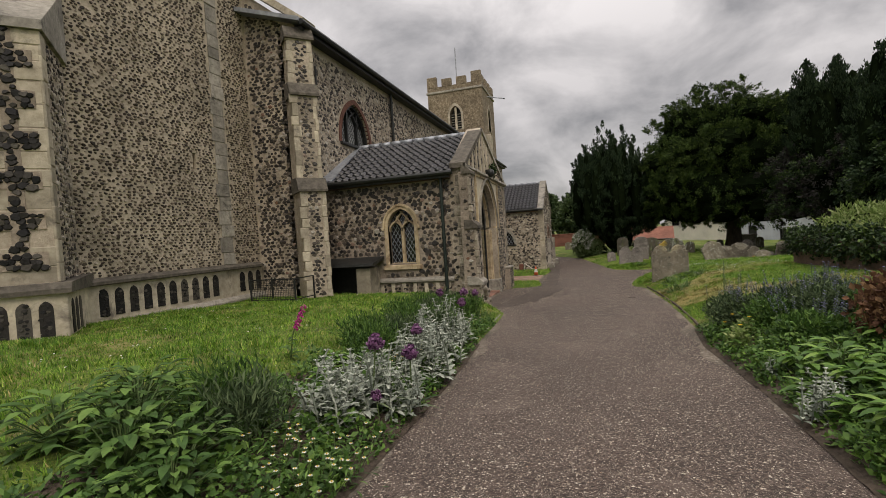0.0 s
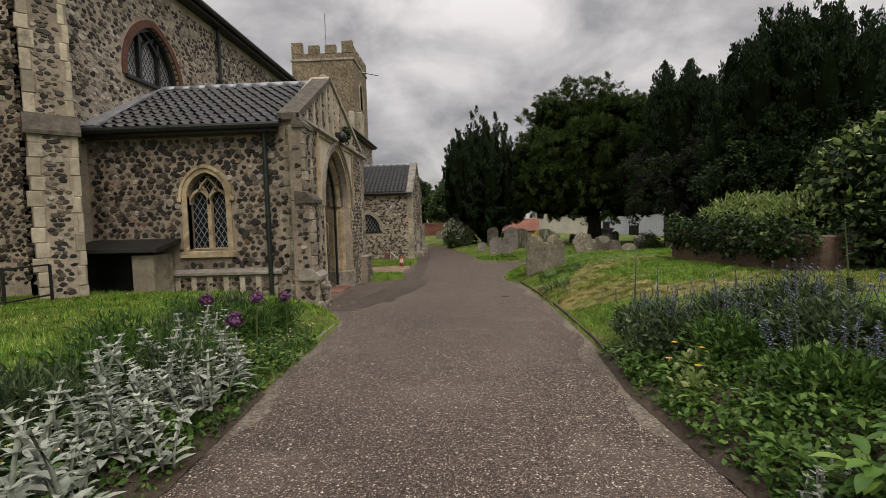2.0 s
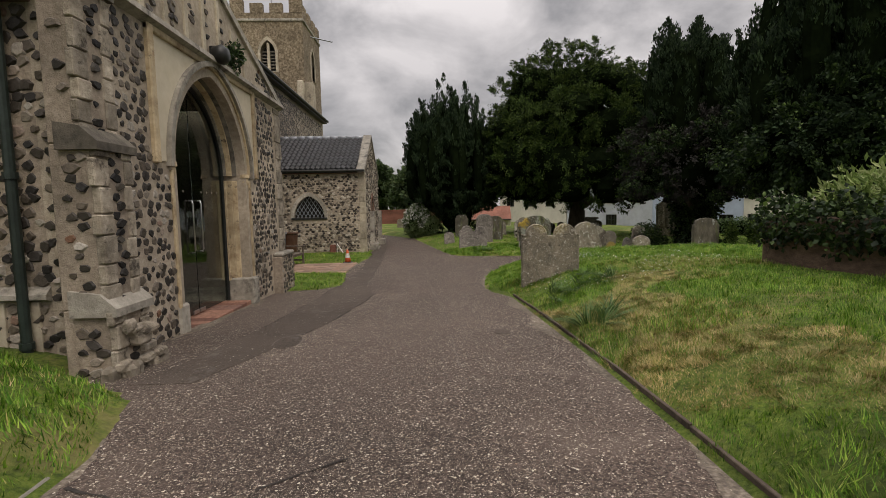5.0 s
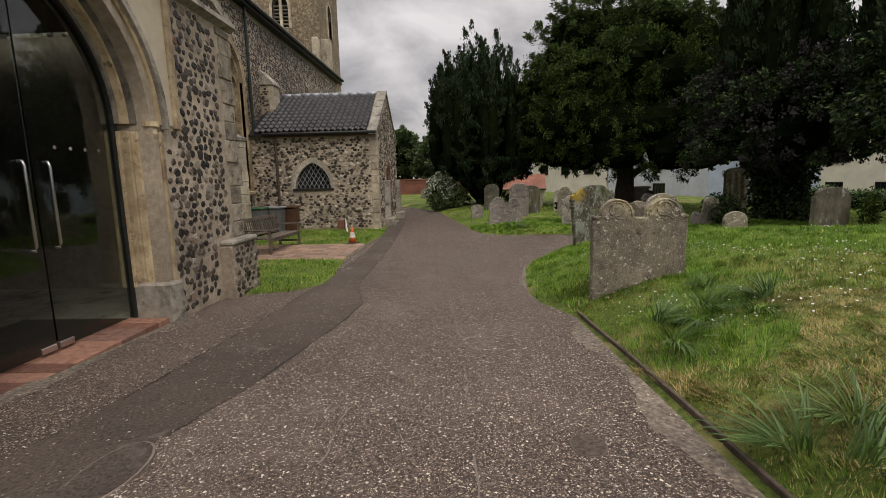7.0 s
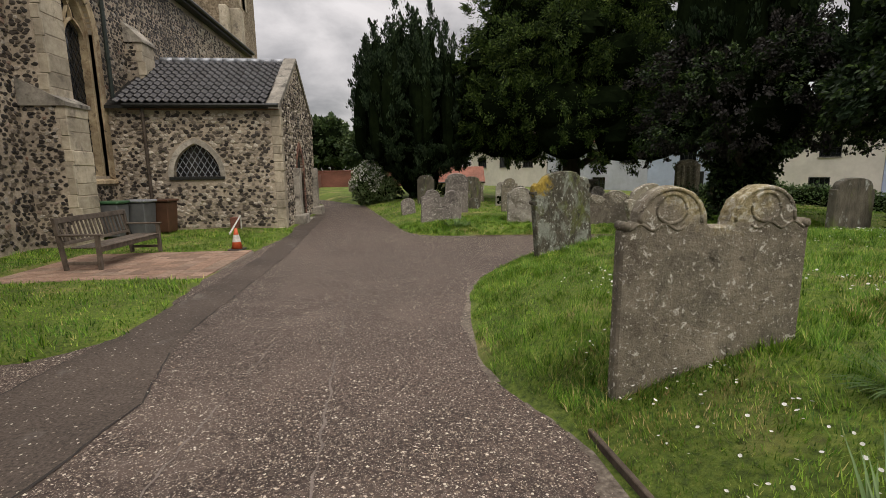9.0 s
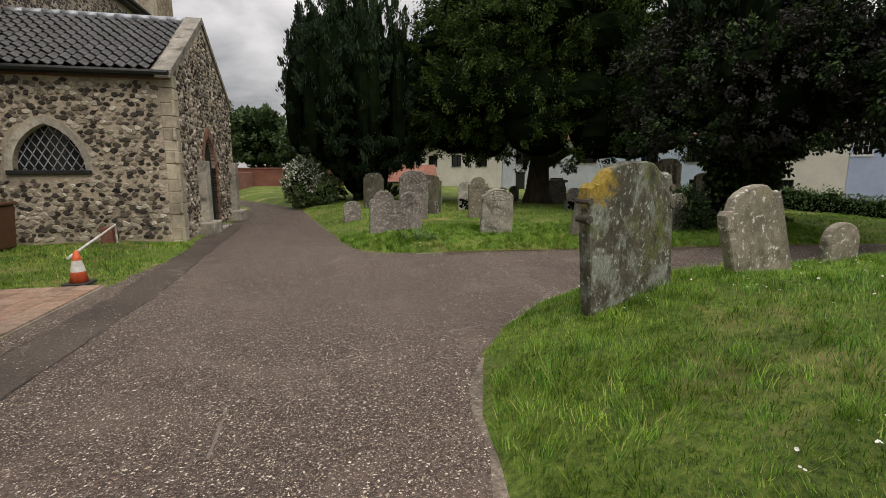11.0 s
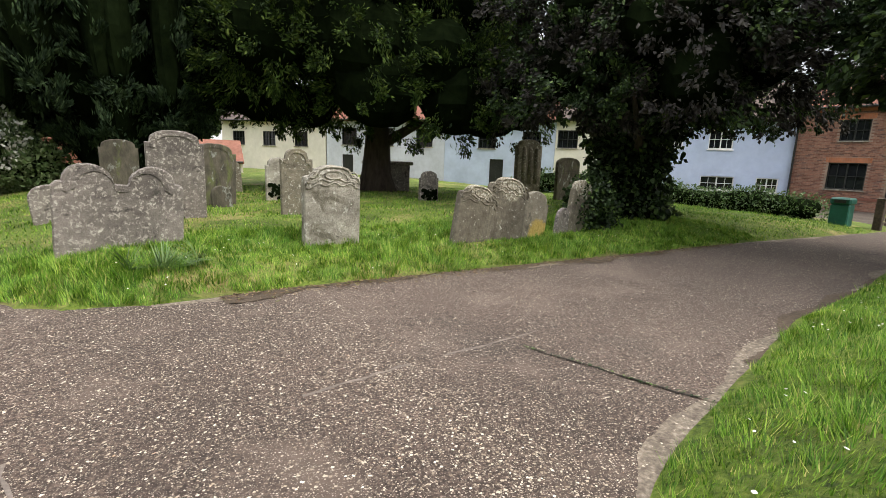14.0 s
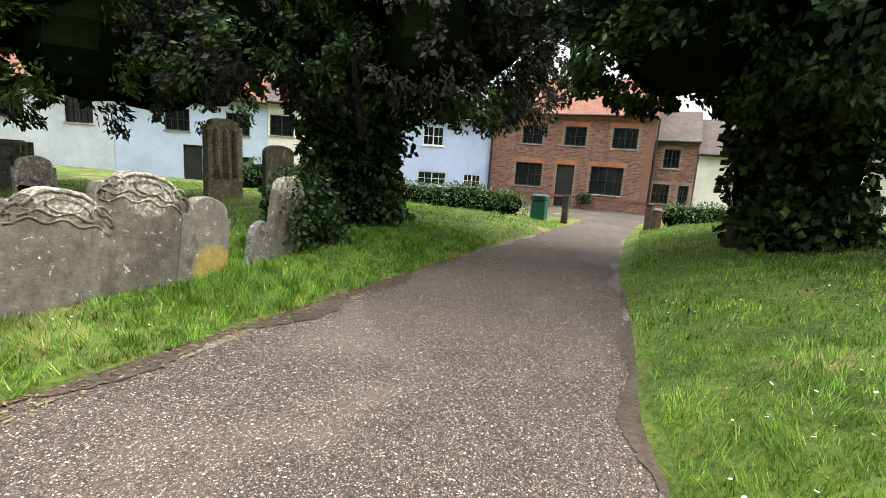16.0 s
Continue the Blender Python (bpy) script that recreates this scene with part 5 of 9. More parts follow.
part("hood_mould", Shape().band(arch(-5.5, 0.53, 1.84, 1.92, 0.62, 12), arch(-5.5, 0.59, 1.84, 1.92, 0.69, 12), face_y(PY0), 0.0, 0.06), M_lime_warm, swin)
for sgn in (-1, 1):
    part("label_stop", Shape().box(-5.5 + sgn * 0.58 - 0.05, -5.5 + sgn * 0.58 + 0.05, PY0 - 0.07, PY0, 1.81, 1.89, 0.012), M_lime_warm, swin)
part("window_sill", Shape().prism([(-0.2, 0.8), (0.06, 0.72), (0.06, 0.6), (-0.2, 0.6)], lambda u, v, w: (w, PY0 - u, v), -6.12, -4.88), M_lime_warm, swin)
tracery(swin, face_y(PY0), -5.5, 0.42, 0.78, 1.78, 0.62, M_lime_warm, w=0.09, depth=0.12, back=-0.2)
part("pane", Shape().prism(pw, face_y(PY0), -0.24, -0.22), M_glass, swin)
lattice(swin, face_y(PY0), pw, 0.13, -0.218, M_lead, 0.006)
# roof
RC = 16.1
ridge_z, eave_z = 5.02, 3.42
up_v = Vector((0, RC - (PY0 - 0.22), ridge_z - eave_z)).normalized()
slope_l = math.hypot(RC - PY0 + 0.22, ridge_z - eave_z)
for sgn in (-1, 1):
    s = Shape().prism([(RC + sgn * (RC - PY0 + 0.2), eave_z - 0.06), (RC, ridge_z - 0.05), (RC, ridge_z - 0.14), (RC + sgn * (RC - PY0 + 0.2), eave_z - 0.14)], lambda u, v, w: (w, u, v), AX, PX - 0.38)
    part("roof_deck", s, M_plank, porch)
tile_slope(porch, (AX + 0.12, PY0 - 0.24, eave_z - 0.04), (1, 0, 0), up_v, 18, 10, 0.235, slope_l / 10.3, M_pantile)
for k in range(10):
    part("ridge_tile", Shape().tube([(AX + k * 0.43, RC, ridge_z - 0.02), (AX + (k + 1) * 0.43 - 0.01, RC, ridge_z - 0.02)], 0.11, 10), M_lead, porch, smooth=True)
s = Shape().prism([(AX, PY0 - 0.28, ), (AX + 0.5, PY0 - 0.28), (AX + 0.12, RC), (AX, RC)], lambda u, v, w: (u, v, eave_z + 0.05 + (v - PY0 + 0.24) * (ridge_z - eave_z) / (RC - PY0 + 0.22) + w), -0.02, 0.03)
part("lead_flashing", s, M_lead, porch)
part("gutter", Shape().tube([(AX + 0.05, PY0 - 0.3, eave_z - 0.07), (PX - 0.3, PY0 - 0.3, eave_z - 0.07)], 0.07, 8), M_black, porch)
part("fascia", Shape().box(AX + 0.02, PX - 0.4, PY0 - 0.24, PY0 - 0.2, eave_z - 0.2, eave_z - 0.03), M_black, porch)
downpipe(porch, -4.12, PY0 - 0.1, -0.45, 3.3, 0.05, M_green_black)
# floodlight over the arch
fl = thing("floodlight", "round dark bulkhead floodlight fixed above the porch arch", "lamp")
part("lamp_body", Shape().tube([(PX + 0.06, PC + 0.05, 3.62), (PX + 0.2, PC + 0.05, 3.62), (PX + 0.28, PC + 0.05, 3.62)], [0.13, 0.16, 0.1], 14), M_black, fl, smooth=True)
part("bracket", Shape().box(PX, PX + 0.1, PC, PC + 0.1, 3.5, 3.75, 0.008), M_black, fl)
# lean-to shelter over the boiler steps
lt = thing("lean_to_shelter", "low lean-to with dark felt roof against the porch", "shelter")
s = Shape().prism([(-0.02, 1.04), (0.85, 0.86), (0.87, 0.79), (0.8, 0.78), (-0.02, 0.96)], lambda u, v, w: (w, PY0 - u, v), AX, -6.12)
part("roof", s, M_black, lt)
part("side_wall", Shape().box(-6.75, -6.3, PY0 - 0.72, PY0 - 0.05, -0.4, 0.72, 0.01), M_lime, lt)
part("side_wall", Shape().box(AX + 0.05, AX + 0.25, PY0 - 0.72, PY0 - 0.05, -0.4, 0.8, 0.01), M_black, lt)
# Solid black slab: the shade under the lean-to painted on the wall.
part("painted_dark_opening", Shape().box(AX + 0.25, -6.75, PY0 - 0.12, PY0 - 0.04, -0.4, 0.75), M_black, lt)
# wire cage by the buttress
cage = thing("wire_cage", "rusty dark wire mesh guard on a low metal frame", "cage")
cx0, cx1, cy0, cy1, cz0, cz1 = -8.95, -7.55, 10.7, 11.6, gz(-8.3, 11.1) - 0.05, 0.66
for x in (cx0, cx1):
    for y in (cy0, cy1):
        part("post", Shape().box(x - 0.02, x + 0.02, y - 0.02, y + 0.02, cz0, cz1, 0.004), M_black, cage)
for z in (cz0 + 0.1, cz1):
    part("rail", Shape().box(cx0, cx1, cy0 - 0.012, cy0 + 0.012, z - 0.015, z + 0.015), M_black, cage)
    part("rail", Shape().box(cx1 - 0.012, cx1 + 0.012, cy0, cy1, z - 0.015, z + 0.015), M_black, cage)
s = Shape()
for k in range(28):
    x = cx0 + (cx1 - cx0) * k / 27
    s.box(x - 0.004, x + 0.004, cy0 - 0.004, cy0 + 0.004, cz0, cz1)
for k in range(14):
    z = cz0 + (cz1 - cz0) * k / 13
    s.box(cx0, cx1, cy0 - 0.004, cy0 + 0.004, z - 0.004, z + 0.004)
part("wire_mesh", s, M_black, cage)

# ---------------- vestry ----------------
VX, VY0, VY1 = -2.9, 31.3, 37.5
VC = (VY0 + VY1) / 2
vestry = thing("church_vestry", "low flint vestry with black pantiled roof and gable end", "vestry", kind="structure")
vwin = arch(-5.6, 0.72, 0.7, 0.74, 1.0, 10)
wall("side_wall", [(AX, -1.4), (VX, -1.4), (VX, 2.92), (AX, 2.92)], [vwin], face_y(VY0), 0.4, M_mortar, vestry)
vdoor = arch(34.2, 0.62, -1.05, 0.75, 0.95, 10)
wall("gable_wall", [(VY0 + 0.4, -1.3)] + vdoor + [(VY1, -1.3), (VY1, 2.9), (VC, 4.88), (VY0 + 0.4, 3.15)], [], face_x(VX), 0.4, M_mortar, vestry)
part("north_wall", Shape().box(AX, VX - 0.4, VY1 - 0.4, VY1, -1.4, 2.9), M_mortar, vestry)
flint_work("side_flints", rect(AX + 0.03, VX - 0.3, -0.95, 2.75), [arch(-5.6, 0.9, 0.5, 0.74, 1.2, 10)], face_y(VY0), 0.12, M_flint_pale, vestry, 25, 0.028, fill=1.02)
flint_work("gable_flints", [(VY0 + 0.3, -1.0), (VY1 - 0.1, -1.0), (VY1 - 0.1, 2.85), (VC, 4.7), (VY0 + 0.3, 3.0)], [arch(34.2, 0.85, -1.2, 0.75, 1.2, 10), rect(34.1, 34.55, 2.4, 2.95)], face_x(VX), 0.115, M_flint_pale, vestry, 26, 0.028)
quoins(vestry, face_y(VY0), VX - 0.28, VX + 0.012, -1.3, 2.92, M_lime, 0.33, 0.014, 0.05, 71, 0.0)
quoins(vestry, face_x(VX), VY0 - 0.012, VY0 + 0.26, -1.3, 2.92, M_lime, 0.33, 0.014, 0.05, 72, 0.1)
part("brick_course", Shape().box(AX + 0.6, VX - 0.02, VY0 - 0.03, VY0 + 0.1, 2.78, 2.92, 0.005), M_brick, vestry)
for sgn in (-1, 1):
    pts = [(VC + sgn * 3.25, 2.8), (VC, 4.88), (VC, 5.04), (VC + sgn * 3.25, 2.98)]
    part("gable_coping", Shape().prism(pts, face_x(VX), -0.38, 0.05), M_lime_grey, vestry)
    s = Shape().prism([(VC + sgn * 3.3, 2.9), (VC, 4.86), (VC, 4.78), (VC + sgn * 3.3, 2.8)], lambda u, v, w: (w, u, v), AX, VX - 0.3)
    part("roof_deck", s, M_black, vestry)
vup = Vector((0, VC - VY0 + 0.2, 4.86 - 2.94)).normalized()
vl = math.hypot(VC - VY0 + 0.2, 1.92)
tile_slope(vestry, (AX + 0.27, VY0 - 0.22, 2.96), (1, 0, 0), vup, 19, 11, 0.24, vl / 11.2, M_pantile)
for k in range(10):
    part("ridge_tile", Shape().tube([(AX + 0.4 + k * 0.44, VC, 4.9), (AX + 0.4 + (k + 1) * 0.44 - 0.01, VC, 4.9)], 0.12, 10), M_lead, vestry, smooth=True)
part("gutter", Shape().tube([(AX + 0.6, VY0 - 0.26, 2.9), (VX + 0.02, VY0 - 0.26, 2.9)], 0.06, 8), M_black, vestry)
downpipe(vestry, -7.02, VY0 - 0.1, -1.1, 2.85, 0.05, surface("brown_iron_pipe", [(0.3, (0.06, 0.045, 0.035)), (0.7, (0.1, 0.08, 0.06))], 9, 0.5))
vw = thing("window_4", "pointed vestry window with dark lattice panes and stone surround", "window", kind="structure")
part("surround", Shape().band(arch(-5.6, 0.72, 0.7, 0.74, 1.0, 12), arch(-5.6, 0.88, 0.62, 0.74, 1.18, 12), face_y(VY0), -0.12, 0.02), M_lime_grey, vw)
part("window_sill", Shape().box(-6.45, -4.75, VY0 - 0.06, VY0 + 0.15, 0.6, 0.7, 0.01), M_black, vw)
part("pane", Shape().prism(vwin, face_y(VY0), -0.2, -0.18), M_glass, vw)
lattice(vw, face_y(VY0), vwin, 0.19, -0.178, M_lead, 0.011)
vd = thing("door_2", "dark green arched plank door in a red brick surround", "door", kind="structure")
M_dkgreen = surface("dark_green_paint", [(0.3, (0.012, 0.022, 0.019)), (0.7, (0.025, 0.038, 0.033))], 8, 0.5, 0.1, stretch=(1, 1, 0.2))
part("door_leaf", Shape().prism(vdoor, face_x(VX), -0.16, -0.1), M_dkgreen, vd)
for k in range(6):
    part("cover_strip", Shape().box(VX - 0.1, VX - 0.085, 33.68 + k * 0.2, 33.70 + k * 0.2, -1.03, 0.9), M_dkgreen, vd)
ain, aout = arch(34.2, 0.62, -1.05, 0.75, 0.95, 12), arch(34.2, 0.86, -1.05, 0.75, 1.2, 12)
for i in range(len(ain) - 1):
    (a0u, a0v), (a1u, a1v), (b0u, b0v), (b1u, b1v) = ain[i], ain[i + 1], aout[i], aout[i + 1]
    n_ = max(1, int(math.hypot(a1u - a0u, a1v - a0v) / 0.085))
    for j in range(n_):
        t0, t1 = j / n_, (j + 0.88) / n_
        L = lambda p, q, t: (p[0] + (q[0] - p[0]) * t, p[1] + (q[1] - p[1]) * t)
        q = [L(ain[i], ain[i + 1], t0), L(ain[i], ain[i + 1], t1), L(aout[i], aout[i + 1], t1), L(aout[i], aout[i + 1], t0)]
        part("brick", Shape().prism(q, face_x(VX), -0.1, 0.02), M_brick, vd)
part("doorstep", Shape().box(VX - 0.1, VX + 0.35, 33.5, 34.9, -1.2, -1.0, 0.02), M_lime_grey, vd)
notice = thing("notice", "small pale blue paper notice pinned to the door", "notice")
M_paper = surface("pale_blue_paper", [(0.3, (0.45, 0.6, 0.66)), (0.7, (0.52, 0.66, 0.72))], 5, 0.7, 0.0)
part("sheet", Shape().box(VX - 0.084, VX - 0.08, 34.0, 34.42, 0.42, 0.86), M_paper, notice)
for k in range(6):
    part("text_line", Shape().box(VX - 0.0795, VX - 0.0785, 34.05, 34.36 - 0.05 * (k % 3), 0.78 - k * 0.055, 0.8 - k * 0.055), M_black, notice)
part("slit_vent", Shape().box(VX - 0.05, VX + 0.012, 34.14, 34.5, 2.45, 2.9), M_black, vestry)
for k in range(5):
    part("vent_slat", Shape().box(VX + 0.004, VX + 0.03, 34.14, 34.5, 2.48 + k * 0.085, 2.51 + k * 0.085), M_lime_grey, vestry)
for ub in (33.0, 36.9):
    part("pilaster", Shape().box(VX - 0.05, VX + 0.22, ub - 0.25, ub + 0.25, -1.2, 0.95, 0.02), M_lime_grey, vestry)
    part("pilaster_base", Shape().box(VX - 0.05, VX + 0.4, ub - 0.45, ub + 0.45, -1.2, -0.72, 0.03), M_lime_grey, vestry)

# ---------------- tower ----------------
tower = thing("church_tower", "square flint west tower with battlements and flagpole", "tower", kind="structure")
TX0, TX1, TY0, TY1 = -18.0, -11.3, 55.0, 62.0
M_tower = surface("distant_flint_rubble", [(0.32, (0.09, 0.07, 0.045)), (0.5, (0.21, 0.165, 0.11)), (0.68, (0.40, 0.335, 0.245))], 6.5, 0.95, 0.9, 9, 0.3, 0.5)
bel = arch(-14.65, 0.7, 14.2, 15.9, 1.2, 10)
wall("south_wall", [(TX0, -1.5), (TX1, -1.5), (TX1, 19.6), (TX0, 19.6)], [bel], face_y(TY0), 0.8, M_tower, tower)
bel2 = arch(58.5, 0.75, 14.2, 15.9, 1.2, 10)
wall("east_wall", [(TY0 + 0.8, -1.5), (TY1, -1.5), (TY1, 19.6), (TY0 + 0.8, 19.6)], [bel2], face_x(TX1), 0.8, M_tower, tower)
# Black filler block: the belfry's inner darkness given as colour.
part("tower_core", Shape().box(TX0 + 0.1, TX1 - 0.9, TY0 + 0.9, TY1, -1.5, 19.5), M_black, tower)
for c_, f_ in ((-14.65, face_y(TY0)), (58.5, face_x(TX1))):
    a_ = 0.7 if c_ < 0 else 0.75
    part("belfry_surround", Shape().band(arch(c_, a_, 14.2, 15.9, 1.2, 10), arch(c_, a_ + 0.24, 14.1, 15.9, 1.55, 10), f_, -0.2, 0.06), M_lime, tower)
    s = Shape().box(c_ - 0.12, c_ + 0.12, 14.2, 16.9, -0.3, -0.1)
    s.v = [f_(*p) for p in s.v]
    part("mullion", s, M_lime, tower)
    for k in range(7):
        s = Shape().box(c_ - a_, c_ + a_, 14.3 + k * 0.3, 14.38 + k * 0.3, -0.6, -0.35)
        s.v = [f_(*p) for p in s.v]
        part("louvre", s, M_lime_grey, tower)
for z in (10.6, 18.8):
    part("string_course", Shape().box(TX0 - 0.12, TX1 + 0.12, TY0 - 0.12, TY1 + 0.12, z, z + 0.25, 0.04), M_lime_grey, tower)
for k in range(4):
    u = TX0 + k * 1.83
    part("merlon", Shape().box(u, u + 1.2, TY0, TY0 + 0.5, 19.5, 20.5 + (0.35 if k in (0, 3) else 0), 0.04), M_tower, tower)
    u = TY0 + 0.6 + k * 1.83
    part("merlon", Shape().box(TX1 - 0.5, TX1, u, u + 1.1, 19.5, 20.5, 0.04), M_tower, tower)
for x, y in ((TX1 - 0.45, TY0 - 0.5), (TX1, TY0 + 0.05), (TX0 - 0.1, TY0 - 0.5)):
    for z0, z1, g in ((-1.5, 7.5, 0.55), (7.5, 13.2, 0.3)):
        part("buttress", Shape().box(x - g * 0.4, x + 0.95 + (g if x == TX1 else 0) - 0.5, y - (g if y < TY0 else 0), y + 0.95, z0, z1, 0.08), M_lime if z0 > 0 else M_tower, tower)
part("flagpole", Shape().tube([(-15, 58, 19.1), (-15, 58, 25.1)], 0.06, 6), M_lead, tower)
part("spout", Shape().tube([(TX1, 58, 18.4), (TX1 + 2.2, 58, 17.9)], 0.07, 6), M_lead, tower)

# ---------------- headstones ----------------
def round_top(w, h, sh=0.0):
    """A headstone with a low curved head; sh: height of square shoulders under the curve."""
    a = w / 2
    pts = [(-a, -0.3), (a, -0.3), (a, h - 0.22 + sh * 0)]
    if sh:
        pts += [(a, h - 0.2), (a - sh, h - 0.2), (a - sh * 1.2, h - 0.14)]
    r = a - sh * 1.2 if sh else a
    base = h - 0.14 if sh else h - 0.22
    pts += [(r * math.cos(t), base + (h - base) * math.sin(t)) for t in np.linspace(0.05, math.pi - 0.05, 13)]
    if sh:
        pts += [(-a + sh * 1.2, h - 0.14), (-a + sh, h - 0.2), (-a, h - 0.2)]
    else:
        pts += [(-a, h - 0.22)]
    return pts


def ogee_top(w, h):
    """Shoulders scooped down beside a raised centre."""
    a = w / 2
    right = [(a, h - 0.24), (a * 0.97, h - 0.17), (a * 0.86, h - 0.14), (a * 0.74, h - 0.15), (a * 0.66, h - 0.11), (a * 0.55, h - 0.05), (a * 0.35, h - 0.012), (0, h)]
    return [(-a, -0.3), (a, -0.3)] + right + [(-u, v) for u, v in reversed(right[:-1])]


def twin_top(w, h):
    """Two humps side by side on one slab."""
    a = w / 2
    pts = [(-a, -0.3), (a, -0.3), (a, h - 0.25), (a * 0.93, h - 0.215)]
    for c in (0.5, -0.5):
        pts += [(a * c + a * 0.36 * math.cos(t), h - 0.21 + 0.21 * math.sin(t)) for t in np.linspace(0.0, math.pi, 11)]
        if c > 0:
            pts += [(a * 0.1, h - 0.235), (-a * 0.1, h - 0.235)]
    return pts + [(-a * 0.93, h - 0.22), (-a, h - 0.26)]


def headstone(x, y, outline, thick, turn, material, label, lean=0.0, tip=0.0, carve=0, group="churchyard headstones", z=None, lichen=False, moss=False):
    """turn: degrees about z (0: broad face looks to -y); lean: sideways; tip: back."""
    zb = gz(x, y) if z is None else z
    ob = thing("headstone", label, "headstone", group, at=(x, y, zb))
    ob.rotation_euler = (radians(tip), radians(lean), radians(turn))
    r = random.Random(int(abs(x * 91 + y * 37)))
    # rounded arrises: three outlines, the outer two drawn in
    n = len(outline)
    hmax = max(v for u, v in outline)
    s = Shape()
    layers = ((-thick / 2, 0.014), (-thick / 2 + 0.014, 0.0), (thick / 2 - 0.014, 0.0), (thick / 2, 0.014))
    wear = [r.uniform(-0.006, 0.006) for _ in outline]
    for d, ins in layers:
        for (u, v), wv in zip(outline, wear):
            k = 1 - ins / max(0.1, abs(u)) if u else 1
            s.v.append((u * k, d, (v - ins if v > 0.1 else v) + (wv if v > 0.1 else 0)))
    for j in range(3):
        for i in range(n):
            i2 = (i + 1) % n
            s.f.append((j * n + i, j * n + i2, (j + 1) * n + i2, (j + 1) * n + i))
    s.f.append(tuple(range(n - 1, -1, -1)))
    s.f.append(tuple(3 * n + i for i in range(n)))
    part("slab", s, material, ob)
    w = max(u for u, v in outline)
    if carve:
        top = [(u * 0.86, v - 0.05) for u, v in outline if v > hmax * 0.55]
        top2 = [(u * 0.78, v - 0.085) for u, v in outline if v > hmax * 0.55]
        part("carved_border", Shape().band(top2, top, lambda a, b, c: (a, -thick / 2 - c, b), -0.005, 0.012), material, ob)
        for k in range(carve):
            ww = w * r.uniform(0.45, 0.75)
            part("worn_inscription", Shape().box(-ww, ww, -thick / 2 - 0.0012, -thick / 2 + 0.004, hmax * 0.68 - k * 0.085, hmax * 0.68 - k * 0.085 + 0.022), material, ob)
    if carve >= 4:
        # carved head: a wavy ribbon under the curve, two volutes and a worn crest
        f = -thick / 2
        for j_, (zc, q_) in enumerate(((hmax - 0.2, 0.012), (hmax - 0.26, 0.010))):
            pts_ = [(u_, f - 0.004, zc + 0.022 * math.sin(u_ * 26 + j_ * 1.3) - 0.05 * (u_ / w) ** 2) for u_ in np.linspace(-w * 0.94, w * 0.94, 25)]
            part("carved_ribbon", Shape().tube(pts_, q_, 6), material, ob, smooth=True)
        for sg_ in (-1, 1):
            pts_ = [(sg_ * w * 0.66 + 0.085 * (1 - a_ / 11.5) * math.cos(a_) * sg_, f - 0.006, hmax - 0.16 + 0.075 * (1 - a_ / 11.5) * math.sin(a_)) for a_ in np.linspace(0, 10.2, 30)]
            part("volute", Shape().tube(pts_, [0.013 - 0.0002 * i_ for i_ in range(30)], 6), material, ob, smooth=True)
        pts_ = [(0.13 * math.cos(a_), f - 0.006, hmax - 0.13 + 0.06 * math.sin(a_)) for a_ in np.linspace(0, 6.28, 22)]
        part("cartouche", Shape().tube(pts_, 0.011, 6, False), material, ob, smooth=True)
        line_ = [(u_, v_) for u_, v_ in outline if v_ > hmax - 0.25]
        part("moulded_edge", Shape().tube([(u_ * 0.95, f - 0.002, v_ - 0.022) for u_, v_ in line_], 0.018, 6), material, ob, smooth=True)
    if moss:
        rr = np.random.default_rng(3)
        vs, fs = [], []
        for k in range(90):
            u, v = rr.uniform(-w * 0.8, w * 0.8), rr.uniform(0.02, hmax * 0.42)
            q = rr.uniform(0.02, 0.06)
            o = len(vs)
            vs += [(u + q * math.cos(t), -thick / 2 - 0.012 - 0.01 * (k % 2), v + q * math.sin(t)) for t in np.linspace(0, 6.28, 6, endpoint=False)]
            fs.append(tuple(range(o, o + 6)))
        part("moss", raw_mesh("moss", vs, fs, M_core), None, ob)
    return ob


DARK_STOPS = [(0.3, (0.05, 0.046, 0.034)), (0.7, (0.14, 0.128, 0.095))]
DARK_KW = dict(scale=12, rough=0.93, bump=0.8, bscale=30, blotch=0.5, bl_scale=2.0, stretch=(1, 1, 0.7),
               spots=[((0.24, 0.26, 0.22), 5.0, 0.48, 0.6), ((0.42, 0.44, 0.39), 24.0, 0.58, 0.64), ((0.11, 0.13, 0.035), 2.4, 0.55, 0.68), ((0.045, 0.04, 0.032), 4.0, 0.58, 0.68)])
M_stone_orange = patchy("dark_stone_with_orange_lichen", DARK_STOPS, [(0.3, (0.20, 0.14, 0.02)), (0.7, (0.42, 0.30, 0.06))], (-0.4, -0.02, 1.24), 0.2, 0.45, **DARK_KW)
M_stone_low = patchy("grey_stone_with_yellow_lichen", [(0.3, (0.16, 0.14, 0.11)), (0.7, (0.29, 0.265, 0.21))], [(0.3, (0.26, 0.19, 0.05)), (0.7, (0.44, 0.33, 0.1))], (0.1, -0.05, 0.12), 0.22, 0.3,
                     scale=11, rough=0.93, bump=0.6, bscale=30, blotch=0.45, bl_scale=1.6, spots=[((0.5, 0.49, 0.43), 13.0, 0.6, 0.66), ((0.075, 0.07, 0.055), 3.1, 0.57, 0.68)])
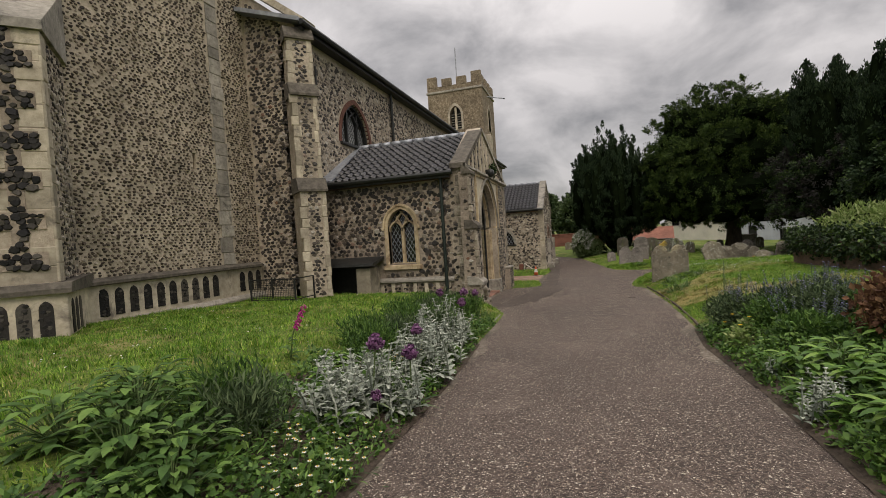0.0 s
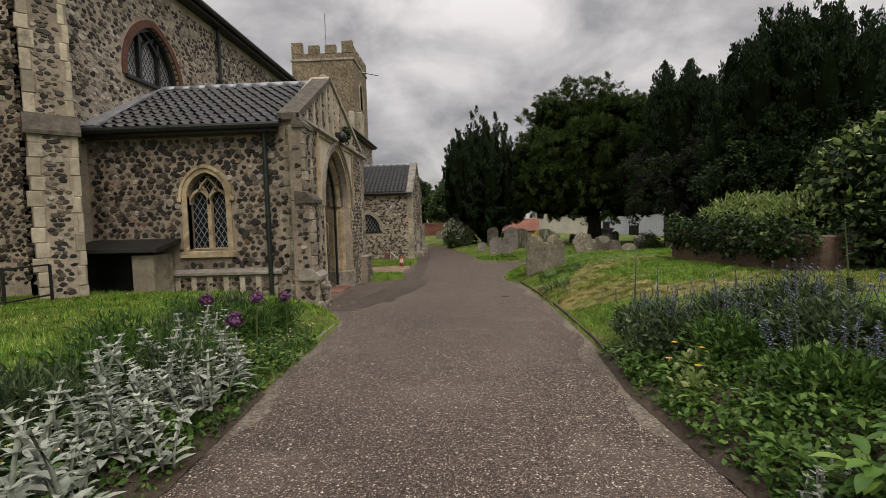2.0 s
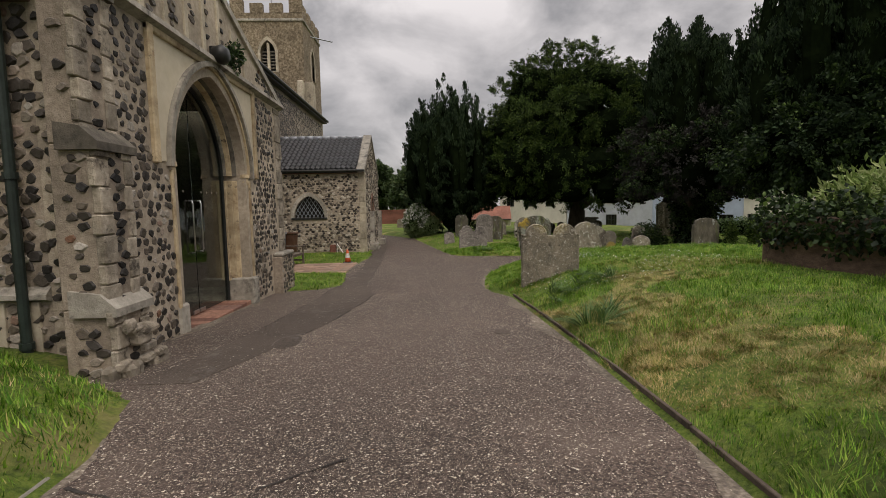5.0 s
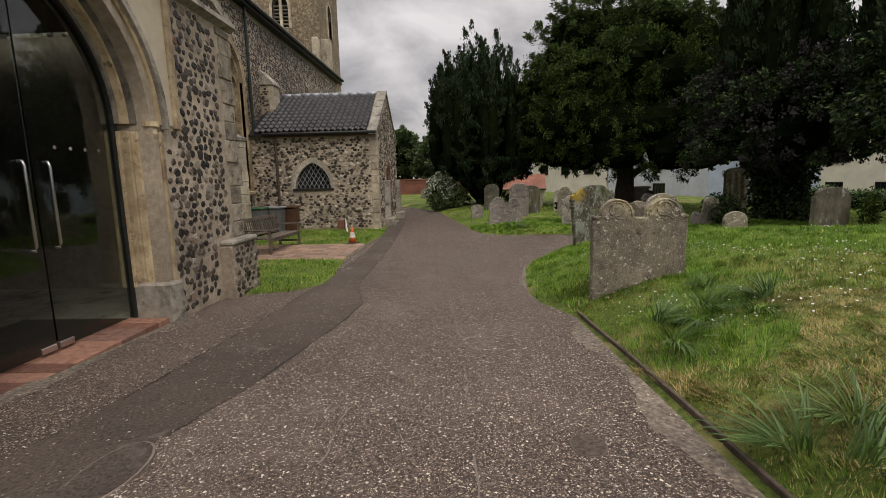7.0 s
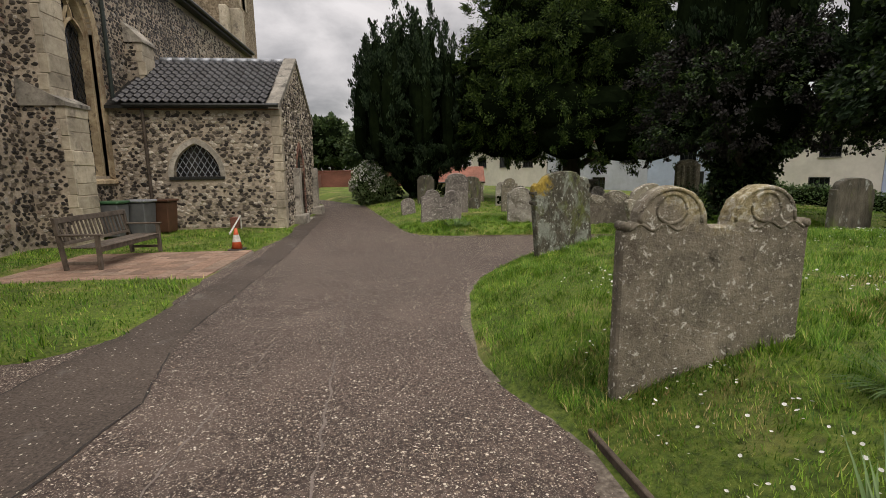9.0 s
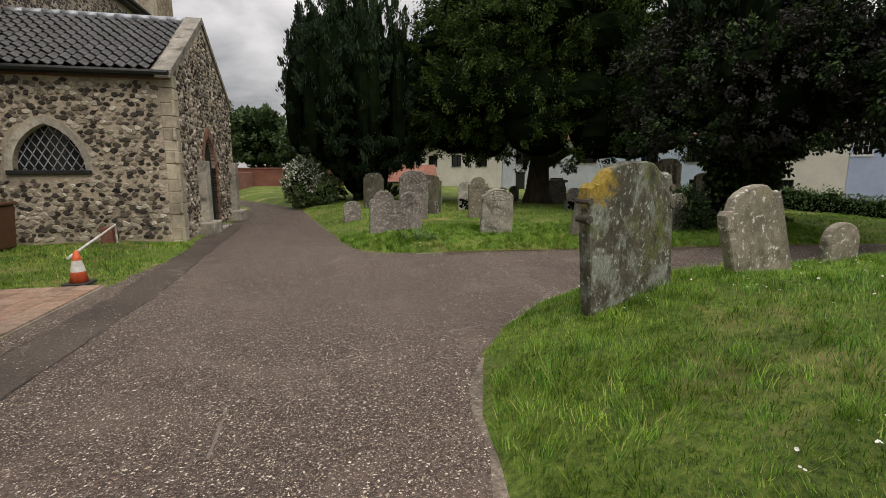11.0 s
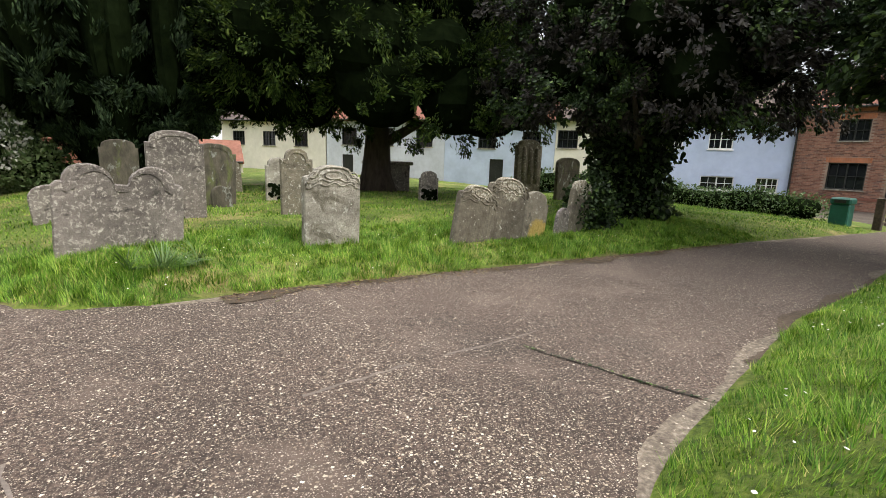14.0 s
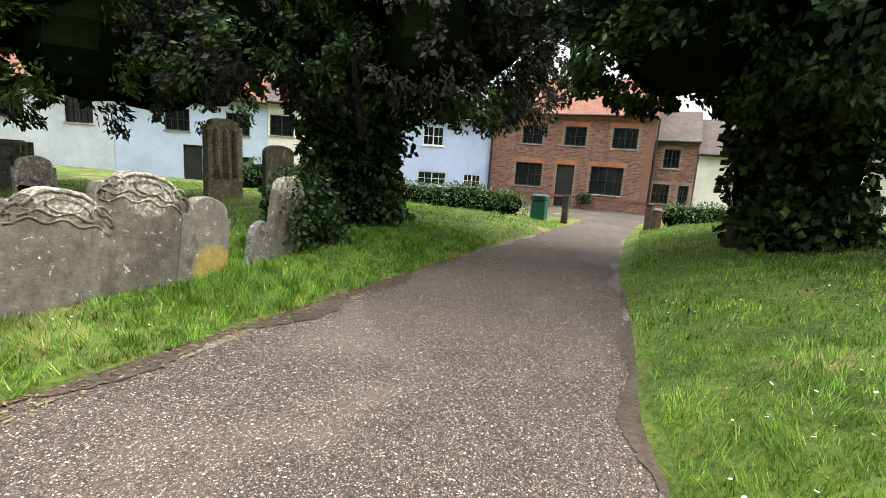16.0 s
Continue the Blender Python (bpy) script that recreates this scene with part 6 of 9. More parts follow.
M_stone_crown = patchy("headstone_with_white_lichen_head", [(0.3, (0.09, 0.078, 0.058)), (0.7, (0.2, 0.178, 0.138))], [(0.35, (0.12, 0.105, 0.08)), (0.5, (0.3, 0.27, 0.2)), (0.6, (0.55, 0.54, 0.48))], (0.0, -0.05, 0.98), 0.3, 0.45,
                       scale=11, rough=0.93, bump=0.6, bscale=30, blotch=0.4, bl_scale=1.6, spots=[((0.5, 0.49, 0.43), 17.0, 0.62, 0.65), ((0.09, 0.08, 0.065), 3.1, 0.56, 0.68)])
M_stone_twin = patchy("twin_headstone_with_lichen_head", [(0.3, (0.13, 0.112, 0.082)), (0.7, (0.28, 0.245, 0.185))], [(0.35, (0.15, 0.12, 0.06)), (0.5, (0.33, 0.28, 0.16)), (0.62, (0.52, 0.5, 0.42))], (0.0, -0.05, 1.25), 0.38, 0.5,
                      scale=11, rough=0.93, bump=0.7, bscale=26, blotch=0.4, bl_scale=1.4, spots=[((0.11, 0.10, 0.075), 2.6, 0.52, 0.68), ((0.52, 0.5, 0.44), 17.0, 0.6, 0.63), ((0.5, 0.48, 0.42), 46.0, 0.6, 0.64), ((0.05, 0.043, 0.03), 9.0, 0.62, 0.72)])
M_stone_pale = surface("pale_grey_headstone", [(0.3, (0.23, 0.21, 0.175)), (0.7, (0.43, 0.41, 0.355))], 11, 0.93, 0.7, 28, 0.45, 1.8,
                       [((0.13, 0.118, 0.09), 3.3, 0.53, 0.68), ((0.6, 0.59, 0.54), 9.0, 0.57, 0.66), ((0.09, 0.08, 0.065), 14.0, 0.62, 0.7)])
LBL = "weathered grey limestone headstone with lichen spots standing in grass"
h1 = headstone(2.52, 17.72, twin_top(1.16, 1.08), 0.10, 0, M_stone_twin, "broad double-headed pale limestone headstone spotted with lichen", 0, 0, 0, z=-0.36)
for sgn in (-1, 1):
    rim = [(sgn * 0.29 + 0.185 * math.cos(a_), -0.046, 0.885 + 0.175 * math.sin(a_)) for a_ in np.linspace(-0.1, math.pi + 0.1, 19)]
    part("moulded_edge", Shape().tube(rim, 0.013, 7), M_stone_twin, h1, smooth=True)
    rim = [(sgn * 0.29 + 0.09 * math.cos(a_), -0.046, 0.95 + 0.085 * math.sin(a_)) for a_ in np.linspace(0, 6.28, 19)]
    part("roundel", Shape().tube(rim, 0.013, 7, False), M_stone_twin, h1, smooth=True)
    rim = [(sgn * (0.36 + 0.12 * t_), -0.046, 0.845 - 0.02 * math.sin(t_ * 5)) for t_ in np.linspace(-1.3, 1.5, 15)]
    part("carved_ribbon", Shape().tube(rim, 0.011, 6), M_stone_twin, h1, smooth=True)
    part("shoulder_scroll", Shape().tube([(sgn * 0.555, -0.052, 0.85), (sgn * 0.555, 0.052, 0.85)], 0.028, 12), M_stone_twin, h1, smooth=True)
h2 = headstone(3.36, 22.38, ogee_top(1.0, 1.36), 0.13, 13, M_stone_orange, "dark mossy headstone with orange lichen on its carved shoulder", -6, 1, 0, z=-0.57)
for sgn in (-1, 1):
    part("scroll", Shape().tube([(sgn * 0.48, -0.08, 1.08), (sgn * 0.48, 0.08, 1.08)], 0.03, 10), M_stone_dark, h2)
    part("scroll", Shape().tube([(sgn * 0.49, -0.075, 0.93), (sgn * 0.49, 0.075, 0.93)], 0.035, 10), M_stone_dark, h2)
headstone(5.06, 22.62, ogee_top(0.8, 0.98), 0.12, 8, M_stone, "leaning brown headstone with curved head in the lawn", -17, -2, 0, z=-0.4)
STONES = (
    (2.2, 30.5, twin_top(1.34, 1.0), 0.14, 8, M_stone_blotch, "broad double headstone blotched with white lichen", 3, 0, 2),
    (3.0, 32.6, round_top(0.85, 1.45, 0.06), 0.12, 3, M_stone_blotch, "tall dark headstone with rounded head and white lichen", 0, 2, 3),
    (1.25, 33.6, round_top(0.55, 0.62), 0.12, 12, M_stone_blotch, LBL, -5, 0, 0),
    (3.85, 34.7, round_top(0.86, 1.3, 0.07), 0.12, 2, M_stone_dark, LBL, 2, 0, 3),
    (3.95, 34.3, round_top(0.4, 0.45), 0.1, 2, M_stone_dark, "small footstone beside a taller headstone", -6, 0, 0),
    (4.70, 29.98, ogee_top(0.84, 1.12), 0.13, 4, M_stone_pale, "upright pale grey headstone with a shaped shouldered head", 0, 2, 4),
    (5.0, 32.6, round_top(0.6, 1.25, 0.08), 0.12, 0, M_stone, LBL, 0, 0, 2),
    (5.48, 35.58, round_top(0.7, 1.05, 0.05), 0.11, 3, M_stone_pale, "pale headstone with dark moss at its foot", 0, 0, 2),
    (6.95, 29.62, ogee_top(0.8, 0.92), 0.14, 2, M_stone_crown, "leaning carved headstone with a scrolled head", 13, -5, 4),
    (7.64, 29.66, ogee_top(0.9, 1.06), 0.14, 2, M_stone_crown, "tall leaning carved headstone in a row of three", 12, -4, 4),
    (8.34, 29.66, round_top(0.6, 0.84, 0.05), 0.12, 2, M_stone_low, "small leaning headstone stained with orange lichen", 10, -3, 0),
    (9.2, 29.75, round_top(0.34, 0.52), 0.1, 5, M_stone_blotch, "small leaning grey footstone in long grass", 8, 0, 0),
    (9.72, 29.85, round_top(0.6, 1.05), 0.12, 6, M_stone_crown, "grey headstone overgrown with ivy", 10, 0, 2),
    (14.4, 36.2, round_top(1.15, 2.1, 0.1), 0.2, 0, M_stone, "tall grey headstone with fluted face beneath the trees", 0, 0, 0),
    (15.6, 35.4, round_top(1.05, 1.55), 0.16, -4, M_stone_dark, LBL, 0, 0, 2),
    (9.65, 35.3, round_top(0.62, 0.86, 0.05), 0.12, 0, M_stone_blotch, "pale headstone with a dark moss patch", 0, 0, 0),
    (8.6, 40.5, round_top(0.5, 0.7), 0.1, 0, M_stone_dark, LBL, 0, 0, 0),
    (9.4, 41.0, round_top(0.5, 0.75), 0.1, 0, M_stone_dark, LBL, 0, 0, 0),
    (11.0, 41.2, round_top(0.55, 0.9), 0.1, 0, M_stone_dark, LBL, 3, 0, 0),
    (12.2, 41.5, round_top(0.55, 0.85), 0.1, 0, M_stone_dark, LBL, 0, 0, 0),
    (2.2, 37.5, round_top(0.8, 1.35, 0.05), 0.12, 0, M_stone_dark, LBL, 0, 0, 0),
    (4.8, 38.2, round_top(0.6, 0.9), 0.1, 0, M_stone, LBL, -3, 0, 0),
    (6.6, 37.0, round_top(0.6, 0.8), 0.1, 0, M_stone_dark, LBL, 2, 0, 0),
    (6.95, 23.3, round_top(0.6, 0.5), 0.1, 6, M_stone, LBL, 0, 0, 0),
    (8.7, 22.7, round_top(0.85, 0.95, 0.05), 0.14, 5, M_stone_dark, "grey headstone with mossy rounded head", 0, 0, 0),
    (-1.6, 50.0, round_top(0.6, 0.8), 0.1, 0, M_stone, LBL, 0, 0, 0),
    (-0.8, 51.0, round_top(0.6, 0.9), 0.1, 0, M_stone, LBL, 0, 0, 0),
    (-2.4, 52.0, round_top(0.6, 0.8), 0.1, 0, M_stone, LBL, 0, 0, 0),
)
for x, y, o, th, turn, m_, lab, lean, tip, carve in STONES:
    hs = headstone(x, y, o, th, turn, m_, lab, lean, tip, carve, moss=("moss patch" in lab or "dark moss" in lab))
    if "fluted" in lab:
        for q_ in (-0.3, 0.0, 0.3):
            part("flute", Shape().tube([(q_, -th / 2 + 0.02, 0.55), (q_, -th / 2 + 0.02, 1.75), (q_, -th / 2 + 0.05, 1.86)], [0.1, 0.1, 0.05], 10), m_, hs, smooth=True)
tomb = thing("chest_tomb", "plain grey stone chest tomb beneath the yew", "tomb", at=(10.6, 39.8, gz(10.6, 39.8)))
part("body", Shape().box(-0.75, 0.75, -0.4, 0.4, -0.2, 0.95, 0.02), M_stone_blotch, tomb)
part("slab", Shape().box(-0.85, 0.85, -0.5, 0.5, 0.952, 1.08, 0.03), M_stone_blotch, tomb)


# ---------------- trees ----------------
def leaf_cloud(name, lobes, n, size, material, parent, seed, up=0.0, droop=0.0, shell=(0.78, 1.1), aspect=0.5, rag=0.18, cut=None, clump=0.0, per=60, reach=1.6):
    """Thousands of small leaf sprays over a set of overlapping lobes (cx, cy, cz, rx, ry, rz). With clump, the leaves gather in
    sprays of about that radius, `per` leaves each, drawn out along the way they grow, with dark gaps between them."""
    r = np.random.default_rng(seed)
    L = np.array(lobes, float)
    area = (L[:, 3] * L[:, 4] + L[:, 4] * L[:, 5] + L[:, 3] * L[:, 5])
    m = max(8, n // per) if clump else n
    which = r.choice(len(L), m, p=area / area.sum())
    d = r.normal(size=(m, 3))
    if clump:
        d[:, 2] += 0.25
    d /= np.linalg.norm(d, axis=1)[:, None]
    lump = 1 + rag * np.sin(d[:, 0] * 7 + which * 1.7) * np.sin(d[:, 1] * 6 + which) * np.sin(d[:, 2] * 8 + which * 0.6)
    k = r.uniform(shell[0], shell[1], m) * lump
    P = L[which, :3] + d * L[which, 3:] * k[:, None]
    keep = np.ones(m, bool)
    for i in range(len(L)):
        q = (((P - L[i, :3]) / L[i, 3:]) ** 2).sum(1)
        keep &= ~((q < 0.5) & (which != i))
    if cut is not None:
        keep &= cut(P)
    P, d = P[keep], d[keep]
    if clump:
        m = len(P)
        ax = d + r.normal(size=(m, 3)) * 0.35
        ax[:, 2] += up - droop
        ax /= np.linalg.norm(ax, axis=1)[:, None]
        own = r.integers(0, m, max(n, 1))
        sz = (clump * r.uniform(0.6, 1.35, m))[own][:, None]
        along = r.random((len(own), 1))
        off = r.normal(size=(len(own), 3)) * (1.05 - 0.75 * along)
        P = P[own] + ax[own] * sz * reach * (along - 0.35) + off * sz * 0.5
        d = ax[own]
        if cut is not None:
            ok = cut(P)
            P, d = P[ok], d[ok]
    n = len(P)
    t = r.normal(size=(n, 3)) * (0.45 if clump else 0.7) + d * (0.9 if clump else 0.5)
    t[:, 2] += up - droop
    t /= np.linalg.norm(t, axis=1)[:, None]
    b = np.cross(t, r.normal(size=(n, 3))); b /= np.linalg.norm(b, axis=1)[:, None]
    s = size * r.uniform(0.6, 1.4, (n, 1))
    nrm = np.cross(t, b)
    V = np.stack([P, P + t * s * 0.55 + b * s * aspect * 0.5 + nrm * s * 0.08, P + t * s, P + t * s * 0.45 - b * s * aspect * 0.5 + nrm * s * 0.08], 1).reshape(-1, 3)
    return part(name, raw_mesh(name, V, np.arange(n * 4).reshape(n, 4), material), None, parent)


# Solid dark lobes under the leaves, standing in for shade inside the foliage.
def core_mesh(name, lobes, k, parent, material):
    s = Shape()
    for cx, cy, cz, rx, ry, rz in lobes:
        o = len(s.v)
        nu, nv = 10, 7
        for j in range(nv + 1):
            ph = math.pi * j / nv
            for i in range(nu):
                th = 2 * math.pi * i / nu
                w_ = k * (1 + 0.12 * math.sin(3 * th + j + cx) * math.sin(ph))
                s.v.append((cx + rx * w_ * math.sin(ph) * math.cos(th), cy + ry * w_ * math.sin(ph) * math.sin(th), cz + rz * w_ * math.cos(ph)))
        for j in range(nv):
            for i in range(nu):
                s.f.append((o + j * nu + i, o + (j + 1) * nu + i, o + (j + 1) * nu + (i + 1) % nu, o + j * nu + (i + 1) % nu))
    return part(name, s, material, parent)


def trunk(parent, x, y, z0, h, r0, seed, limbs, spread, lift=0.5):
    r = random.Random(seed)
    pts = [(x + r.uniform(-0.03, 0.03) * i, y + r.uniform(-0.03, 0.03) * i, z0 - 0.2 + (h + 0.2) * i / 6) for i in range(7)]
    t = part("trunk", Shape().tube(pts, [r0 * (1.35 if i == 0 else 1 - 0.11 * i) for i in range(7)], 12), M_bark, parent, smooth=True)
    for k in range(limbs):
        a = 2 * math.pi * k / limbs + r.uniform(-0.4, 0.4)
        zb = h * r.uniform(0.3, 0.8)
        L = spread * r.uniform(0.6, 1.0)
        q = [(x + math.cos(a) * L * i / 5, y + math.sin(a) * L * i / 5, z0 + zb + lift * L * (i / 5) ** 0.8 + r.uniform(-0.1, 0.1)) for i in range(6)]
        part("limb", Shape().tube(q, [r0 * 0.38 * (1 - 0.17 * i) for i in range(6)], 7), M_bark, t)


# columnar Irish yew or cypress
tr = random.Random(21)
T1 = thing("columnar_cypress", "dense dark columnar cypress with upright plumes", "tree")
t1z = gz(1.9, 42) - 0.3
trunk(T1, 1.9, 42, t1z, 4, 0.4, 1, 5, 1.5, 1.2)
lob1 = [(1.9, 42, t1z + 4.6, 3.1, 3.1, 3.4), (2.1, 42, t1z + 1.9, 1.7, 1.7, 2.2)]
for k in range(52):
    a, rr_ = tr.uniform(0, 6.28), 3.4 * math.sqrt(tr.random())
    hh = tr.uniform(2.2, 3.2) + (3.4 - rr_) * 0.6
    lob1.append((1.9 + rr_ * math.cos(a), 42 + rr_ * math.sin(a), t1z + 5.2 + (2.7 - rr_) * 0.25 + tr.uniform(-0.9, 0.5), 0.5, 0.5, hh))
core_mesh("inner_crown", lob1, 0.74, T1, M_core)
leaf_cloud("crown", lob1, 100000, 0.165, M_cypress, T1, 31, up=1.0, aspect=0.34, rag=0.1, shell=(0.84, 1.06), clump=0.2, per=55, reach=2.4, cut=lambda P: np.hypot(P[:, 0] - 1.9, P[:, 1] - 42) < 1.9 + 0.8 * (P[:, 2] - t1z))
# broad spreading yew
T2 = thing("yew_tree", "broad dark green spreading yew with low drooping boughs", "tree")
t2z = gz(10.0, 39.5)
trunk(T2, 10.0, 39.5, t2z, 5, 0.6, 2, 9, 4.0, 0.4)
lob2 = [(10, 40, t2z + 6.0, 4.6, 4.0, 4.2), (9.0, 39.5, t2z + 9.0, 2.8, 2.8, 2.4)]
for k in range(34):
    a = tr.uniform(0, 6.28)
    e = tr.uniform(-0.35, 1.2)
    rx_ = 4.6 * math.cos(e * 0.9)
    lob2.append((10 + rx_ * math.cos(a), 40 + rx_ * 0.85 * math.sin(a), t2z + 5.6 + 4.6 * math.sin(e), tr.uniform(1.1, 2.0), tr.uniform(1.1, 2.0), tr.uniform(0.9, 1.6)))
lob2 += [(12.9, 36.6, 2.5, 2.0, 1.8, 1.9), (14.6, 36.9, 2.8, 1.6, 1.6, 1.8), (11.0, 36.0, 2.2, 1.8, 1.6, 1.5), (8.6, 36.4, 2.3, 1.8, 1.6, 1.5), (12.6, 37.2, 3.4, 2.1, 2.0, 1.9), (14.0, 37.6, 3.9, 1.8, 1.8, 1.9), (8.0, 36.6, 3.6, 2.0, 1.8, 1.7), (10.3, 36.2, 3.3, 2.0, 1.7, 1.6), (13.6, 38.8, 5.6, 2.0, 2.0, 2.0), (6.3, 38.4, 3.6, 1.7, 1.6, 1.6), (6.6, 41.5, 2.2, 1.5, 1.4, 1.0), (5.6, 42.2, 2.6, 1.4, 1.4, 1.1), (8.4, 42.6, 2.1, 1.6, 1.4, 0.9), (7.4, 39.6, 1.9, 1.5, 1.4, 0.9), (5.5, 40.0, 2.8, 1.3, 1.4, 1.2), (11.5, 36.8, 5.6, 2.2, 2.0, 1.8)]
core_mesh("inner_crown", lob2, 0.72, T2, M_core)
for k in range(75):
    a, e = tr.uniform(0, 6.28), tr.uniform(-0.2, 1.45)
    q, w_ = tr.uniform(5.2, 6.2) * math.cos(e * 0.92), tr.uniform(0.4, 0.85)
    lob2.append((10 + q * math.cos(a), 40 + q * 0.88 * math.sin(a), t2z + 5.5 + 5.7 * math.sin(e) * tr.uniform(0.93, 1.06), w_, w_, w_ * tr.uniform(0.9, 1.6)))
leaf_cloud("crown", lob2, 165000, 0.15, M_yew_light, T2, 32, droop=0.05, shell=(0.76, 1.1), aspect=0.36, rag=0.15, clump=0.3, per=75, reach=2.0, cut=lambda P: P[:, 2] > t2z + 1.2 + 0.3 * np.sin(P[:, 0] * 1.9) * np.sin(P[:, 1] * 2.3))


def ivy_tree(x, y, seed, h, rad, low, mats, n, label, extra=(), beside=(0.4, 0.4)):
    """A big tree with an ivy-clad trunk; its crown begins at `low` above the ground."""
    r = random.Random(seed)
    z = gz(x, y)
    T = thing("ivy_clad_tree", label, "tree")
    trunk(T, x, y, z, h * 0.9, 0.42, seed, 8, rad * 0.7, 0.95)
    iv = [(x, y, z + 0.3, 0.8, 0.8, 0.6), (x, y, z + 1.3, 0.68, 0.68, 1.2), (x + 0.1, y, z + 2.9, 1.1, 1.1, 1.4), (x + beside[0], y + beside[1], z + 0.9, 0.55, 0.55, 1.3), (x + beside[0], y + beside[1], z + 2.2, 0.7, 0.7, 1.2)]
    core_mesh("ivy_shade_core", iv, 0.82, T, M_core)
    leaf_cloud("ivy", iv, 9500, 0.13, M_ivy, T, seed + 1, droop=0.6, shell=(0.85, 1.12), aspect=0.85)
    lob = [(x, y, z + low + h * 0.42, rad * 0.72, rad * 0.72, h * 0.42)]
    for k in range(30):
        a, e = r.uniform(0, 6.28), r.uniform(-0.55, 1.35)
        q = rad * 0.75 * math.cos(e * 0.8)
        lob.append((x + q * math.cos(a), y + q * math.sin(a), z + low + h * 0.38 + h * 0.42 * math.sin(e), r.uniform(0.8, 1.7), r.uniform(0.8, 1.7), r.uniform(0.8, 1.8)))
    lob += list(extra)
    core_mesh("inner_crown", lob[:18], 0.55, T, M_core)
    fn = lambda P: P[:, 2] > z + low - 0.25 + 0.35 * np.sin(P[:, 0] * 2.1) * np.sin(P[:, 1] * 1.7)
    for i, (m_, share, sz) in enumerate(mats):
        leaf_cloud("crown", lob, int(n * share), sz, m_, T, seed + 5 + i, droop=0.2, shell=(0.6, 1.15), aspect=0.6, cut=fn, clump=0.24, per=34, reach=1.5)
    return T


ivy_tree(13.4, 31.0, 41, 3.9, 3.1, 2.3, ((M_ivy, 0.5, 0.105), (M_plum, 0.5, 0.115)), 100000, "tall dark tree with ivy-clad trunk beside the path",
         extra=((16.0, 29.8, 2.7, 1.9, 1.4, 1.4), (17.6, 29.6, 2.9, 1.7, 1.3, 1.5), (19.2, 29.4, 3.1, 1.5, 1.3, 1.5), (20.6, 29.0, 3.9, 1.3, 1.2, 1.6), (12.2, 34.4, 2.4, 1.5, 1.4, 1.3), (16.0, 33.8, 2.6, 1.5, 1.4, 1.4), (18.0, 29.0, 4.4, 1.9, 1.6, 1.9), (15.0, 27.8, 4.6, 1.8, 1.5, 1.3), (17.0, 28.6, 5.4, 2.0, 1.6, 1.6), (11.6, 33.0, 3.6, 1.6, 1.6, 1.5), (15.6, 32.6, 3.9, 1.7, 1.6, 1.6)), beside=(-0.5, 0.5))
ivy_tree(13.7, 23.3, 42, 3.2, 3.1, 2.1, ((M_ivy, 0.6, 0.12), (M_cypress, 0.4, 0.14)), 85000, "huge dark yew with ivy over its trunk on the lawn",
         extra=((11.9, 24.4, 2.8, 1.2, 1.1, 1.2), (12.2, 22.4, 2.6, 1.3, 1.3, 1.3), (14.4, 25.2, 3.4, 1.4, 1.2, 1.2), (16.4, 24.6, 3.8, 1.7, 1.5, 1.4)), beside=(0.45, 0.55))
# tall columnar yews that make the upper skyline


def plumed_yew(cx, cy, rad, top, rim, low, n, seed, leaves):
    """A fastigiate yew: many upright tapering plumes side by side."""
    r = random.Random(seed)
    T = thing("columnar_yew", "tall black-green columnar yew with upright tips", "tree")
    z = gz(cx, cy)
    trunk(T, cx, cy, z, 4, 0.35, seed, 3, 1.0, 1.4)
    lb = [(cx, cy, z + top * 0.52, rad * 0.72, rad * 0.72, top * 0.3)]
    for k in range(n):
        a, q = r.uniform(0, 6.28), rad * math.sqrt(r.uniform(0.02, 1))
        hi = top + (rim - top) * (q / rad) ** 2 + r.uniform(-0.8, 0.3)
        lo = low + r.uniform(0, 2.4)
        if k % 3 == 0:
            q = rad * r.uniform(0.85, 1.08)
            hi = r.uniform(low + 3.2, rim)
            lo = hi - r.uniform(2.6, 4.0)
        w_ = r.uniform(0.34, 0.56)
        lb.append((cx + q * math.cos(a), cy + q * math.sin(a), z + (hi + lo) / 2, w_, w_, (hi - lo) / 2))
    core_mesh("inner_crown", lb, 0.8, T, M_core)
    leaf_cloud("crown", lb, leaves, 0.15, M_cypress, T, seed, up=1.0, aspect=0.36, rag=0.08, shell=(0.84, 1.08), clump=0.2, per=50, reach=2.4, cut=lambda P: P[:, 2] > z + low)


plumed_yew(12.9, 31.5, 1.75, 10.7, 9.5, 2.6, 40, 51, 46000)
plumed_yew(14.2, 23.9, 3.0, 10.2, 8.2, 2.7, 80, 52, 90000)
plumed_yew(17.4, 22.0, 0.9, 6.6, 5.8, 1.2, 14, 53, 22000)
# white-flowering bush and far trees
bush = thing("flowering_bush", "rounded green bush with white blossom beside the path", "bush")
bz = gz(-0.3, 41.5)
lbb = [(-0.6, 41.3, bz + 0.95, 0.9, 0.9, 1.0), (0.1, 41.3, bz + 0.7, 0.75, 0.8, 0.75), (-0.55, 41.8, bz + 1.4, 0.75, 0.75, 0.75)]
core_mesh("inner_crown", lbb, 0.8, bush, M_core)
M_bushleaf = by_island("grey_green_leaves", [(0, (0.06, 0.11, 0.035)), (0.6, (0.13, 0.19, 0.07)), (1, (0.22, 0.27, 0.14))], 0.6, 0.3, 2, 0, trans=0.2)
M_white = by_island("white_petals", [(0, (0.6, 0.6, 0.55)), (1, (0.8, 0.8, 0.76))], 0.7, 0.3, 2, 0, trans=0.2)
leaf_cloud("leaves", lbb, 9000, 0.13, M_bushleaf, bush, 61, up=0.3, shell=(0.8, 1.15), aspect=0.6)
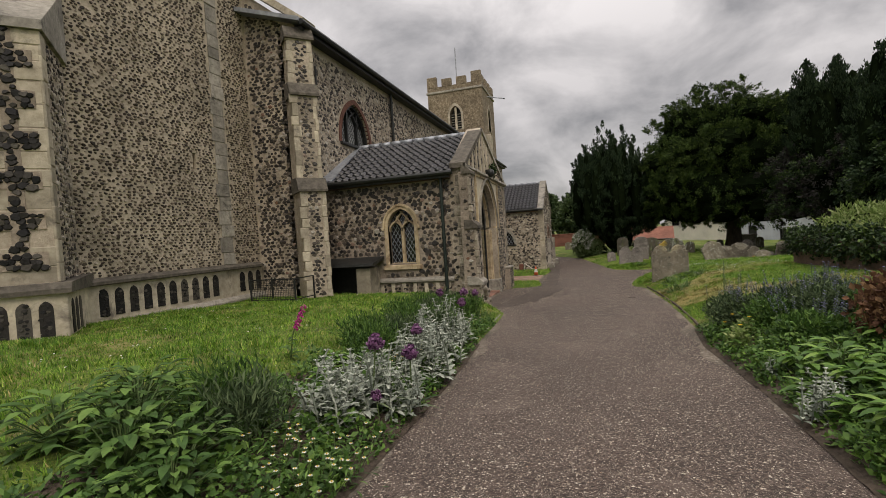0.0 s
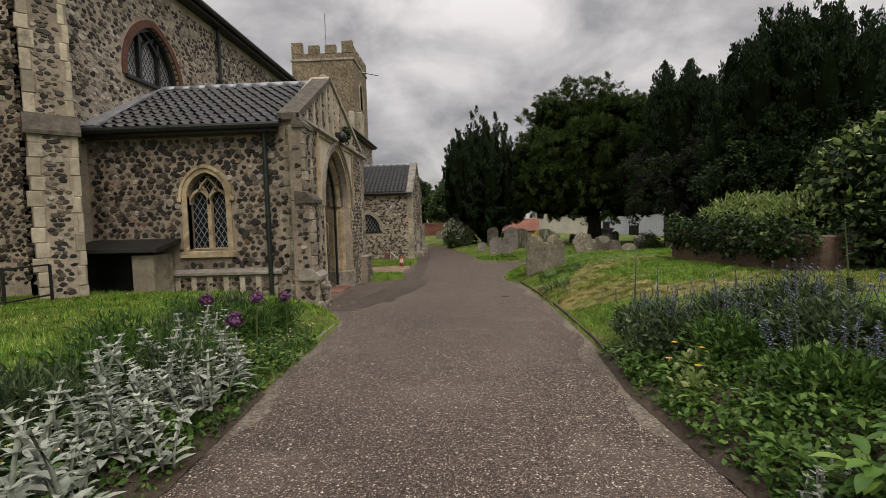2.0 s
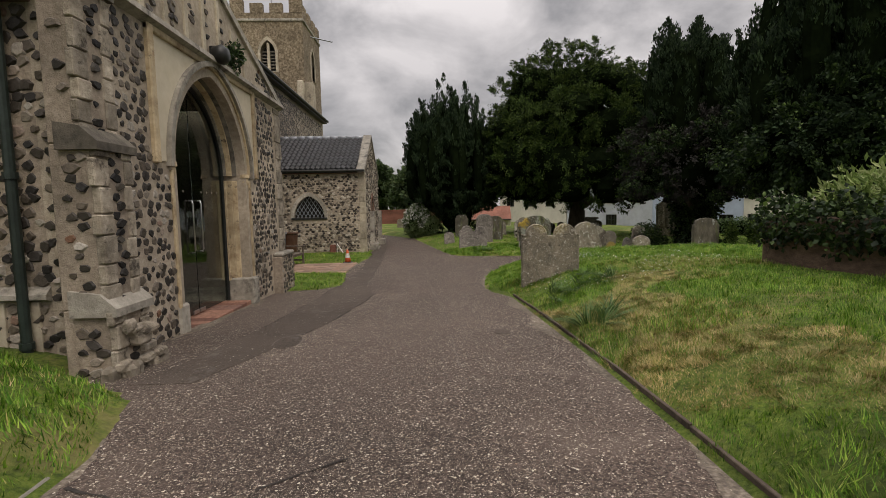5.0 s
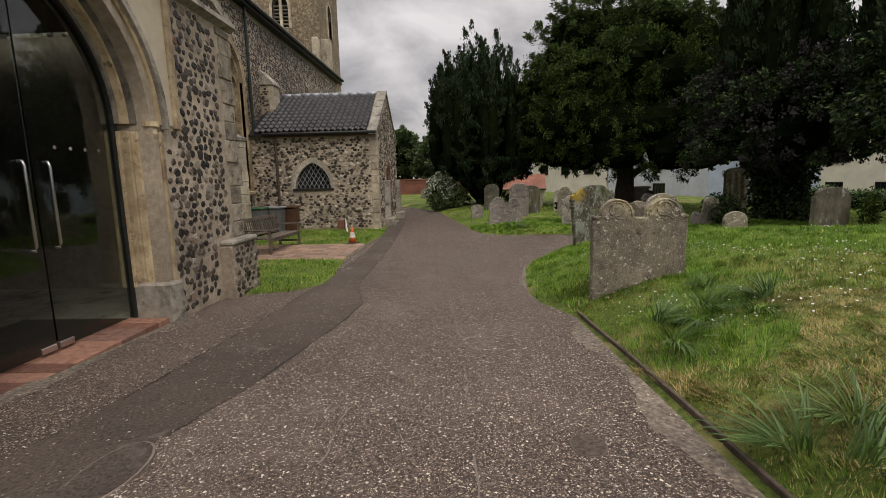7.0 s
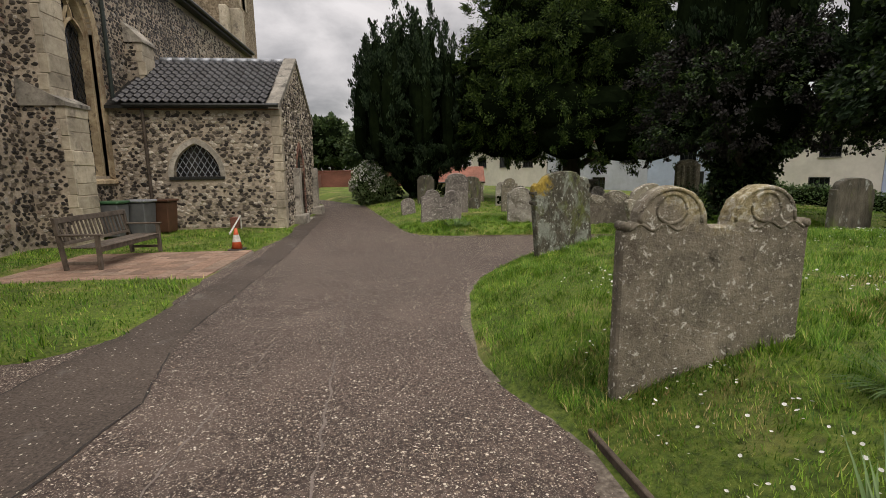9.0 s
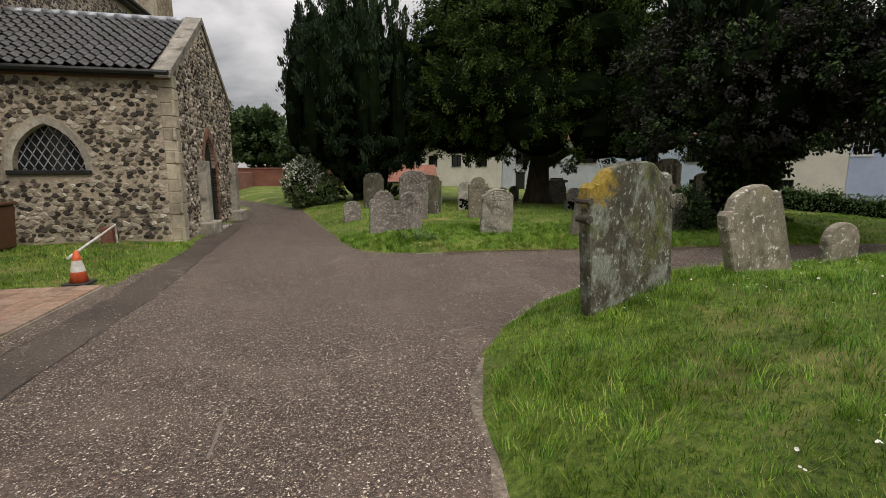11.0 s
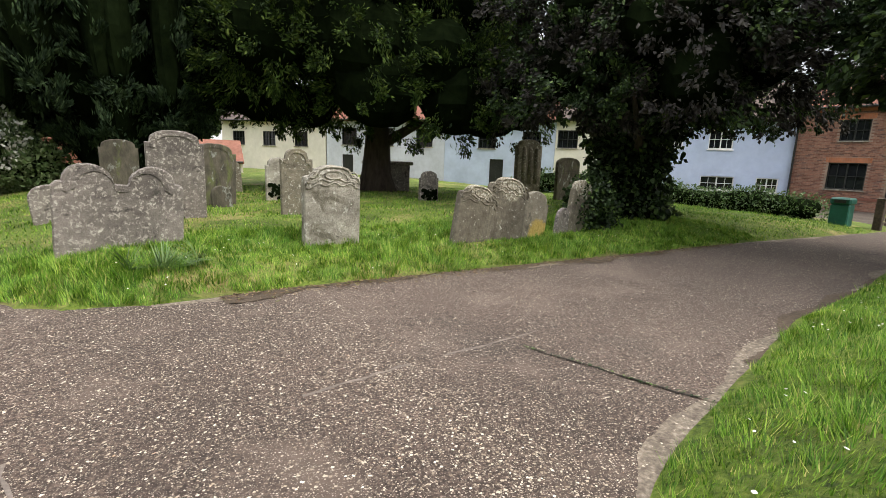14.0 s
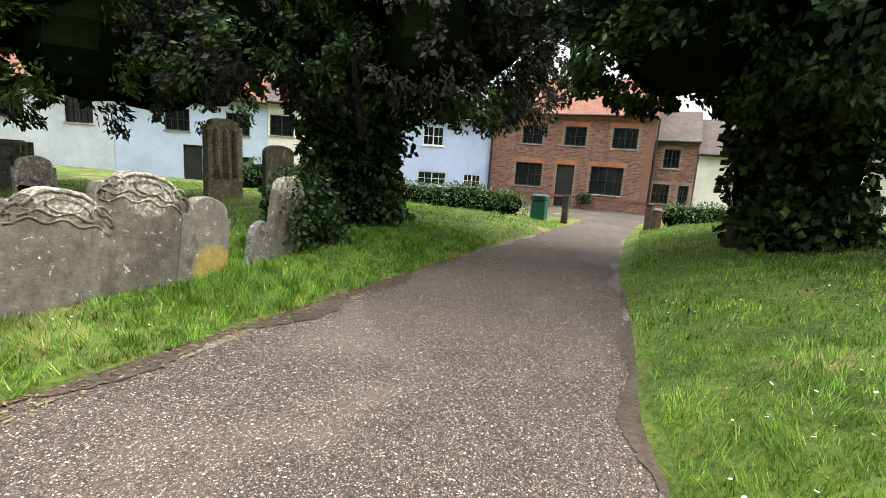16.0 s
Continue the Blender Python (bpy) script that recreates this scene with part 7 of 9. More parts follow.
leaf_cloud("blossom", lbb, 4000, 0.1, M_white, bush, 62, shell=(1.0, 1.15), aspect=0.9, cut=lambda P: (P[:, 2] > bz + 0.9 + 0.3 * np.sin(P[:, 0] * 5)) & (P[:, 1] < 41.9) & (P[:, 0] + 0.5 * (P[:, 1] - 41.3) < -0.1))
M_far = by_island("far_broadleaf", [(0, (0.025, 0.05, 0.018)), (0.6, (0.055, 0.095, 0.03)), (1, (0.1, 0.14, 0.05))], 0.6, 0.3, 1, 0, trans=0.2)
for x, y, h, w_, sd in ((-7, 78, 8.5, 5, 71), (-14, 82, 9.5, 5, 72), (0, 84, 8, 4.5, 73), (-1, 68, 6.5, 3.0, 74), (6, 80, 9, 5, 75), (-22, 88, 10, 6, 76), (14, 84, 10, 6, 77), (24, 78, 10, 6, 78), (-34, 92, 11, 7, 79), (30, 8, 9, 6, 80), (34, 66, 9, 5, 81)):
    T = thing("tree", "leafy green tree in the distance beyond the churchyard wall", "tree")
    z = gz(x, y)
    trunk(T, x, y, z, h * 0.5, 0.3, sd, 5, w_ * 0.5, 0.7)
    lb = [(x + tr.uniform(-0.6, 0.6) * w_, y + tr.uniform(-0.6, 0.6) * w_, z + h * tr.uniform(0.35, 0.8), w_ * tr.uniform(0.3, 0.5), w_ * tr.uniform(0.3, 0.5), h * tr.uniform(0.14, 0.24)) for k in range(14)]
    core_mesh("inner_crown", lb, 0.75, T, M_core)
    leaf_cloud("crown", lb, 14000, 0.4, M_far, T, sd, shell=(0.75, 1.15), aspect=0.6, clump=0.55, per=30)

# ---------------- far brick wall ----------------
bw = thing("churchyard_wall", "long old red brick boundary wall beyond the lawn", "wall", kind="structure")
M_brickwall = surface("far_red_brickwork", [(0.3, (0.15, 0.06, 0.045)), (0.7, (0.27, 0.12, 0.085))], 9, 0.95, 0.6, 14, 0.35, 0.6, stretch=(1, 1, 2.5))
part("wall", Shape().box(-30, 4, 62, 62.35, -1.4, 0.75, 0.02), M_brickwall, bw)
part("coping", Shape().box(-30, 4, 61.95, 62.4, 0.752, 0.88, 0.03), M_brickwall, bw)
part("return_wall", Shape().box(-6.5, -6.15, 50, 61.9, -1.4, 0.5, 0.02), M_brickwall, bw)

# ---------------- houses ----------------
def house(name, label, p0, p1, eave, ridge, depth, wall_m, roof_m, windows, doors, base=-1.55, chimney=False):
    """A terrace house whose front runs from p0 to p1 (seen with p0 on the right). windows: (along, width, z0, z1, white frame)."""
    a, b = Vector(p0), Vector(p1)
    L = (b - a).length
    along = (b - a).normalized()
    out = Vector((along.y, -along.x))
    if out.dot(Vector((5, 25)) - a) < 0:
        out = -out
    H = thing(name, label, "house", kind="")
    P = lambda u, v, w: (a.x + along.x * u + out.x * w, a.y + along.y * u + out.y * w, v)
    holes = [rect(u, u + w_, z0, z1) for u, w_, z0, z1, _ in windows] + [rect(u, u + w_, base + 0.02, z1) for u, w_, z1 in doors]
    wall("wall", rect(0, L, base - 0.3, eave), holes, P, 0.3, wall_m, H)
    s = Shape().box(0, L, base - 0.3, eave, -depth, -0.32)
    s.v = [P(*p) for p in s.v]
    part("rear_wall", s, wall_m, H)
    s = Shape().prism([(0.35, eave - 0.08), (-depth / 2, ridge), (-depth - 0.2, eave - 0.08), (-depth - 0.2, eave - 0.2), (-depth / 2, ridge - 0.15), (0.35, eave - 0.2)], lambda u, v, w: P(w, v, u), -0.05, L + 0.05)
    part("roof", s, roof_m, H)
    s = Shape().tube([P(0, eave - 0.1, 0.4), P(L, eave - 0.1, 0.4)], 0.06, 6)
    part("gutter", s, M_black, H)
    for u, w_, z0, z1, white in windows:
        fm = M_whitepaint if white else M_black
        W = part("window", Shape().band([(u + 0.05, z0), (u + 0.05, z1 - 0.05), (u + w_ - 0.05, z1 - 0.05), (u + w_ - 0.05, z0)], [(u, z0), (u, z1), (u + w_, z1), (u + w_, z0)], P, -0.12, -0.05), fm, H)
        bars = Shape()
        bars.box(u, u + w_, z0, z0 + 0.06, -0.12, -0.04)
        bars.box(u + w_ / 2 - 0.03, u + w_ / 2 + 0.03, z0, z1, -0.115, -0.06)
        bars.box(u, u + w_, (z0 + z1) / 2 - 0.015, (z0 + z1) / 2 + 0.015, -0.11, -0.07)
        for q in (0.25, 0.75):
            bars.box(u + w_ * q - 0.011, u + w_ * q + 0.011, z0, z1, -0.11, -0.075)
        bars.v = [P(*p) for p in bars.v]
        part("glazing_bars", bars, fm, W)
        g = Shape().box(u, u + w_, z0, z1, -0.16, -0.14); g.v = [P(*p) for p in g.v]
        part("pane", g, M_glass, W)
        g = Shape().box(u - 0.06, u + w_ + 0.06, z0 - 0.07, z0, -0.1, 0.06, 0.008); g.v = [P(*p) for p in g.v]
        part("sill", g, fm if white else M_lime_grey, W)
    for u, w_, z1 in doors:
        g = Shape().box(u, u + w_, base + 0.02, z1, -0.18, -0.12); g.v = [P(*p) for p in g.v]
        D = part("door", g, M_black, H)
        for k in range(2):
            for j in range(3):
                g = Shape().box(u + 0.1 + k * (w_ - 0.16) / 2, u + 0.06 + (k + 1) * (w_ - 0.16) / 2, base + 0.15 + j * 0.62, base + 0.65 + j * 0.62, -0.12, -0.105)
                g.v = [P(*p) for p in g.v]
                part("door_panel", g, M_black, D)
    if chimney:
        s = Shape().box(L * 0.45, L * 0.45 + 0.9, ridge - 0.8, ridge + 1.1, -depth / 2 - 0.35, -depth / 2 + 0.35, 0.02); s.v = [P(*p) for p in s.v]
        part("chimney", s, M_brickwall, H)
    return H, P


M_whitepaint = surface("white_gloss_paint", [(0.3, (0.74, 0.74, 0.73)), (0.7, (0.8, 0.8, 0.79))], 5, 0.4, 0.05)
M_blue = surface("pale_blue_render", [(0.3, (0.42, 0.50, 0.68)), (0.7, (0.47, 0.55, 0.72))], 4, 0.9, 0.15, 30, 0.12, 0.7)
M_cream = surface("cream_limewash", [(0.3, (0.66, 0.62, 0.54)), (0.7, (0.74, 0.70, 0.62))], 4, 0.9, 0.15, 30, 0.14, 0.7)
M_palewhite = surface("off_white_limewash", [(0.3, (0.48, 0.5, 0.56)), (0.7, (0.57, 0.59, 0.66))], 4, 0.9, 0.15, 30, 0.16, 0.7)
M_skyblue = surface("very_pale_blue_limewash", [(0.3, (0.44, 0.51, 0.66)), (0.7, (0.5, 0.57, 0.72))], 4, 0.9, 0.15, 30, 0.16, 0.7)
M_redtile = surface("red_clay_pantiles", [(0.3, (0.17, 0.065, 0.042)), (0.7, (0.28, 0.12, 0.08))], 6, 0.85, 0.5, 20, 0.35, 1.0)
M_browntile = surface("dark_brown_roof_tiles", [(0.3, (0.06, 0.045, 0.04)), (0.7, (0.13, 0.10, 0.085))], 6, 0.85, 0.5, 20, 0.35, 1.0)
M_facade = surface("brick_joint_bed", [(0.3, (0.24, 0.17, 0.13)), (0.7, (0.34, 0.26, 0.21))], 14, 0.95, 0.3)
BX = 33.0
bw_list = [(0.85, 1.3, 0.95 + 1.0, 3.05, False), (3.55, 1.2, 2.0, 3.05, False), (6.0, 1.2, 2.0, 3.05, False), (1.35, 1.75, -0.62, 0.92, False), (5.85, 1.6, -0.45, 0.9, False)]
brick_h, BP = house("brick_house", "red brick house with dark sash windows and pantiled roof", (BX, 25.8), (BX, 34.9), 3.75, 6.2, 6.5, M_facade, M_redtile, bw_list, [(4.0, 1.0, 0.9)])
row = Vector((-0.6, 0.8))
rp = Vector((33.2, 34.95))
pt = lambda s_: tuple(rp + row * s_)
house("blue_house", "pale blue rendered cottage with white casement windows", pt(0.02), pt(6.6), 3.2, 5.6, 6, M_blue, M_browntile, [(3.0, 1.25, 1.5, 2.6, True), (2.7, 1.75, -0.85, -0.05, True), (5.6, 0.9, 1.5, 2.6, True), (0.5, 1.1, -0.85, -0.05, True)], [])
house("cream_house", "cream limewashed cottage with dark casement windows", pt(6.62), pt(13.0), 3.2, 5.6, 6, M_cream, M_browntile, [(5.0, 1.25, 1.35, 2.45, False), (2.0, 1.1, 1.35, 2.45, False), (5.1, 1.0, -1.0, 0.1, False), (2.4, 1.1, -1.0, 0.1, False)], [])
house("pale_blue_house", "pale blue-white cottage with small dark windows and doors", pt(13.02), pt(20.5), 3.1, 5.6, 6, M_skyblue, M_redtile, [(0.9 + k * 3.0, 1.2, 1.2, 2.35, False) for k in range(2)] + [(0.7, 1.1, -1.0, 0.05, False)], [(3.3, 0.95, 0.5)])
house("white_house", "white limewashed cottage with small dark windows", pt(20.52), pt(30.0), 3.1, 5.6, 6, M_palewhite, M_redtile, [(0.9 + k * 3.0, 1.25, 1.2, 2.45, False) for k in range(3)] + [(3.6, 1.2, -1.0, 0.05, False)], [(7.2, 0.95, 0.5)], chimney=True)
house("white_house", "cream cottage with brown tiled roof beyond the graves", pt(30.1), pt(40.0), 3.0, 5.2, 6, M_cream, M_browntile, [(1.6 + k * 3.0, 1.2, 1.0, 2.1, False) for k in range(3)], [])
house("brick_cottage", "lower red brick cottage with dark slate roof", (BX + 0.8, 23.6), (BX + 0.8, 25.75), 2.6, 4.4, 5, M_facade, M_browntile, [(0.85, 0.8, 1.1, 2.1, False), (1.15, 0.85, -0.85, 0.2, False), (0.2, 0.5, -0.85, 0.2, False)], [])
house("cream_cottage", "cream rendered cottage further along the street", (BX + 0.9, 14.0), (BX + 0.9, 23.55), 2.0, 4.0, 5, M_cream, M_browntile, [(1.5, 1.1, -0.7, 0.4, False)], [])
house("red_roofed_outbuilding", "small white outbuilding with hipped red pantile roof", (8.2, 54.0), (4.0, 54.5), -0.1, 1.1, 4, M_cream, M_redtile, [(2.0, 0.9, -0.9, -0.4, False)], [], base=-1.1)

# ---------------- brick faces of the street houses ----------------
def brick_face(parent, P, L, z0, z1, holes, seed):
    r = np.random.default_rng(seed)
    bl, bh, j = 0.225, 0.075, 0.012
    V, F = [], []
    row_n = int((z1 - z0) / bh)
    for k in range(row_n):
        u = -0.11 * (k % 2)
        z = z0 + k * bh
        while u < L:
            a, b = max(u, 0.0), min(u + bl - j, L)
            mid = (a + b) / 2
            if b - a > 0.05 and not any(h[0][0] - 0.1 < mid < h[1][0] + 0.1 and h[0][1] - 0.03 < z + 0.03 < h[2][1] + 0.03 for h in holes):
                w_ = r.uniform(0.004, 0.010)
                o = len(V)
                V += [P(a, z, 0), P(b, z, 0), P(b, z + bh - j, 0), P(a, z + bh - j, 0), P(a, z, w_), P(b, z, w_), P(b, z + bh - j, w_), P(a, z + bh - j, w_)]
                F += [(o + 4, o + 5, o + 6, o + 7), (o, o + 1, o + 5, o + 4), (o + 2, o + 3, o + 7, o + 6), (o + 1, o + 2, o + 6, o + 5), (o + 3, o, o + 4, o + 7)]
            u += bl
    ob = part("brickwork", raw_mesh("brickwork", V, F, M_brick), None, parent)
    tagged(ob, kind="stuff")


M_lintel = surface("orange_rubbed_brick", [(0.3, (0.34, 0.13, 0.065)), (0.7, (0.46, 0.19, 0.10))], 12, 0.9, 0.3)
bh_holes = [rect(u, u + w_, z0, z1 + 0.25) for u, w_, z0, z1, _ in bw_list] + [rect(4.0, 5.0, -1.5, 1.15)]
brick_face(brick_h, BP, 9.1, -1.5, 3.7, bh_holes, 1)
for u, w_, z1 in [(u, w_, z1) for u, w_, z0, z1, _ in bw_list] + [(4.0, 1.0, 0.9)]:
    n = int((w_ + 0.3) / 0.1)
    for k in range(n):
        s = Shape().box(u - 0.15 + k * 0.1, u - 0.15 + k * 0.1 + 0.088, z1 + 0.01, z1 + 0.27, -0.05, 0.014)
        s.v = [BP(*p) for p in s.v]
        part("lintel_brick", s, M_lintel, brick_h)
s = Shape().box(-0.02, 0.4, -1.5, 3.7, 0, 0.02); s.v = [BP(*p) for p in s.v]
part("corner_pilaster", s, M_brick, brick_h)
for z in (3.45, -0.95):
    s = Shape().box(0, 9.1, z, z + 0.14, 0, 0.035); s.v = [BP(*p) for p in s.v]
    part("band_course", s, M_lintel if z > 0 else M_brickwall, brick_h)
s = Shape().tube([BP(9.05, -1.5, 0.09), BP(9.05, 3.6, 0.09)], 0.05, 8)
part("downpipe", s, M_black, brick_h)
s = Shape().tube([BP(-0.1, -1.5, 0.09), BP(-0.1, 3.6, 0.09)], 0.05, 8)
part("downpipe", s, M_black, brick_h)
PC2 = lambda u, v, w: (BX + 0.8 - w, 23.6 + u, v)
cott = [o for o in bpy.data.objects if o.name.startswith("brick_cottage")][0]
brick_face(cott, PC2, 2.15, -1.5, 2.5, [rect(0.85, 1.65, 1.1, 2.2), rect(1.15, 2.0, -0.85, 0.3), rect(0.2, 0.7, -0.85, 0.3)], 2)
plant_pot = thing("potted_plant", "leafy plant in a pot by the brick house", "potted plant")
part("pot", Shape().tube([(32.5, 29.0, -1.49), (32.5, 29.0, -1.2)], [0.16, 0.22], 12), M_redtile, plant_pot)
leaf_cloud("leaves", [(32.5, 29.0, -0.95, 0.4, 0.4, 0.32)], 500, 0.14, M_ivy, plant_pot, 9, aspect=0.6, shell=(0.3, 1.1))

# ---------------- street edge: hedge, gate, bin, posts ----------------
def hedge(pts, h, w_, seed, label, n):
    H = thing("hedge", label, "hedge")
    lob = []
    r = random.Random(seed)
    for (x0, y0), (x1, y1) in zip(pts, pts[1:]):
        m = max(2, int(math.hypot(x1 - x0, y1 - y0) / 0.55))
        for k in range(m):
            x, y = x0 + (x1 - x0) * k / m, y0 + (y1 - y0) * k / m
            hh = h * r.uniform(0.85, 1.1)
            lob.append((x, y, gz(x, y) + hh * 0.5, w_ * r.uniform(0.85, 1.1), w_ * r.uniform(0.85, 1.1), hh * 0.55))
    core_mesh("foliage_shade_core", lob, 0.8, H, M_core)
    leaf_cloud("leaves", lob, n, 0.11, M_laurel, H, seed, shell=(0.85, 1.18), aspect=0.55, up=0.3)


M_laurel = by_island("laurel_leaves", [(0.0, (0.025, 0.06, 0.015)), (0.5, (0.06, 0.12, 0.03)), (1.0, (0.14, 0.2, 0.07))], 0.35, 0.5, 3, 0, trans=0.2)
hedge([(18.5, 40.5), (21.5, 35.0), (23.0, 31.5), (23.6, 30.0)], 0.95, 0.75, 91, "clipped glossy green hedge along the street edge", 12000)
hedge([(24.4, 24.6), (25.5, 20.5), (26.2, 15.5)], 0.95, 0.6, 92, "low clipped hedge beside the gate", 6000)
bin_ = thing("litter_bin", "dark green plastic litter bin standing on the lawn", "litter bin", at=(22.1, 29.2, gz(22.1, 29.2) - 0.03))
M_bin = surface("dark_green_plastic", [(0.3, (0.01, 0.085, 0.065)), (0.7, (0.02, 0.13, 0.10))], 8, 0.45, 0.05)
part("body", Shape().box(-0.26, 0.26, -0.26, 0.26, 0, 0.72, 0.03), M_bin, bin_)
part("hood", Shape().box(-0.29, 0.29, -0.29, 0.29, 0.722, 0.95, 0.05), M_bin, bin_)
# Black plate on the hood paints the shaded hole; nothing is cut out.
part("painted_dark_slot", Shape().box(-0.295, -0.285, -0.16, 0.16, 0.78, 0.88), M_black, bin_)
for x, y, h in ((22.6, 28.35, 1.05), (23.2, 25.55, 0.95), (23.3, 25.35, 0.75)):
    g = thing("gate_post", "stout weathered timber gate post at the churchyard entrance", "post", "gate posts", at=(x, y, gz(x, y) - 0.05))
    part("post", Shape().box(-0.11, 0.11, -0.11, 0.11, 0, h, 0.02), M_plank, g)
    part("cap", Shape().box(-0.13, 0.13, -0.13, 0.13, h + 0.001, h + 0.04, 0.015), M_plank, g)
fence = thing("low_wall", "low weathered brick and timber wall beside the entrance", "wall")
part("wall", Shape().box(23.35, 25.3, 25.1, 25.35, -1.6, -0.75, 0.02), M_brickwall, fence)
part("rail", Shape().box(23.35, 25.3, 25.08, 25.37, -0.748, -0.68, 0.01), M_plank, fence)
gate = thing("wooden_gate", "open timber gate folded back beside the path", "gate", at=(22.7, 28.45, gz(22.6, 28.4)))
for k in range(5):
    part("rail", Shape().box(0.0, 1.2, 0.0, 0.03, 0.12 + k * 0.18, 0.2 + k * 0.18, 0.006), M_plank, gate)
part("stile", Shape().box(1.2, 1.28, -0.01, 0.04, 0.05, 0.98, 0.008), M_plank, gate)
stump = thing("marker_post", "short dark marker post in the grass", "post", at=(17.5, 23.9, gz(17.5, 23.9)))
part("post", Shape().box(-0.06, 0.06, -0.06, 0.06, -0.1, 0.24, 0.01), M_plank, stump)
sign = thing("street_sign", "round street sign on a thin pole", "sign", at=(30.5, 22.2, -1.49))
part("pole", Shape().tube([(0, 0, 0), (0, 0, 2.0)], 0.03, 8), M_black, sign)
part("plate", Shape().tube([(-0.03, 0, 1.95), (0.0, 0, 1.95)], 0.26, 16), M_lime_grey, sign)

# ---------------- bench corner ----------------
patio = thing("patio", "small terrace of worn brick pavers beside the church wall", "paving", kind="structure")
part("patio_bed", Shape().box(-6.3, -2.62, 23.3, 26.4, -1.2, -0.985), M_joint, patio)
pr = random.Random(8)
k = 0
paver = Shape().box(-0.148, 0.148, -0.148, 0.148, -0.03, 0.022, 0.006).mesh("paver", M_brick_obj)
for i in range(12):
    for j in range(10):
        ob = new("paver", paver)
        ob.parent = patio
        ob.location = (-6.13 + i * 0.304, 23.48 + j * 0.304, -0.985 + pr.uniform(-0.004, 0.004))
        ob.rotation_euler = (pr.uniform(-0.01, 0.01), pr.uniform(-0.01, 0.01), pr.uniform(-0.01, 0.01))


def bench(x, y, z, turn):
    b = thing("garden_bench", "weathered grey slatted wooden bench on brick paving", "bench", at=(x, y, z))
    b.rotation_euler = (0, 0, radians(turn))
    L, D = 2.15, 0.68
    for sx in (-1, 1):
        px = sx * (L / 2 - 0.04)
        part("leg", Shape().box(px - 0.035, px + 0.035, -0.03, 0.04, 0, 0.64, 0.006), M_teak, b)
        s = Shape().box(-0.035, 0.035, -0.035, 0.035, 0, 0.96, 0.006)
        s.v = [(a + px, c + D - 0.05 + max(0, e - 0.4) * 0.2, e) for a, c, e in s.v]
        part("leg", s, M_teak, b)
        part("armrest", Shape().box(px - 0.045, px + 0.045, -0.07, D + 0.02, 0.642, 0.68, 0.012), M_teak, b)
        part("stretcher", Shape().box(px - 0.02, px + 0.02, 0.04, D - 0.08, 0.1, 0.16, 0.005), M_teak, b)
    part("front_rail", Shape().box(-L / 2 + 0.08, L / 2 - 0.08, -0.01, 0.02, 0.33, 0.41, 0.005), M_teak, b)
    for k in range(5):
        part("seat_slat", Shape().box(-L / 2 + 0.02, L / 2 - 0.02, -0.02 + k * 0.108, 0.07 + k * 0.108, 0.411, 0.435, 0.005), M_teak, b)
    def back(z0, z1, x0, x1, t=0.02):
        s = Shape().box(x0, x1, -t, t, z0, z1, 0.005)
        s.v = [(a, c + D - 0.05 + max(0, e - 0.4) * 0.2, e) for a, c, e in s.v]
        return s
    part("top_rail", back(0.88, 0.98, -L / 2, L / 2, 0.026), M_teak, b)
    part("lower_rail", back(0.47, 0.53, -L / 2 + 0.07, L / 2 - 0.07), M_teak, b)
    for k in range(17):
        u = -L / 2 + 0.14 + k * (L - 0.28) / 16
        part("back_slat", back(0.531, 0.879, u - 0.026, u + 0.026, 0.01), M_teak, b)


bench(-4.78, 25.5, -0.96, 87)
M_cone = surface("faded_orange_plastic", [(0.3, (0.55, 0.09, 0.03)), (0.7, (0.68, 0.14, 0.05))], 7, 0.5, 0.1, 30, 0.3, 5)
M_conewhite = surface("dirty_reflective_white", [(0.3, (0.55, 0.54, 0.5)), (0.7, (0.75, 0.74, 0.7))], 14, 0.5, 0.05, 30, 0.4, 5)
cone = thing("traffic_cone", "grubby orange traffic cone with white band on the grass edge", "traffic cone", at=(-3.05, 26.62, -1.0))
part("base", Shape().box(-0.17, 0.17, -0.17, 0.17, 0, 0.045, 0.012), M_black, cone)
part("body", Shape().tube([(0, 0, z) for z in (0.046, 0.2, 0.201, 0.38, 0.381, 0.52)], [0.125, 0.095, 0.095, 0.058, 0.058, 0.03], 18), M_cone, cone, smooth=True)
part("band", Shape().tube([(0, 0, 0.205), (0, 0, 0.375)], [0.097, 0.062], 18, False), M_conewhite, cone, "dirty white band")
stick = thing("white_pole", "thin white plastic pole leaning towards the cone", "pole")
part("pole", Shape().tube([(-3.25, 26.8, -0.62), (-4.25, 30.9, -0.55)], 0.022, 8), M_conewhite, stick)
part("foot", Shape().tube([(-4.25, 30.9, -0.55), (-4.28, 31.0, -1.02)], 0.022, 8), M_conewhite, stick)


def wheelie(x, y, material, lid, label, turn=0):
    b = thing("wheelie_bin", label, "wheelie bin", at=(x, y, gz(x, y)))
    b.rotation_euler = (0, 0, radians(turn))
    s = Shape().box(-0.27, 0.27, -0.32, 0.32, 0.06, 0.98, 0.03)
    s.v = [(a * (0.82 + 0.18 * c / 0.98), e * (0.82 + 0.18 * c / 0.98), c) for a, e, c in s.v]
    part("body", s, material, b)
    part("lid", Shape().box(-0.30, 0.30, -0.36, 0.36, 0.982, 1.06, 0.025), lid, b)
    part("handle", Shape().tube([(-0.2, 0.38, 0.96), (0.2, 0.38, 0.96)], 0.018, 8), material, b)
    for sx in (-1, 1):
        part("wheel", Shape().tube([(sx * 0.25, 0.26, 0.1), (sx * 0.31, 0.26, 0.1)], 0.1, 14), M_black, b)


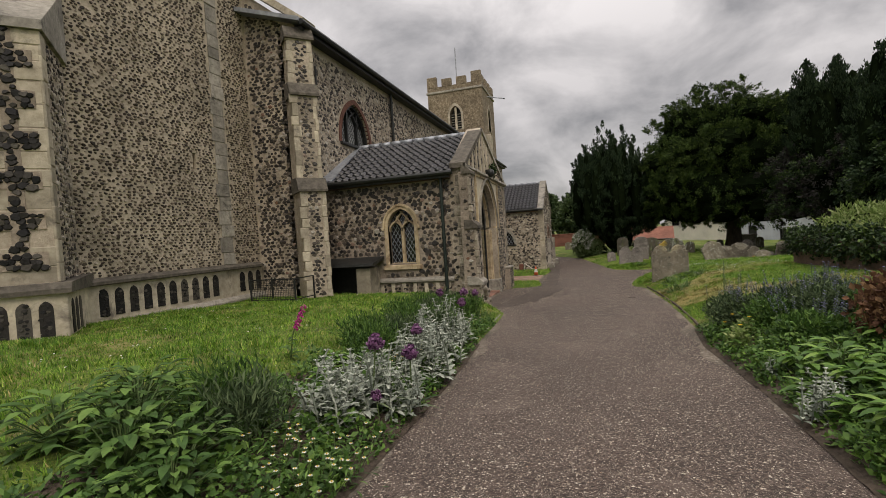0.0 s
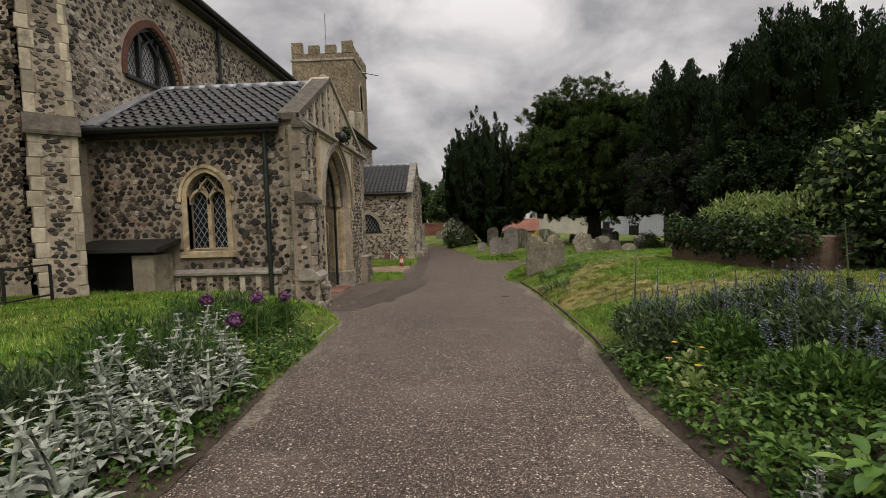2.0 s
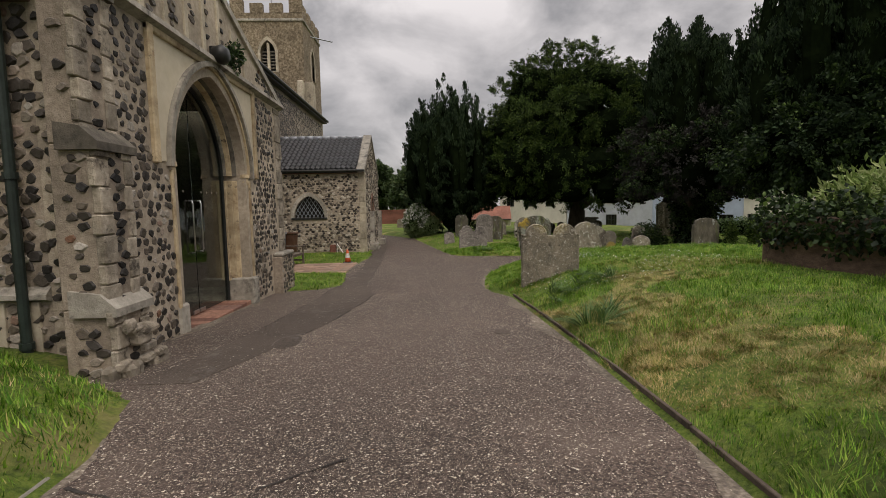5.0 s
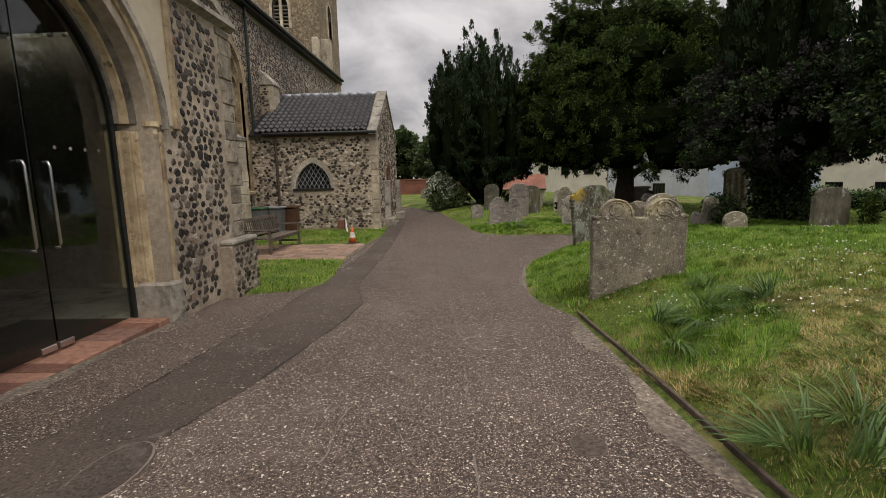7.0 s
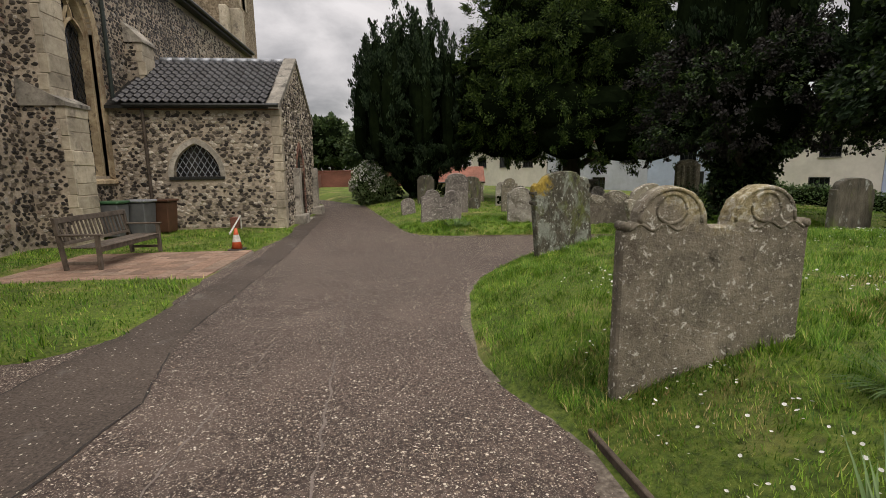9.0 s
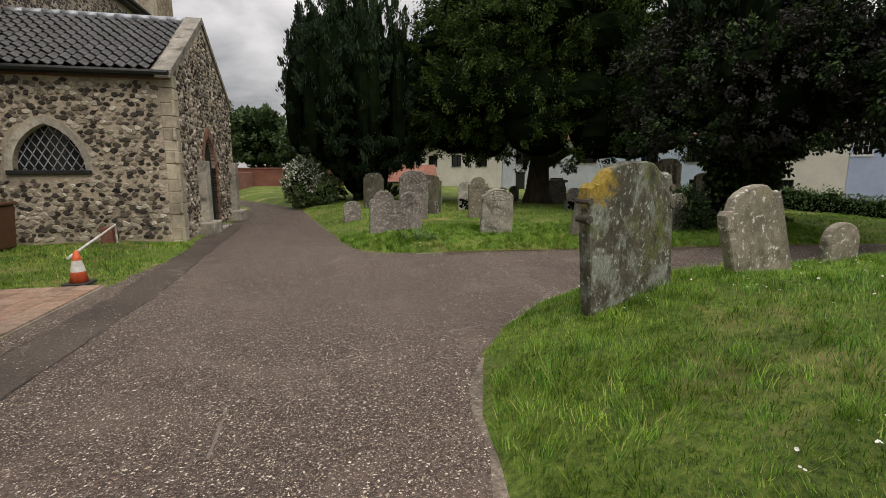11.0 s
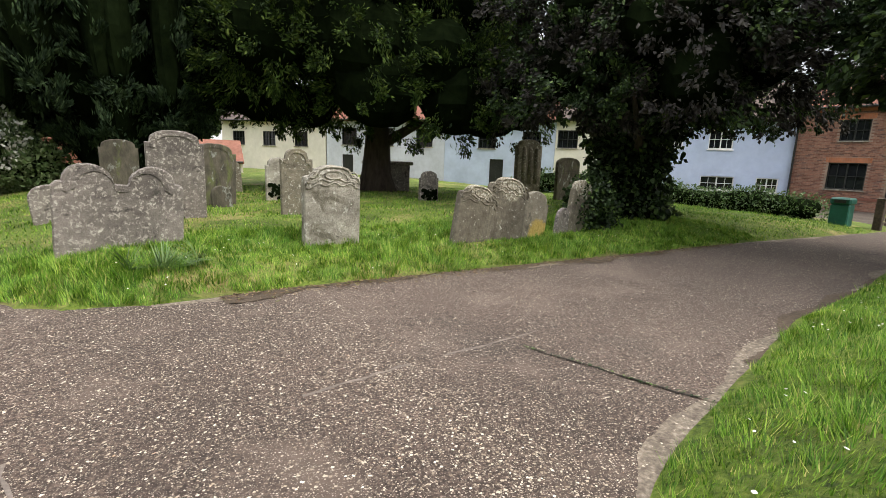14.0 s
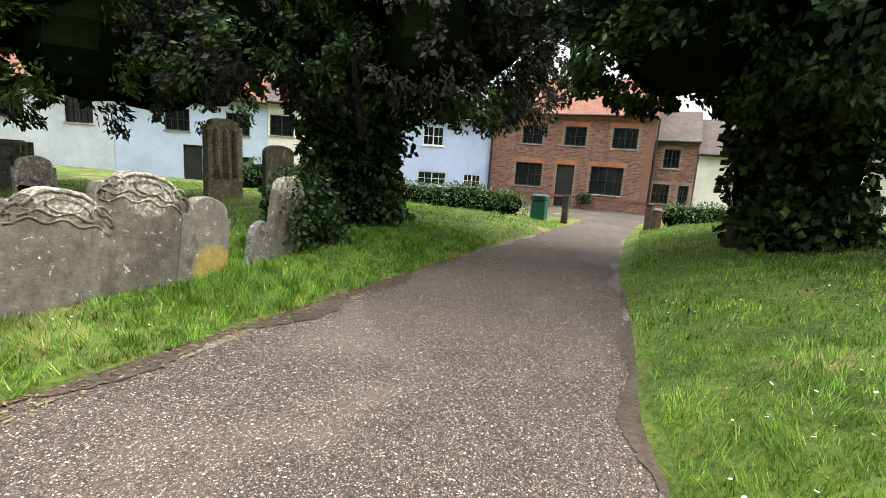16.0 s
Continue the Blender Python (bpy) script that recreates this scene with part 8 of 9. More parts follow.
M_wb1 = surface("green_bin_plastic", [(0.3, (0.03, 0.09, 0.04)), (0.7, (0.045, 0.12, 0.055))], 6, 0.5, 0.05)
M_wb2 = surface("grey_bin_plastic", [(0.3, (0.1, 0.105, 0.11)), (0.7, (0.14, 0.145, 0.15))], 6, 0.5, 0.05)
M_wb3 = surface("brown_bin_plastic", [(0.3, (0.07, 0.035, 0.02)), (0.7, (0.10, 0.05, 0.03))], 6, 0.5, 0.05)
wheelie(-7.2, 29.3, M_wb2, M_wb1, "grey wheelie bin with green lid by the wall", 85)
wheelie(-6.75, 29.9, M_wb2, M_lead, "grey wheelie bin with pale lid by the wall", 80)
wheelie(-6.35, 30.4, M_wb3, M_wb3, "brown wheelie bin by the vestry wall", 82)
part("drain_box", Shape().box(-4.6, -4.35, 30.95, 31.25, -1.1, -0.62, 0.01), M_brickwall, vestry)

# covers set in the path
M_oldring = surface("worn_concrete_collar", [(0.3, (0.12, 0.095, 0.08)), (0.7, (0.2, 0.165, 0.14))], 20, 0.95, 0.4)
for x, y, rx_, ry_, lab in ((-1.73, 14.2, 0.16, 0.3, "worn iron stopcock cover ringed with pale concrete"), (1.02, 14.46, 0.1, 0.12, "small round iron cover set in the path")):
    c = thing("drain_cover", lab, "drain cover", at=(x, y, float(path_z(x, y)) + 0.012))
    ring = [(1.1 * rx_ * math.cos(t), 1.06 * ry_ * math.sin(t)) for t in np.linspace(0, 6.28, 20, endpoint=False)]
    part("collar", Shape().prism(ring, lambda u, v, w: (u, v, w), -0.02, 0.002), M_oldring, c)
    ring = [(rx_ * math.cos(t), ry_ * math.sin(t)) for t in np.linspace(0, 6.28, 20, endpoint=False)]
    part("lid", Shape().prism(ring, lambda u, v, w: (u, v, w), -0.02, 0.006), M_asphalt2, c)
M_crack = surface("dark_crack_filling", [(0.3, (0.02, 0.017, 0.015)), (0.7, (0.05, 0.042, 0.036))], 20, 0.95, 0.3)
M_pale_line = surface("pale_worn_seam", [(0.3, (0.13, 0.105, 0.09)), (0.7, (0.24, 0.205, 0.18))], 40, 0.95, 0.3)


def crack(pts, w_, material, label, seed):
    r = random.Random(seed)
    s = Shape()
    dense = []
    for (x0, y0), (x1, y1) in zip(pts, pts[1:]):
        m = max(2, int(math.hypot(x1 - x0, y1 - y0) / 0.09))
        dense += [(x0 + (x1 - x0) * k / m + r.uniform(-0.015, 0.015), y0 + (y1 - y0) * k / m + r.uniform(-0.015, 0.015)) for k in range(m)]
    for i, (x, y) in enumerate(dense):
        on = math.sin(i * 0.37 + seed) + 0.6 * math.sin(i * 0.11 + seed * 2) > -0.55
        a, b = dense[max(i - 1, 0)], dense[min(i + 1, len(dense) - 1)]
        d = Vector((b[0] - a[0], b[1] - a[1])).normalized()
        q = w_ * r.uniform(0.3, 1.2)
        for sg in (-1, 1):
            px, py = x - d.y * q * sg, y + d.x * q * sg
            s.v.append((px, py, float(path_z(px, py)) + 0.011))
        if i and on:
            s.f.append((2 * i - 2, 2 * i - 1, 2 * i + 1, 2 * i))
    tagged(part("path_crack", s, material), label, "crack", kind="structure")


crack([(-2.0, 10.9), (-1.2, 10.6), (-0.4, 11.2)], 0.012, M_crack, "dark crack across the asphalt", 1)
crack([(x_, y_) for x_, y_ in zip(REP_OUT[1:9], REP_Y[1:9])], 0.011, M_crack, "dark seam along the asphalt repair", 2)
crack([(x_, y_) for x_, y_ in zip(REP_IN[1:9], REP_Y[1:9])], 0.010, M_crack, "dark seam along the asphalt repair", 3)
crack([(0.35, 13.0), (0.3, 16.0), (0.1, 19.5), (0.0, 22.0)], 0.009, M_pale_line, "pale worn seam in the asphalt", 4)
crack([(-0.55, 14.0), (-0.6, 17.0), (-0.5, 20.0)], 0.007, M_pale_line, "pale worn seam in the asphalt", 5)
crack([(4.92, 26.16), (5.07, 25.64), (5.16, 25.2), (5.28, 24.82)], 0.012, M_crack, "dark mossy crack across the asphalt", 6)
crack([(3.1, 26.2), (3.91, 26.29), (4.79, 26.35), (5.83, 26.41)], 0.016, M_pale_line, "pale worn seam in the asphalt", 7)
crack([(0.69, 22.56), (1.1, 22.77), (1.72, 23.16), (2.55, 23.45)], 0.018, M_pale_line, "pale worn seam in the asphalt", 8)
crack([(1.9, 24.9), (1.88, 25.52), (1.7, 26.3)], 0.014, M_pale_line, "pale worn seam in the asphalt", 9)
crack_moss = np.random.default_rng(31)
mt = crack_moss.random(110)
mxy = np.stack([np.interp(mt, (0, 0.4, 0.7, 1), (4.92, 5.07, 5.16, 5.28)), np.interp(mt, (0, 0.4, 0.7, 1), (26.16, 25.64, 25.2, 24.82))], 1) + crack_moss.normal(0, 0.012, (110, 2))
mz_ = path_z(mxy[:, 0], mxy[:, 1]) + 0.012
ma_ = crack_moss.uniform(0, 6.28, (110, 1)) + np.array([[0, 2.1, 4.2]])
mq_ = crack_moss.uniform(0.006, 0.016, (110, 1))
mv_ = np.stack([mxy[:, :1] + np.cos(ma_) * mq_, mxy[:, 1:] + np.sin(ma_) * mq_, mz_[:, None] + crack_moss.uniform(0, 0.012, (110, 3))], 2)
tagged(part("crack_moss", raw_mesh("crack_moss", mv_.reshape(-1, 3), np.arange(330).reshape(110, 3), M_ivy), None), "tiny moss and weeds growing along a path crack", "moss", kind="stuff")

# ---------------- raised bed with wall and ivy ----------------
rb = thing("raised_bed", "raised bed with low brown brick wall and wild plants", "raised bed")
M_oldwall = surface("damp_brown_brickwork", [(0.3, (0.10, 0.066, 0.048)), (0.7, (0.22, 0.15, 0.11))], 9, 0.95, 0.7, 20, 0.4, 0.9, stretch=(1, 1, 2.2))
for bx in ((5.42, 5.64, 10.6, 15.7), (5.64, 8.6, 15.48, 15.7), (5.64, 8.6, 10.6, 10.82)):
    part("wall", Shape().box(*bx, -0.35, 0.86, 0.02), M_oldwall, rb)
part("soil", Shape().box(5.64, 8.6, 10.82, 15.48, -0.3, 0.8), M_soil, rb)
M_weed = by_island("tall_green_weeds", [(0.0, (0.10, 0.16, 0.035)), (0.5, (0.19, 0.27, 0.07)), (1.0, (0.36, 0.41, 0.18))], 0.6, 0.3, 3, 0, trans=0.25)
lw = [(6.6 + random.Random(k).uniform(-0.6, 1.2), 11.4 + k * 0.32, 0.95 + 0.08 * (k % 3), 0.8, 0.6, 0.42) for k in range(13)]
core_mesh("foliage_shade_core", lw, 0.7, rb, M_core)
leaf_cloud("wild_foliage", lw, 16000, 0.12, M_weed, rb, 95, up=0.8, shell=(0.7, 1.3), aspect=0.35)
leaf_cloud("trailing_ivy", [(5.42, 11 + k * 0.4, 0.8, 0.24, 0.36, 0.24 + 0.08 * (k % 3)) for k in range(12)], 7500, 0.075, M_ivy, rb, 96, droop=0.5, shell=(0.6, 1.2), aspect=0.8)
mound = thing("ivy_bush", "large rounded mound of ivy and shrubs on the lawn", "bush")
mz = gz(6.6, 10.6)
lm = [(7.2, 11.4, mz + 1.0, 1.15, 1.1, 1.15), (8.0, 12.0, mz + 1.5, 1.2, 1.1, 0.9), (6.5, 10.5, mz + 0.4, 0.7, 0.8, 0.65), (7.6, 10.4, mz + 0.7, 1.0, 0.9, 0.8)]
core_mesh("foliage_shade_core", lm, 0.82, mound, M_core)
leaf_cloud("leaves", lm, 17000, 0.12, M_ivy, mound, 97, shell=(0.88, 1.16), aspect=0.75, droop=0.2)
leaf_cloud("fresh_leaves", lm, 3000, 0.13, M_weed, mound, 98, shell=(1.0, 1.2), aspect=0.6, cut=lambda P: P[:, 2] > mz + 0.9)

for sx_, sy_, sh_ in ((9.25, 22.3, 0.75), (9.75, 22.0, 0.9)):
    sap = thing("conifer_sapling", "small dark green conifer sapling beside a headstone", "sapling", "conifer saplings", at=(sx_, sy_, gz(sx_, sy_)))
    part("stem", Shape().tube([(0, 0, -0.05), (0.02, 0, sh_)], [0.02, 0.006], 6), M_bark, sap)
    leaf_cloud("foliage", [(0, 0, sh_ * 0.5, 0.16, 0.16, sh_ * 0.5)], 1300, 0.09, M_yew_light, sap, int(sx_ * 10), up=0.5, shell=(0.3, 1.15), aspect=0.3)
# ivy on the stone by the tree
ivs = thing("ivy", "glossy ivy climbing over a headstone", "ivy")
leaf_cloud("leaves", [(9.95, 29.95, gz(9.9, 29.9) + 0.5, 0.36, 0.22, 0.6), (10.45, 30.1, gz(10, 30) + 0.5, 0.55, 0.35, 0.62), (10.9, 30.2, gz(10, 30) + 0.2, 0.5, 0.35, 0.35)], 5200, 0.075, M_ivy, ivs, 99, droop=0.4, shell=(0.6, 1.15), aspect=0.85)
gw = thing("wall_plant", "small green plant growing from the porch gable", "plant")
leaf_cloud("leaves", [(PX + 0.12, PC + 0.75, 3.8, 0.12, 0.25, 0.25)], 420, 0.07, M_ivy, gw, 100, shell=(0.4, 1.1), aspect=0.6)

# ---------------- flower beds ----------------
def tri_mesh(name, V, material):
    """A mesh of loose triangles from an (n, 3, 3) array."""
    n = len(V)
    me = bpy.data.meshes.new(name)
    me.vertices.add(n * 3)
    me.vertices.foreach_set("co", V.astype(np.float32).ravel())
    me.loops.add(n * 3)
    me.loops.foreach_set("vertex_index", np.arange(n * 3, dtype=np.int32))
    me.polygons.add(n)
    me.polygons.foreach_set("loop_start", np.arange(0, n * 3, 3, dtype=np.int32))
    me.update(calc_edges=True)
    me.materials.append(material)
    return me


def leaf(s, base, d, length, width, curl=0.25, segs=3):
    """A leaf with a fold along its rib, curving over as it goes out."""
    d = Vector(d).normalized()
    side = d.cross(Vector((0, 0, 1)))
    side = side.normalized() if side.length > 0.01 else Vector((1, 0, 0))
    up = side.cross(d).normalized()
    o = len(s.v)
    prof = (0.25, 0.95, 0.85, 0.0) if segs == 3 else (0.25, 0.8, 1.0, 0.75, 0.0)
    for i in range(segs + 1):
        t = i / segs
        c = Vector(base) + d * (length * t) - up * (curl * length * t * t)
        w_ = width * prof[i] * 0.5
        s.v += [tuple(c + side * w_ + up * w_ * 0.35), tuple(c), tuple(c - side * w_ + up * w_ * 0.35)]
    for i in range(segs):
        b = o + i * 3
        s.f += [(b, b + 1, b + 4, b + 3), (b + 1, b + 2, b + 5, b + 4)]


M_silver = by_island("silver_woolly_leaves", [(0.0, (0.2, 0.23, 0.18)), (0.5, (0.34, 0.375, 0.31)), (1.0, (0.52, 0.55, 0.47))], 0.9, 0.1, 20, 0.2, trans=0.15)
M_stem = surface("green_stems", [(0.3, (0.06, 0.10, 0.03)), (0.7, (0.11, 0.16, 0.05))], 9, 0.7, 0.1)
M_bright = by_island("bright_green_leaves", [(0.0, (0.05, 0.12, 0.015)), (0.5, (0.10, 0.21, 0.03)), (1.0, (0.20, 0.32, 0.06))], 0.55, 0.4, 9, 0.15, trans=0.25)
M_mid = by_island("mid_green_leaves", [(0.0, (0.026, 0.065, 0.012)), (0.5, (0.06, 0.13, 0.024)), (1.0, (0.14, 0.24, 0.05))], 0.6, 0.3, 9, 0.15, trans=0.2)
M_greygreen = by_island("grey_green_foliage", [(0.0, (0.03, 0.055, 0.022)), (0.5, (0.07, 0.11, 0.045)), (1.0, (0.15, 0.2, 0.095))], 0.7, 0.3, 9, 0.1, trans=0.2)
M_lilac = by_island("lilac_florets", [(0.0, (0.09, 0.08, 0.18)), (0.5, (0.15, 0.14, 0.28)), (1.0, (0.24, 0.23, 0.4))], 0.8, 0.2, 9, 0, trans=0.2)
M_purple = by_island("purple_florets", [(0.0, (0.09, 0.035, 0.085)), (0.5, (0.18, 0.075, 0.165)), (1.0, (0.30, 0.16, 0.28))], 0.8, 0.2, 9, 0, trans=0.2)
M_magenta = by_island("magenta_bells", [(0.0, (0.34, 0.02, 0.16)), (1.0, (0.55, 0.06, 0.3))], 0.6, 0.3, 9, 0, trans=0.25)
M_yellow = by_island("yellow_petals", [(0.0, (0.6, 0.36, 0.02)), (1.0, (0.75, 0.52, 0.05))], 0.7, 0.2, 9, 0, trans=0.2)
M_rust = by_island("rust_brown_leaves", [(0.0, (0.06, 0.028, 0.018)), (0.5, (0.13, 0.065, 0.035)), (1.0, (0.24, 0.14, 0.07))], 0.8, 0.2, 9, 0.1, trans=0.15)
prand = random.Random(77)


def lambs_ear(seed, stems, h):
    r = random.Random(seed)
    st, lv = Shape(), Shape()
    for k in range(stems):
        bx, by = r.gauss(0, 0.13), r.gauss(0, 0.13)
        lx, ly = r.uniform(-0.14, 0.14), r.uniform(-0.14, 0.14)
        hh = h * r.uniform(0.6, 1.15)
        pts = [(bx + lx * t * t, by + ly * t * t, hh * t) for t in (0, 0.35, 0.7, 1)]
        st.tube(pts, [0.010, 0.010, 0.009, 0.008], 5)
        n = int(hh / 0.055)
        for i in range(n):
            t = (i + 0.6) / n
            size = 0.12 * (1 - t) + 0.038
            c = (bx + lx * t * t, by + ly * t * t, hh * t)
            a0 = r.uniform(0, 6.28)
            for q in range(2 if t < 0.75 else 5):
                a = a0 + q * (math.pi if t < 0.75 else 1.26) + r.uniform(-0.2, 0.2)
                leaf(lv, c, (math.cos(a), math.sin(a), 0.5 + 0.5 * t), size, size * 0.42, 0.3)
    for k in range(stems * 3):
        a, q = r.uniform(0, 6.28), r.uniform(0.0, 0.16)
        leaf(lv, (q * math.cos(a), q * math.sin(a), r.uniform(0.02, 0.08)), (math.cos(a), math.sin(a), 0.55), r.uniform(0.1, 0.17), 0.055, 0.5)
    return st.mesh("stem_cluster", M_silver, True), lv.mesh("foliage", M_silver, True)


ear_protos = [lambs_ear(s_, 9, h_) for s_, h_ in ((1, 0.44), (2, 0.52), (3, 0.40))]


def scatter(kind, label, cat, protos, names, spots, group, zoff=0.0):
    for i, (x, y, sc) in enumerate(spots):
        t = thing(kind, label, cat, group, at=(x, y, gz(x, y) + zoff))
        t.rotation_euler = (prand.uniform(-0.08, 0.08), prand.uniform(-0.08, 0.08), prand.uniform(0, 6.28))
        t.scale = (sc, sc, sc)
        for nm, me in zip(names, protos[i % len(protos)]):
            p = part(nm, me, None, t)
            if nm in ("stem_cluster", "blossom_eye"):
                tagged(p, kind="stuff")


ears = []
for k in range(30):
    y = 3.2 + k * 0.155
    xl = float(np.interp(y, LEFT_Y, LEFT_X))
    if 4.35 < y < 4.62 or 5.5 < y < 5.62:
        continue
    ears.append((xl - 0.12 - prand.uniform(0, 0.42), y + prand.uniform(-0.06, 0.06), prand.uniform(0.8, 1.15)))
ears += [(1.72, 4.5, 0.7), (1.66, 4.3, 0.6), (1.75, 5.5, 0.55)]
scatter("lambs_ear", "silvery woolly lamb's-ear plant spilling over the path edge", "plant", ear_protos, ("stem_cluster", "foliage"), ears, "silver border plants", -0.02)


def allium():
    r = random.Random(5)
    st = Shape().tube([(0, 0, 0), (0.02, 0.01, 0.3), (0.03, 0.0, 0.56)], 0.007, 6)
    g = Shape()
    for k in range(170):
        d = Vector((r.gauss(0, 1), r.gauss(0, 1), r.gauss(0, 1))).normalized()
        c = Vector((0.03, 0, 0.6)) + d * r.uniform(0.045, 0.09)
        side = d.orthogonal().normalized()
        s2 = d.cross(side)
        q = 0.014
        o = len(g.v)
        g.v += [tuple(c + side * q), tuple(c + s2 * q), tuple(c - side * q), tuple(c - s2 * q), tuple(c - d * 0.05)]
        g.f += [(o, o + 1, o + 2, o + 3), (o, o + 4, o + 2)]
    lv = Shape()
    for k in range(6):
        a = k * 1.05
        leaf(lv, (0, 0, 0.02), (math.cos(a), math.sin(a), 0.9), 0.34, 0.035, 0.6)
    return st.mesh("stem", M_stem), g.mesh("flower_head", M_purple), lv.mesh("foliage", M_greygreen)


scatter("allium", "purple globe allium flower on a green stem", "flower", [allium()], ("stem", "flower_head", "foliage"),
        [(-1.95, 3.75, 1.0), (-1.72, 4.1, 0.95), (-2.0, 5.0, 0.85), (-2.15, 7.6, 0.95), (-2.35, 8.5, 1.0), (-2.7, 8.1, 0.9), (-2.3, 9.3, 0.9), (-1.7, 3.4, 0.6)], "purple alliums")


def foxglove():
    r = random.Random(6)
    line = [(0.0, 0, 0), (0.08, 0.03, 0.4), (0.22, 0.08, 0.75), (0.36, 0.14, 1.02)]
    st = Shape().tube(line, [0.012, 0.010, 0.007, 0.004], 6)
    fl = Shape()
    for k in range(22):
        t = k / 21
        c = Vector((0.14 + 0.17 * t, 0.05 + 0.07 * t, 0.52 + 0.36 * t))
        a = k * 2.4
        d = Vector((math.cos(a), math.sin(a), -0.7)).normalized()
        fl.tube([c, c + d * 0.03, c + d * 0.06], [0.006, 0.014 * (1.2 - 0.5 * t), 0.018 * (1.2 - 0.5 * t)], 6, False)
    lv = Shape()
    for k in range(10):
        a = k * 0.9
        leaf(lv, (0, 0, 0.04 + 0.03 * k), (math.cos(a), math.sin(a), 0.5), 0.24 - 0.012 * k, 0.08, 0.4)
    return st.mesh("stem", M_stem), fl.mesh("blossom", M_magenta), lv.mesh("foliage", M_mid)


scatter("foxglove", "leaning foxglove with magenta bells at the bed's back edge", "flower", [foxglove()], ("stem", "blossom", "foliage"), [(-3.3, 4.5, 0.72)], "foxgloves")


def broad(seed, n, L, w_, material, rise=0.8, spread=0.12):
    r = random.Random(seed)
    s, st = Shape(), Shape()
    for k in range(n):
        a, q = r.uniform(0, 6.28), r.uniform(0, spread)
        z = r.uniform(0.02, 0.3) * rise
        c = (q * 1.4 * math.cos(a), q * 1.4 * math.sin(a), z)
        st.tube([(0, 0, 0), c], 0.004, 4, False)
        leaf(s, c, (math.cos(a), math.sin(a), r.uniform(0.15, 0.7)), L * r.uniform(0.65, 1.15), w_ * r.uniform(0.8, 1.1), 0.45, 4)
    return st.mesh("stem_cluster", M_stem), s.mesh("foliage", material, True)


scatter("leafy_plant", "clump of pointed mid-green leaves in the flower bed", "plant", [broad(1, 90, 0.145, 0.07, M_mid, 1.15, 0.22), broad(2, 90, 0.14, 0.066, M_mid, 1.05, 0.22)], ("stem_cluster", "foliage"),
        [(-2.9, 2.25, 1.0), (-2.65, 2.0, 0.95), (-3.15, 2.5, 1.0), (-2.45, 2.2, 0.85), (-3.3, 2.1, 0.95), (-2.2, 1.9, 0.8), (-3.6, 2.9, 0.9)], "green border plants")
scatter("leafy_plant", "lush bright green broad-leaved plant beside the path", "plant", [broad(3, 40, 0.17, 0.085, M_bright), broad(4, 36, 0.16, 0.08, M_bright)], ("stem_cluster", "foliage"),
        [(1.85, 3.6, 1.0), (2.0, 4.05, 1.05), (2.25, 4.4, 1.0), (1.8, 4.8, 0.9), (2.05, 5.0, 1.0), (2.5, 4.8, 0.95), (1.85, 5.4, 0.85), (2.2, 5.5, 0.8), (2.5, 3.9, 1.0), (2.6, 5.4, 0.9), (1.75, 5.9, 0.5), (-2.5, 4.0, 0.7), (-2.75, 4.5, 0.6), (1.7, 6.7, 0.55), (1.75, 7.2, 0.6), (1.75, 3.2, 0.9), (2.2, 3.3, 1.0), (2.0, 3.9, 0.8), (2.75, 4.3, 1.0), (2.3, 4.9, 0.9), (2.75, 5.1, 0.9), (1.95, 6.2, 0.6), (2.0, 4.6, 0.8), (1.75, 4.1, 0.7), (3.0, 4.6, 1.0)], "green border plants")


def cloudy(name, label, cat, lobes, layers, group=""):
    t = thing(name, label, cat, group)
    for nm, m_, n, size, kw in layers:
        leaf_cloud(nm, lobes, n, size, m_, t, int(abs(lobes[0][0] * 100 + lobes[0][1] * 10)) + n, **kw)
    return t


cat_spots = [(2.35, 6.3), (2.75, 6.9), (2.3, 7.3), (2.0, 7.9), (2.5, 8.2), (3.0, 7.6), (3.2, 6.6), (2.1, 8.7), (2.95, 8.4), (2.55, 7.7)]
for k, (x, y) in enumerate(cat_spots):
    z = gz(x, y)
    hh = (0.15, 0.24, 0.19, 0.27)[k % 4] * (1.0 if y < 8 else 0.75)
    t = cloudy("catmint", "bushy grey-green catmint with lilac flower spikes", "plant", [(x, y, z + hh * 0.75, 0.36, 0.36, hh)],
               [("foliage", M_greygreen if k % 2 else M_mid, 2600, 0.06, dict(up=0.7, shell=(0.35, 1.1), aspect=0.45))], "lilac border plants")
    r = random.Random(k)
    st, fl = Shape(), Shape()
    for j in range(16):
        a, q = r.uniform(0, 6.28), r.uniform(0, 0.36)
        bx, by = x + q * math.cos(a), y + q * math.sin(a)
        lx, ly = 0.25 * q * math.cos(a) + r.uniform(-0.05, 0.05), 0.25 * q * math.sin(a) + r.uniform(-0.05, 0.05)
        z0, z1 = z + hh, z + hh * 1.6 + r.uniform(0.08, 0.26)
        st.tube([(bx, by, z0), (bx + lx, by + ly, z1)], 0.003, 4, False)
        for i in range(16):
            tt_ = 0.45 + 0.55 * i / 15
            c = (bx + lx * tt_, by + ly * tt_, z0 + (z1 - z0) * tt_)
            aa = i * 2.2
            leaf(fl, c, (math.cos(aa), math.sin(aa), 0.4), 0.024, 0.016, 0.1)
    tagged(part("stem_cluster", st, M_stem, t), kind="stuff")
    part("blossom", fl, M_lilac, t)
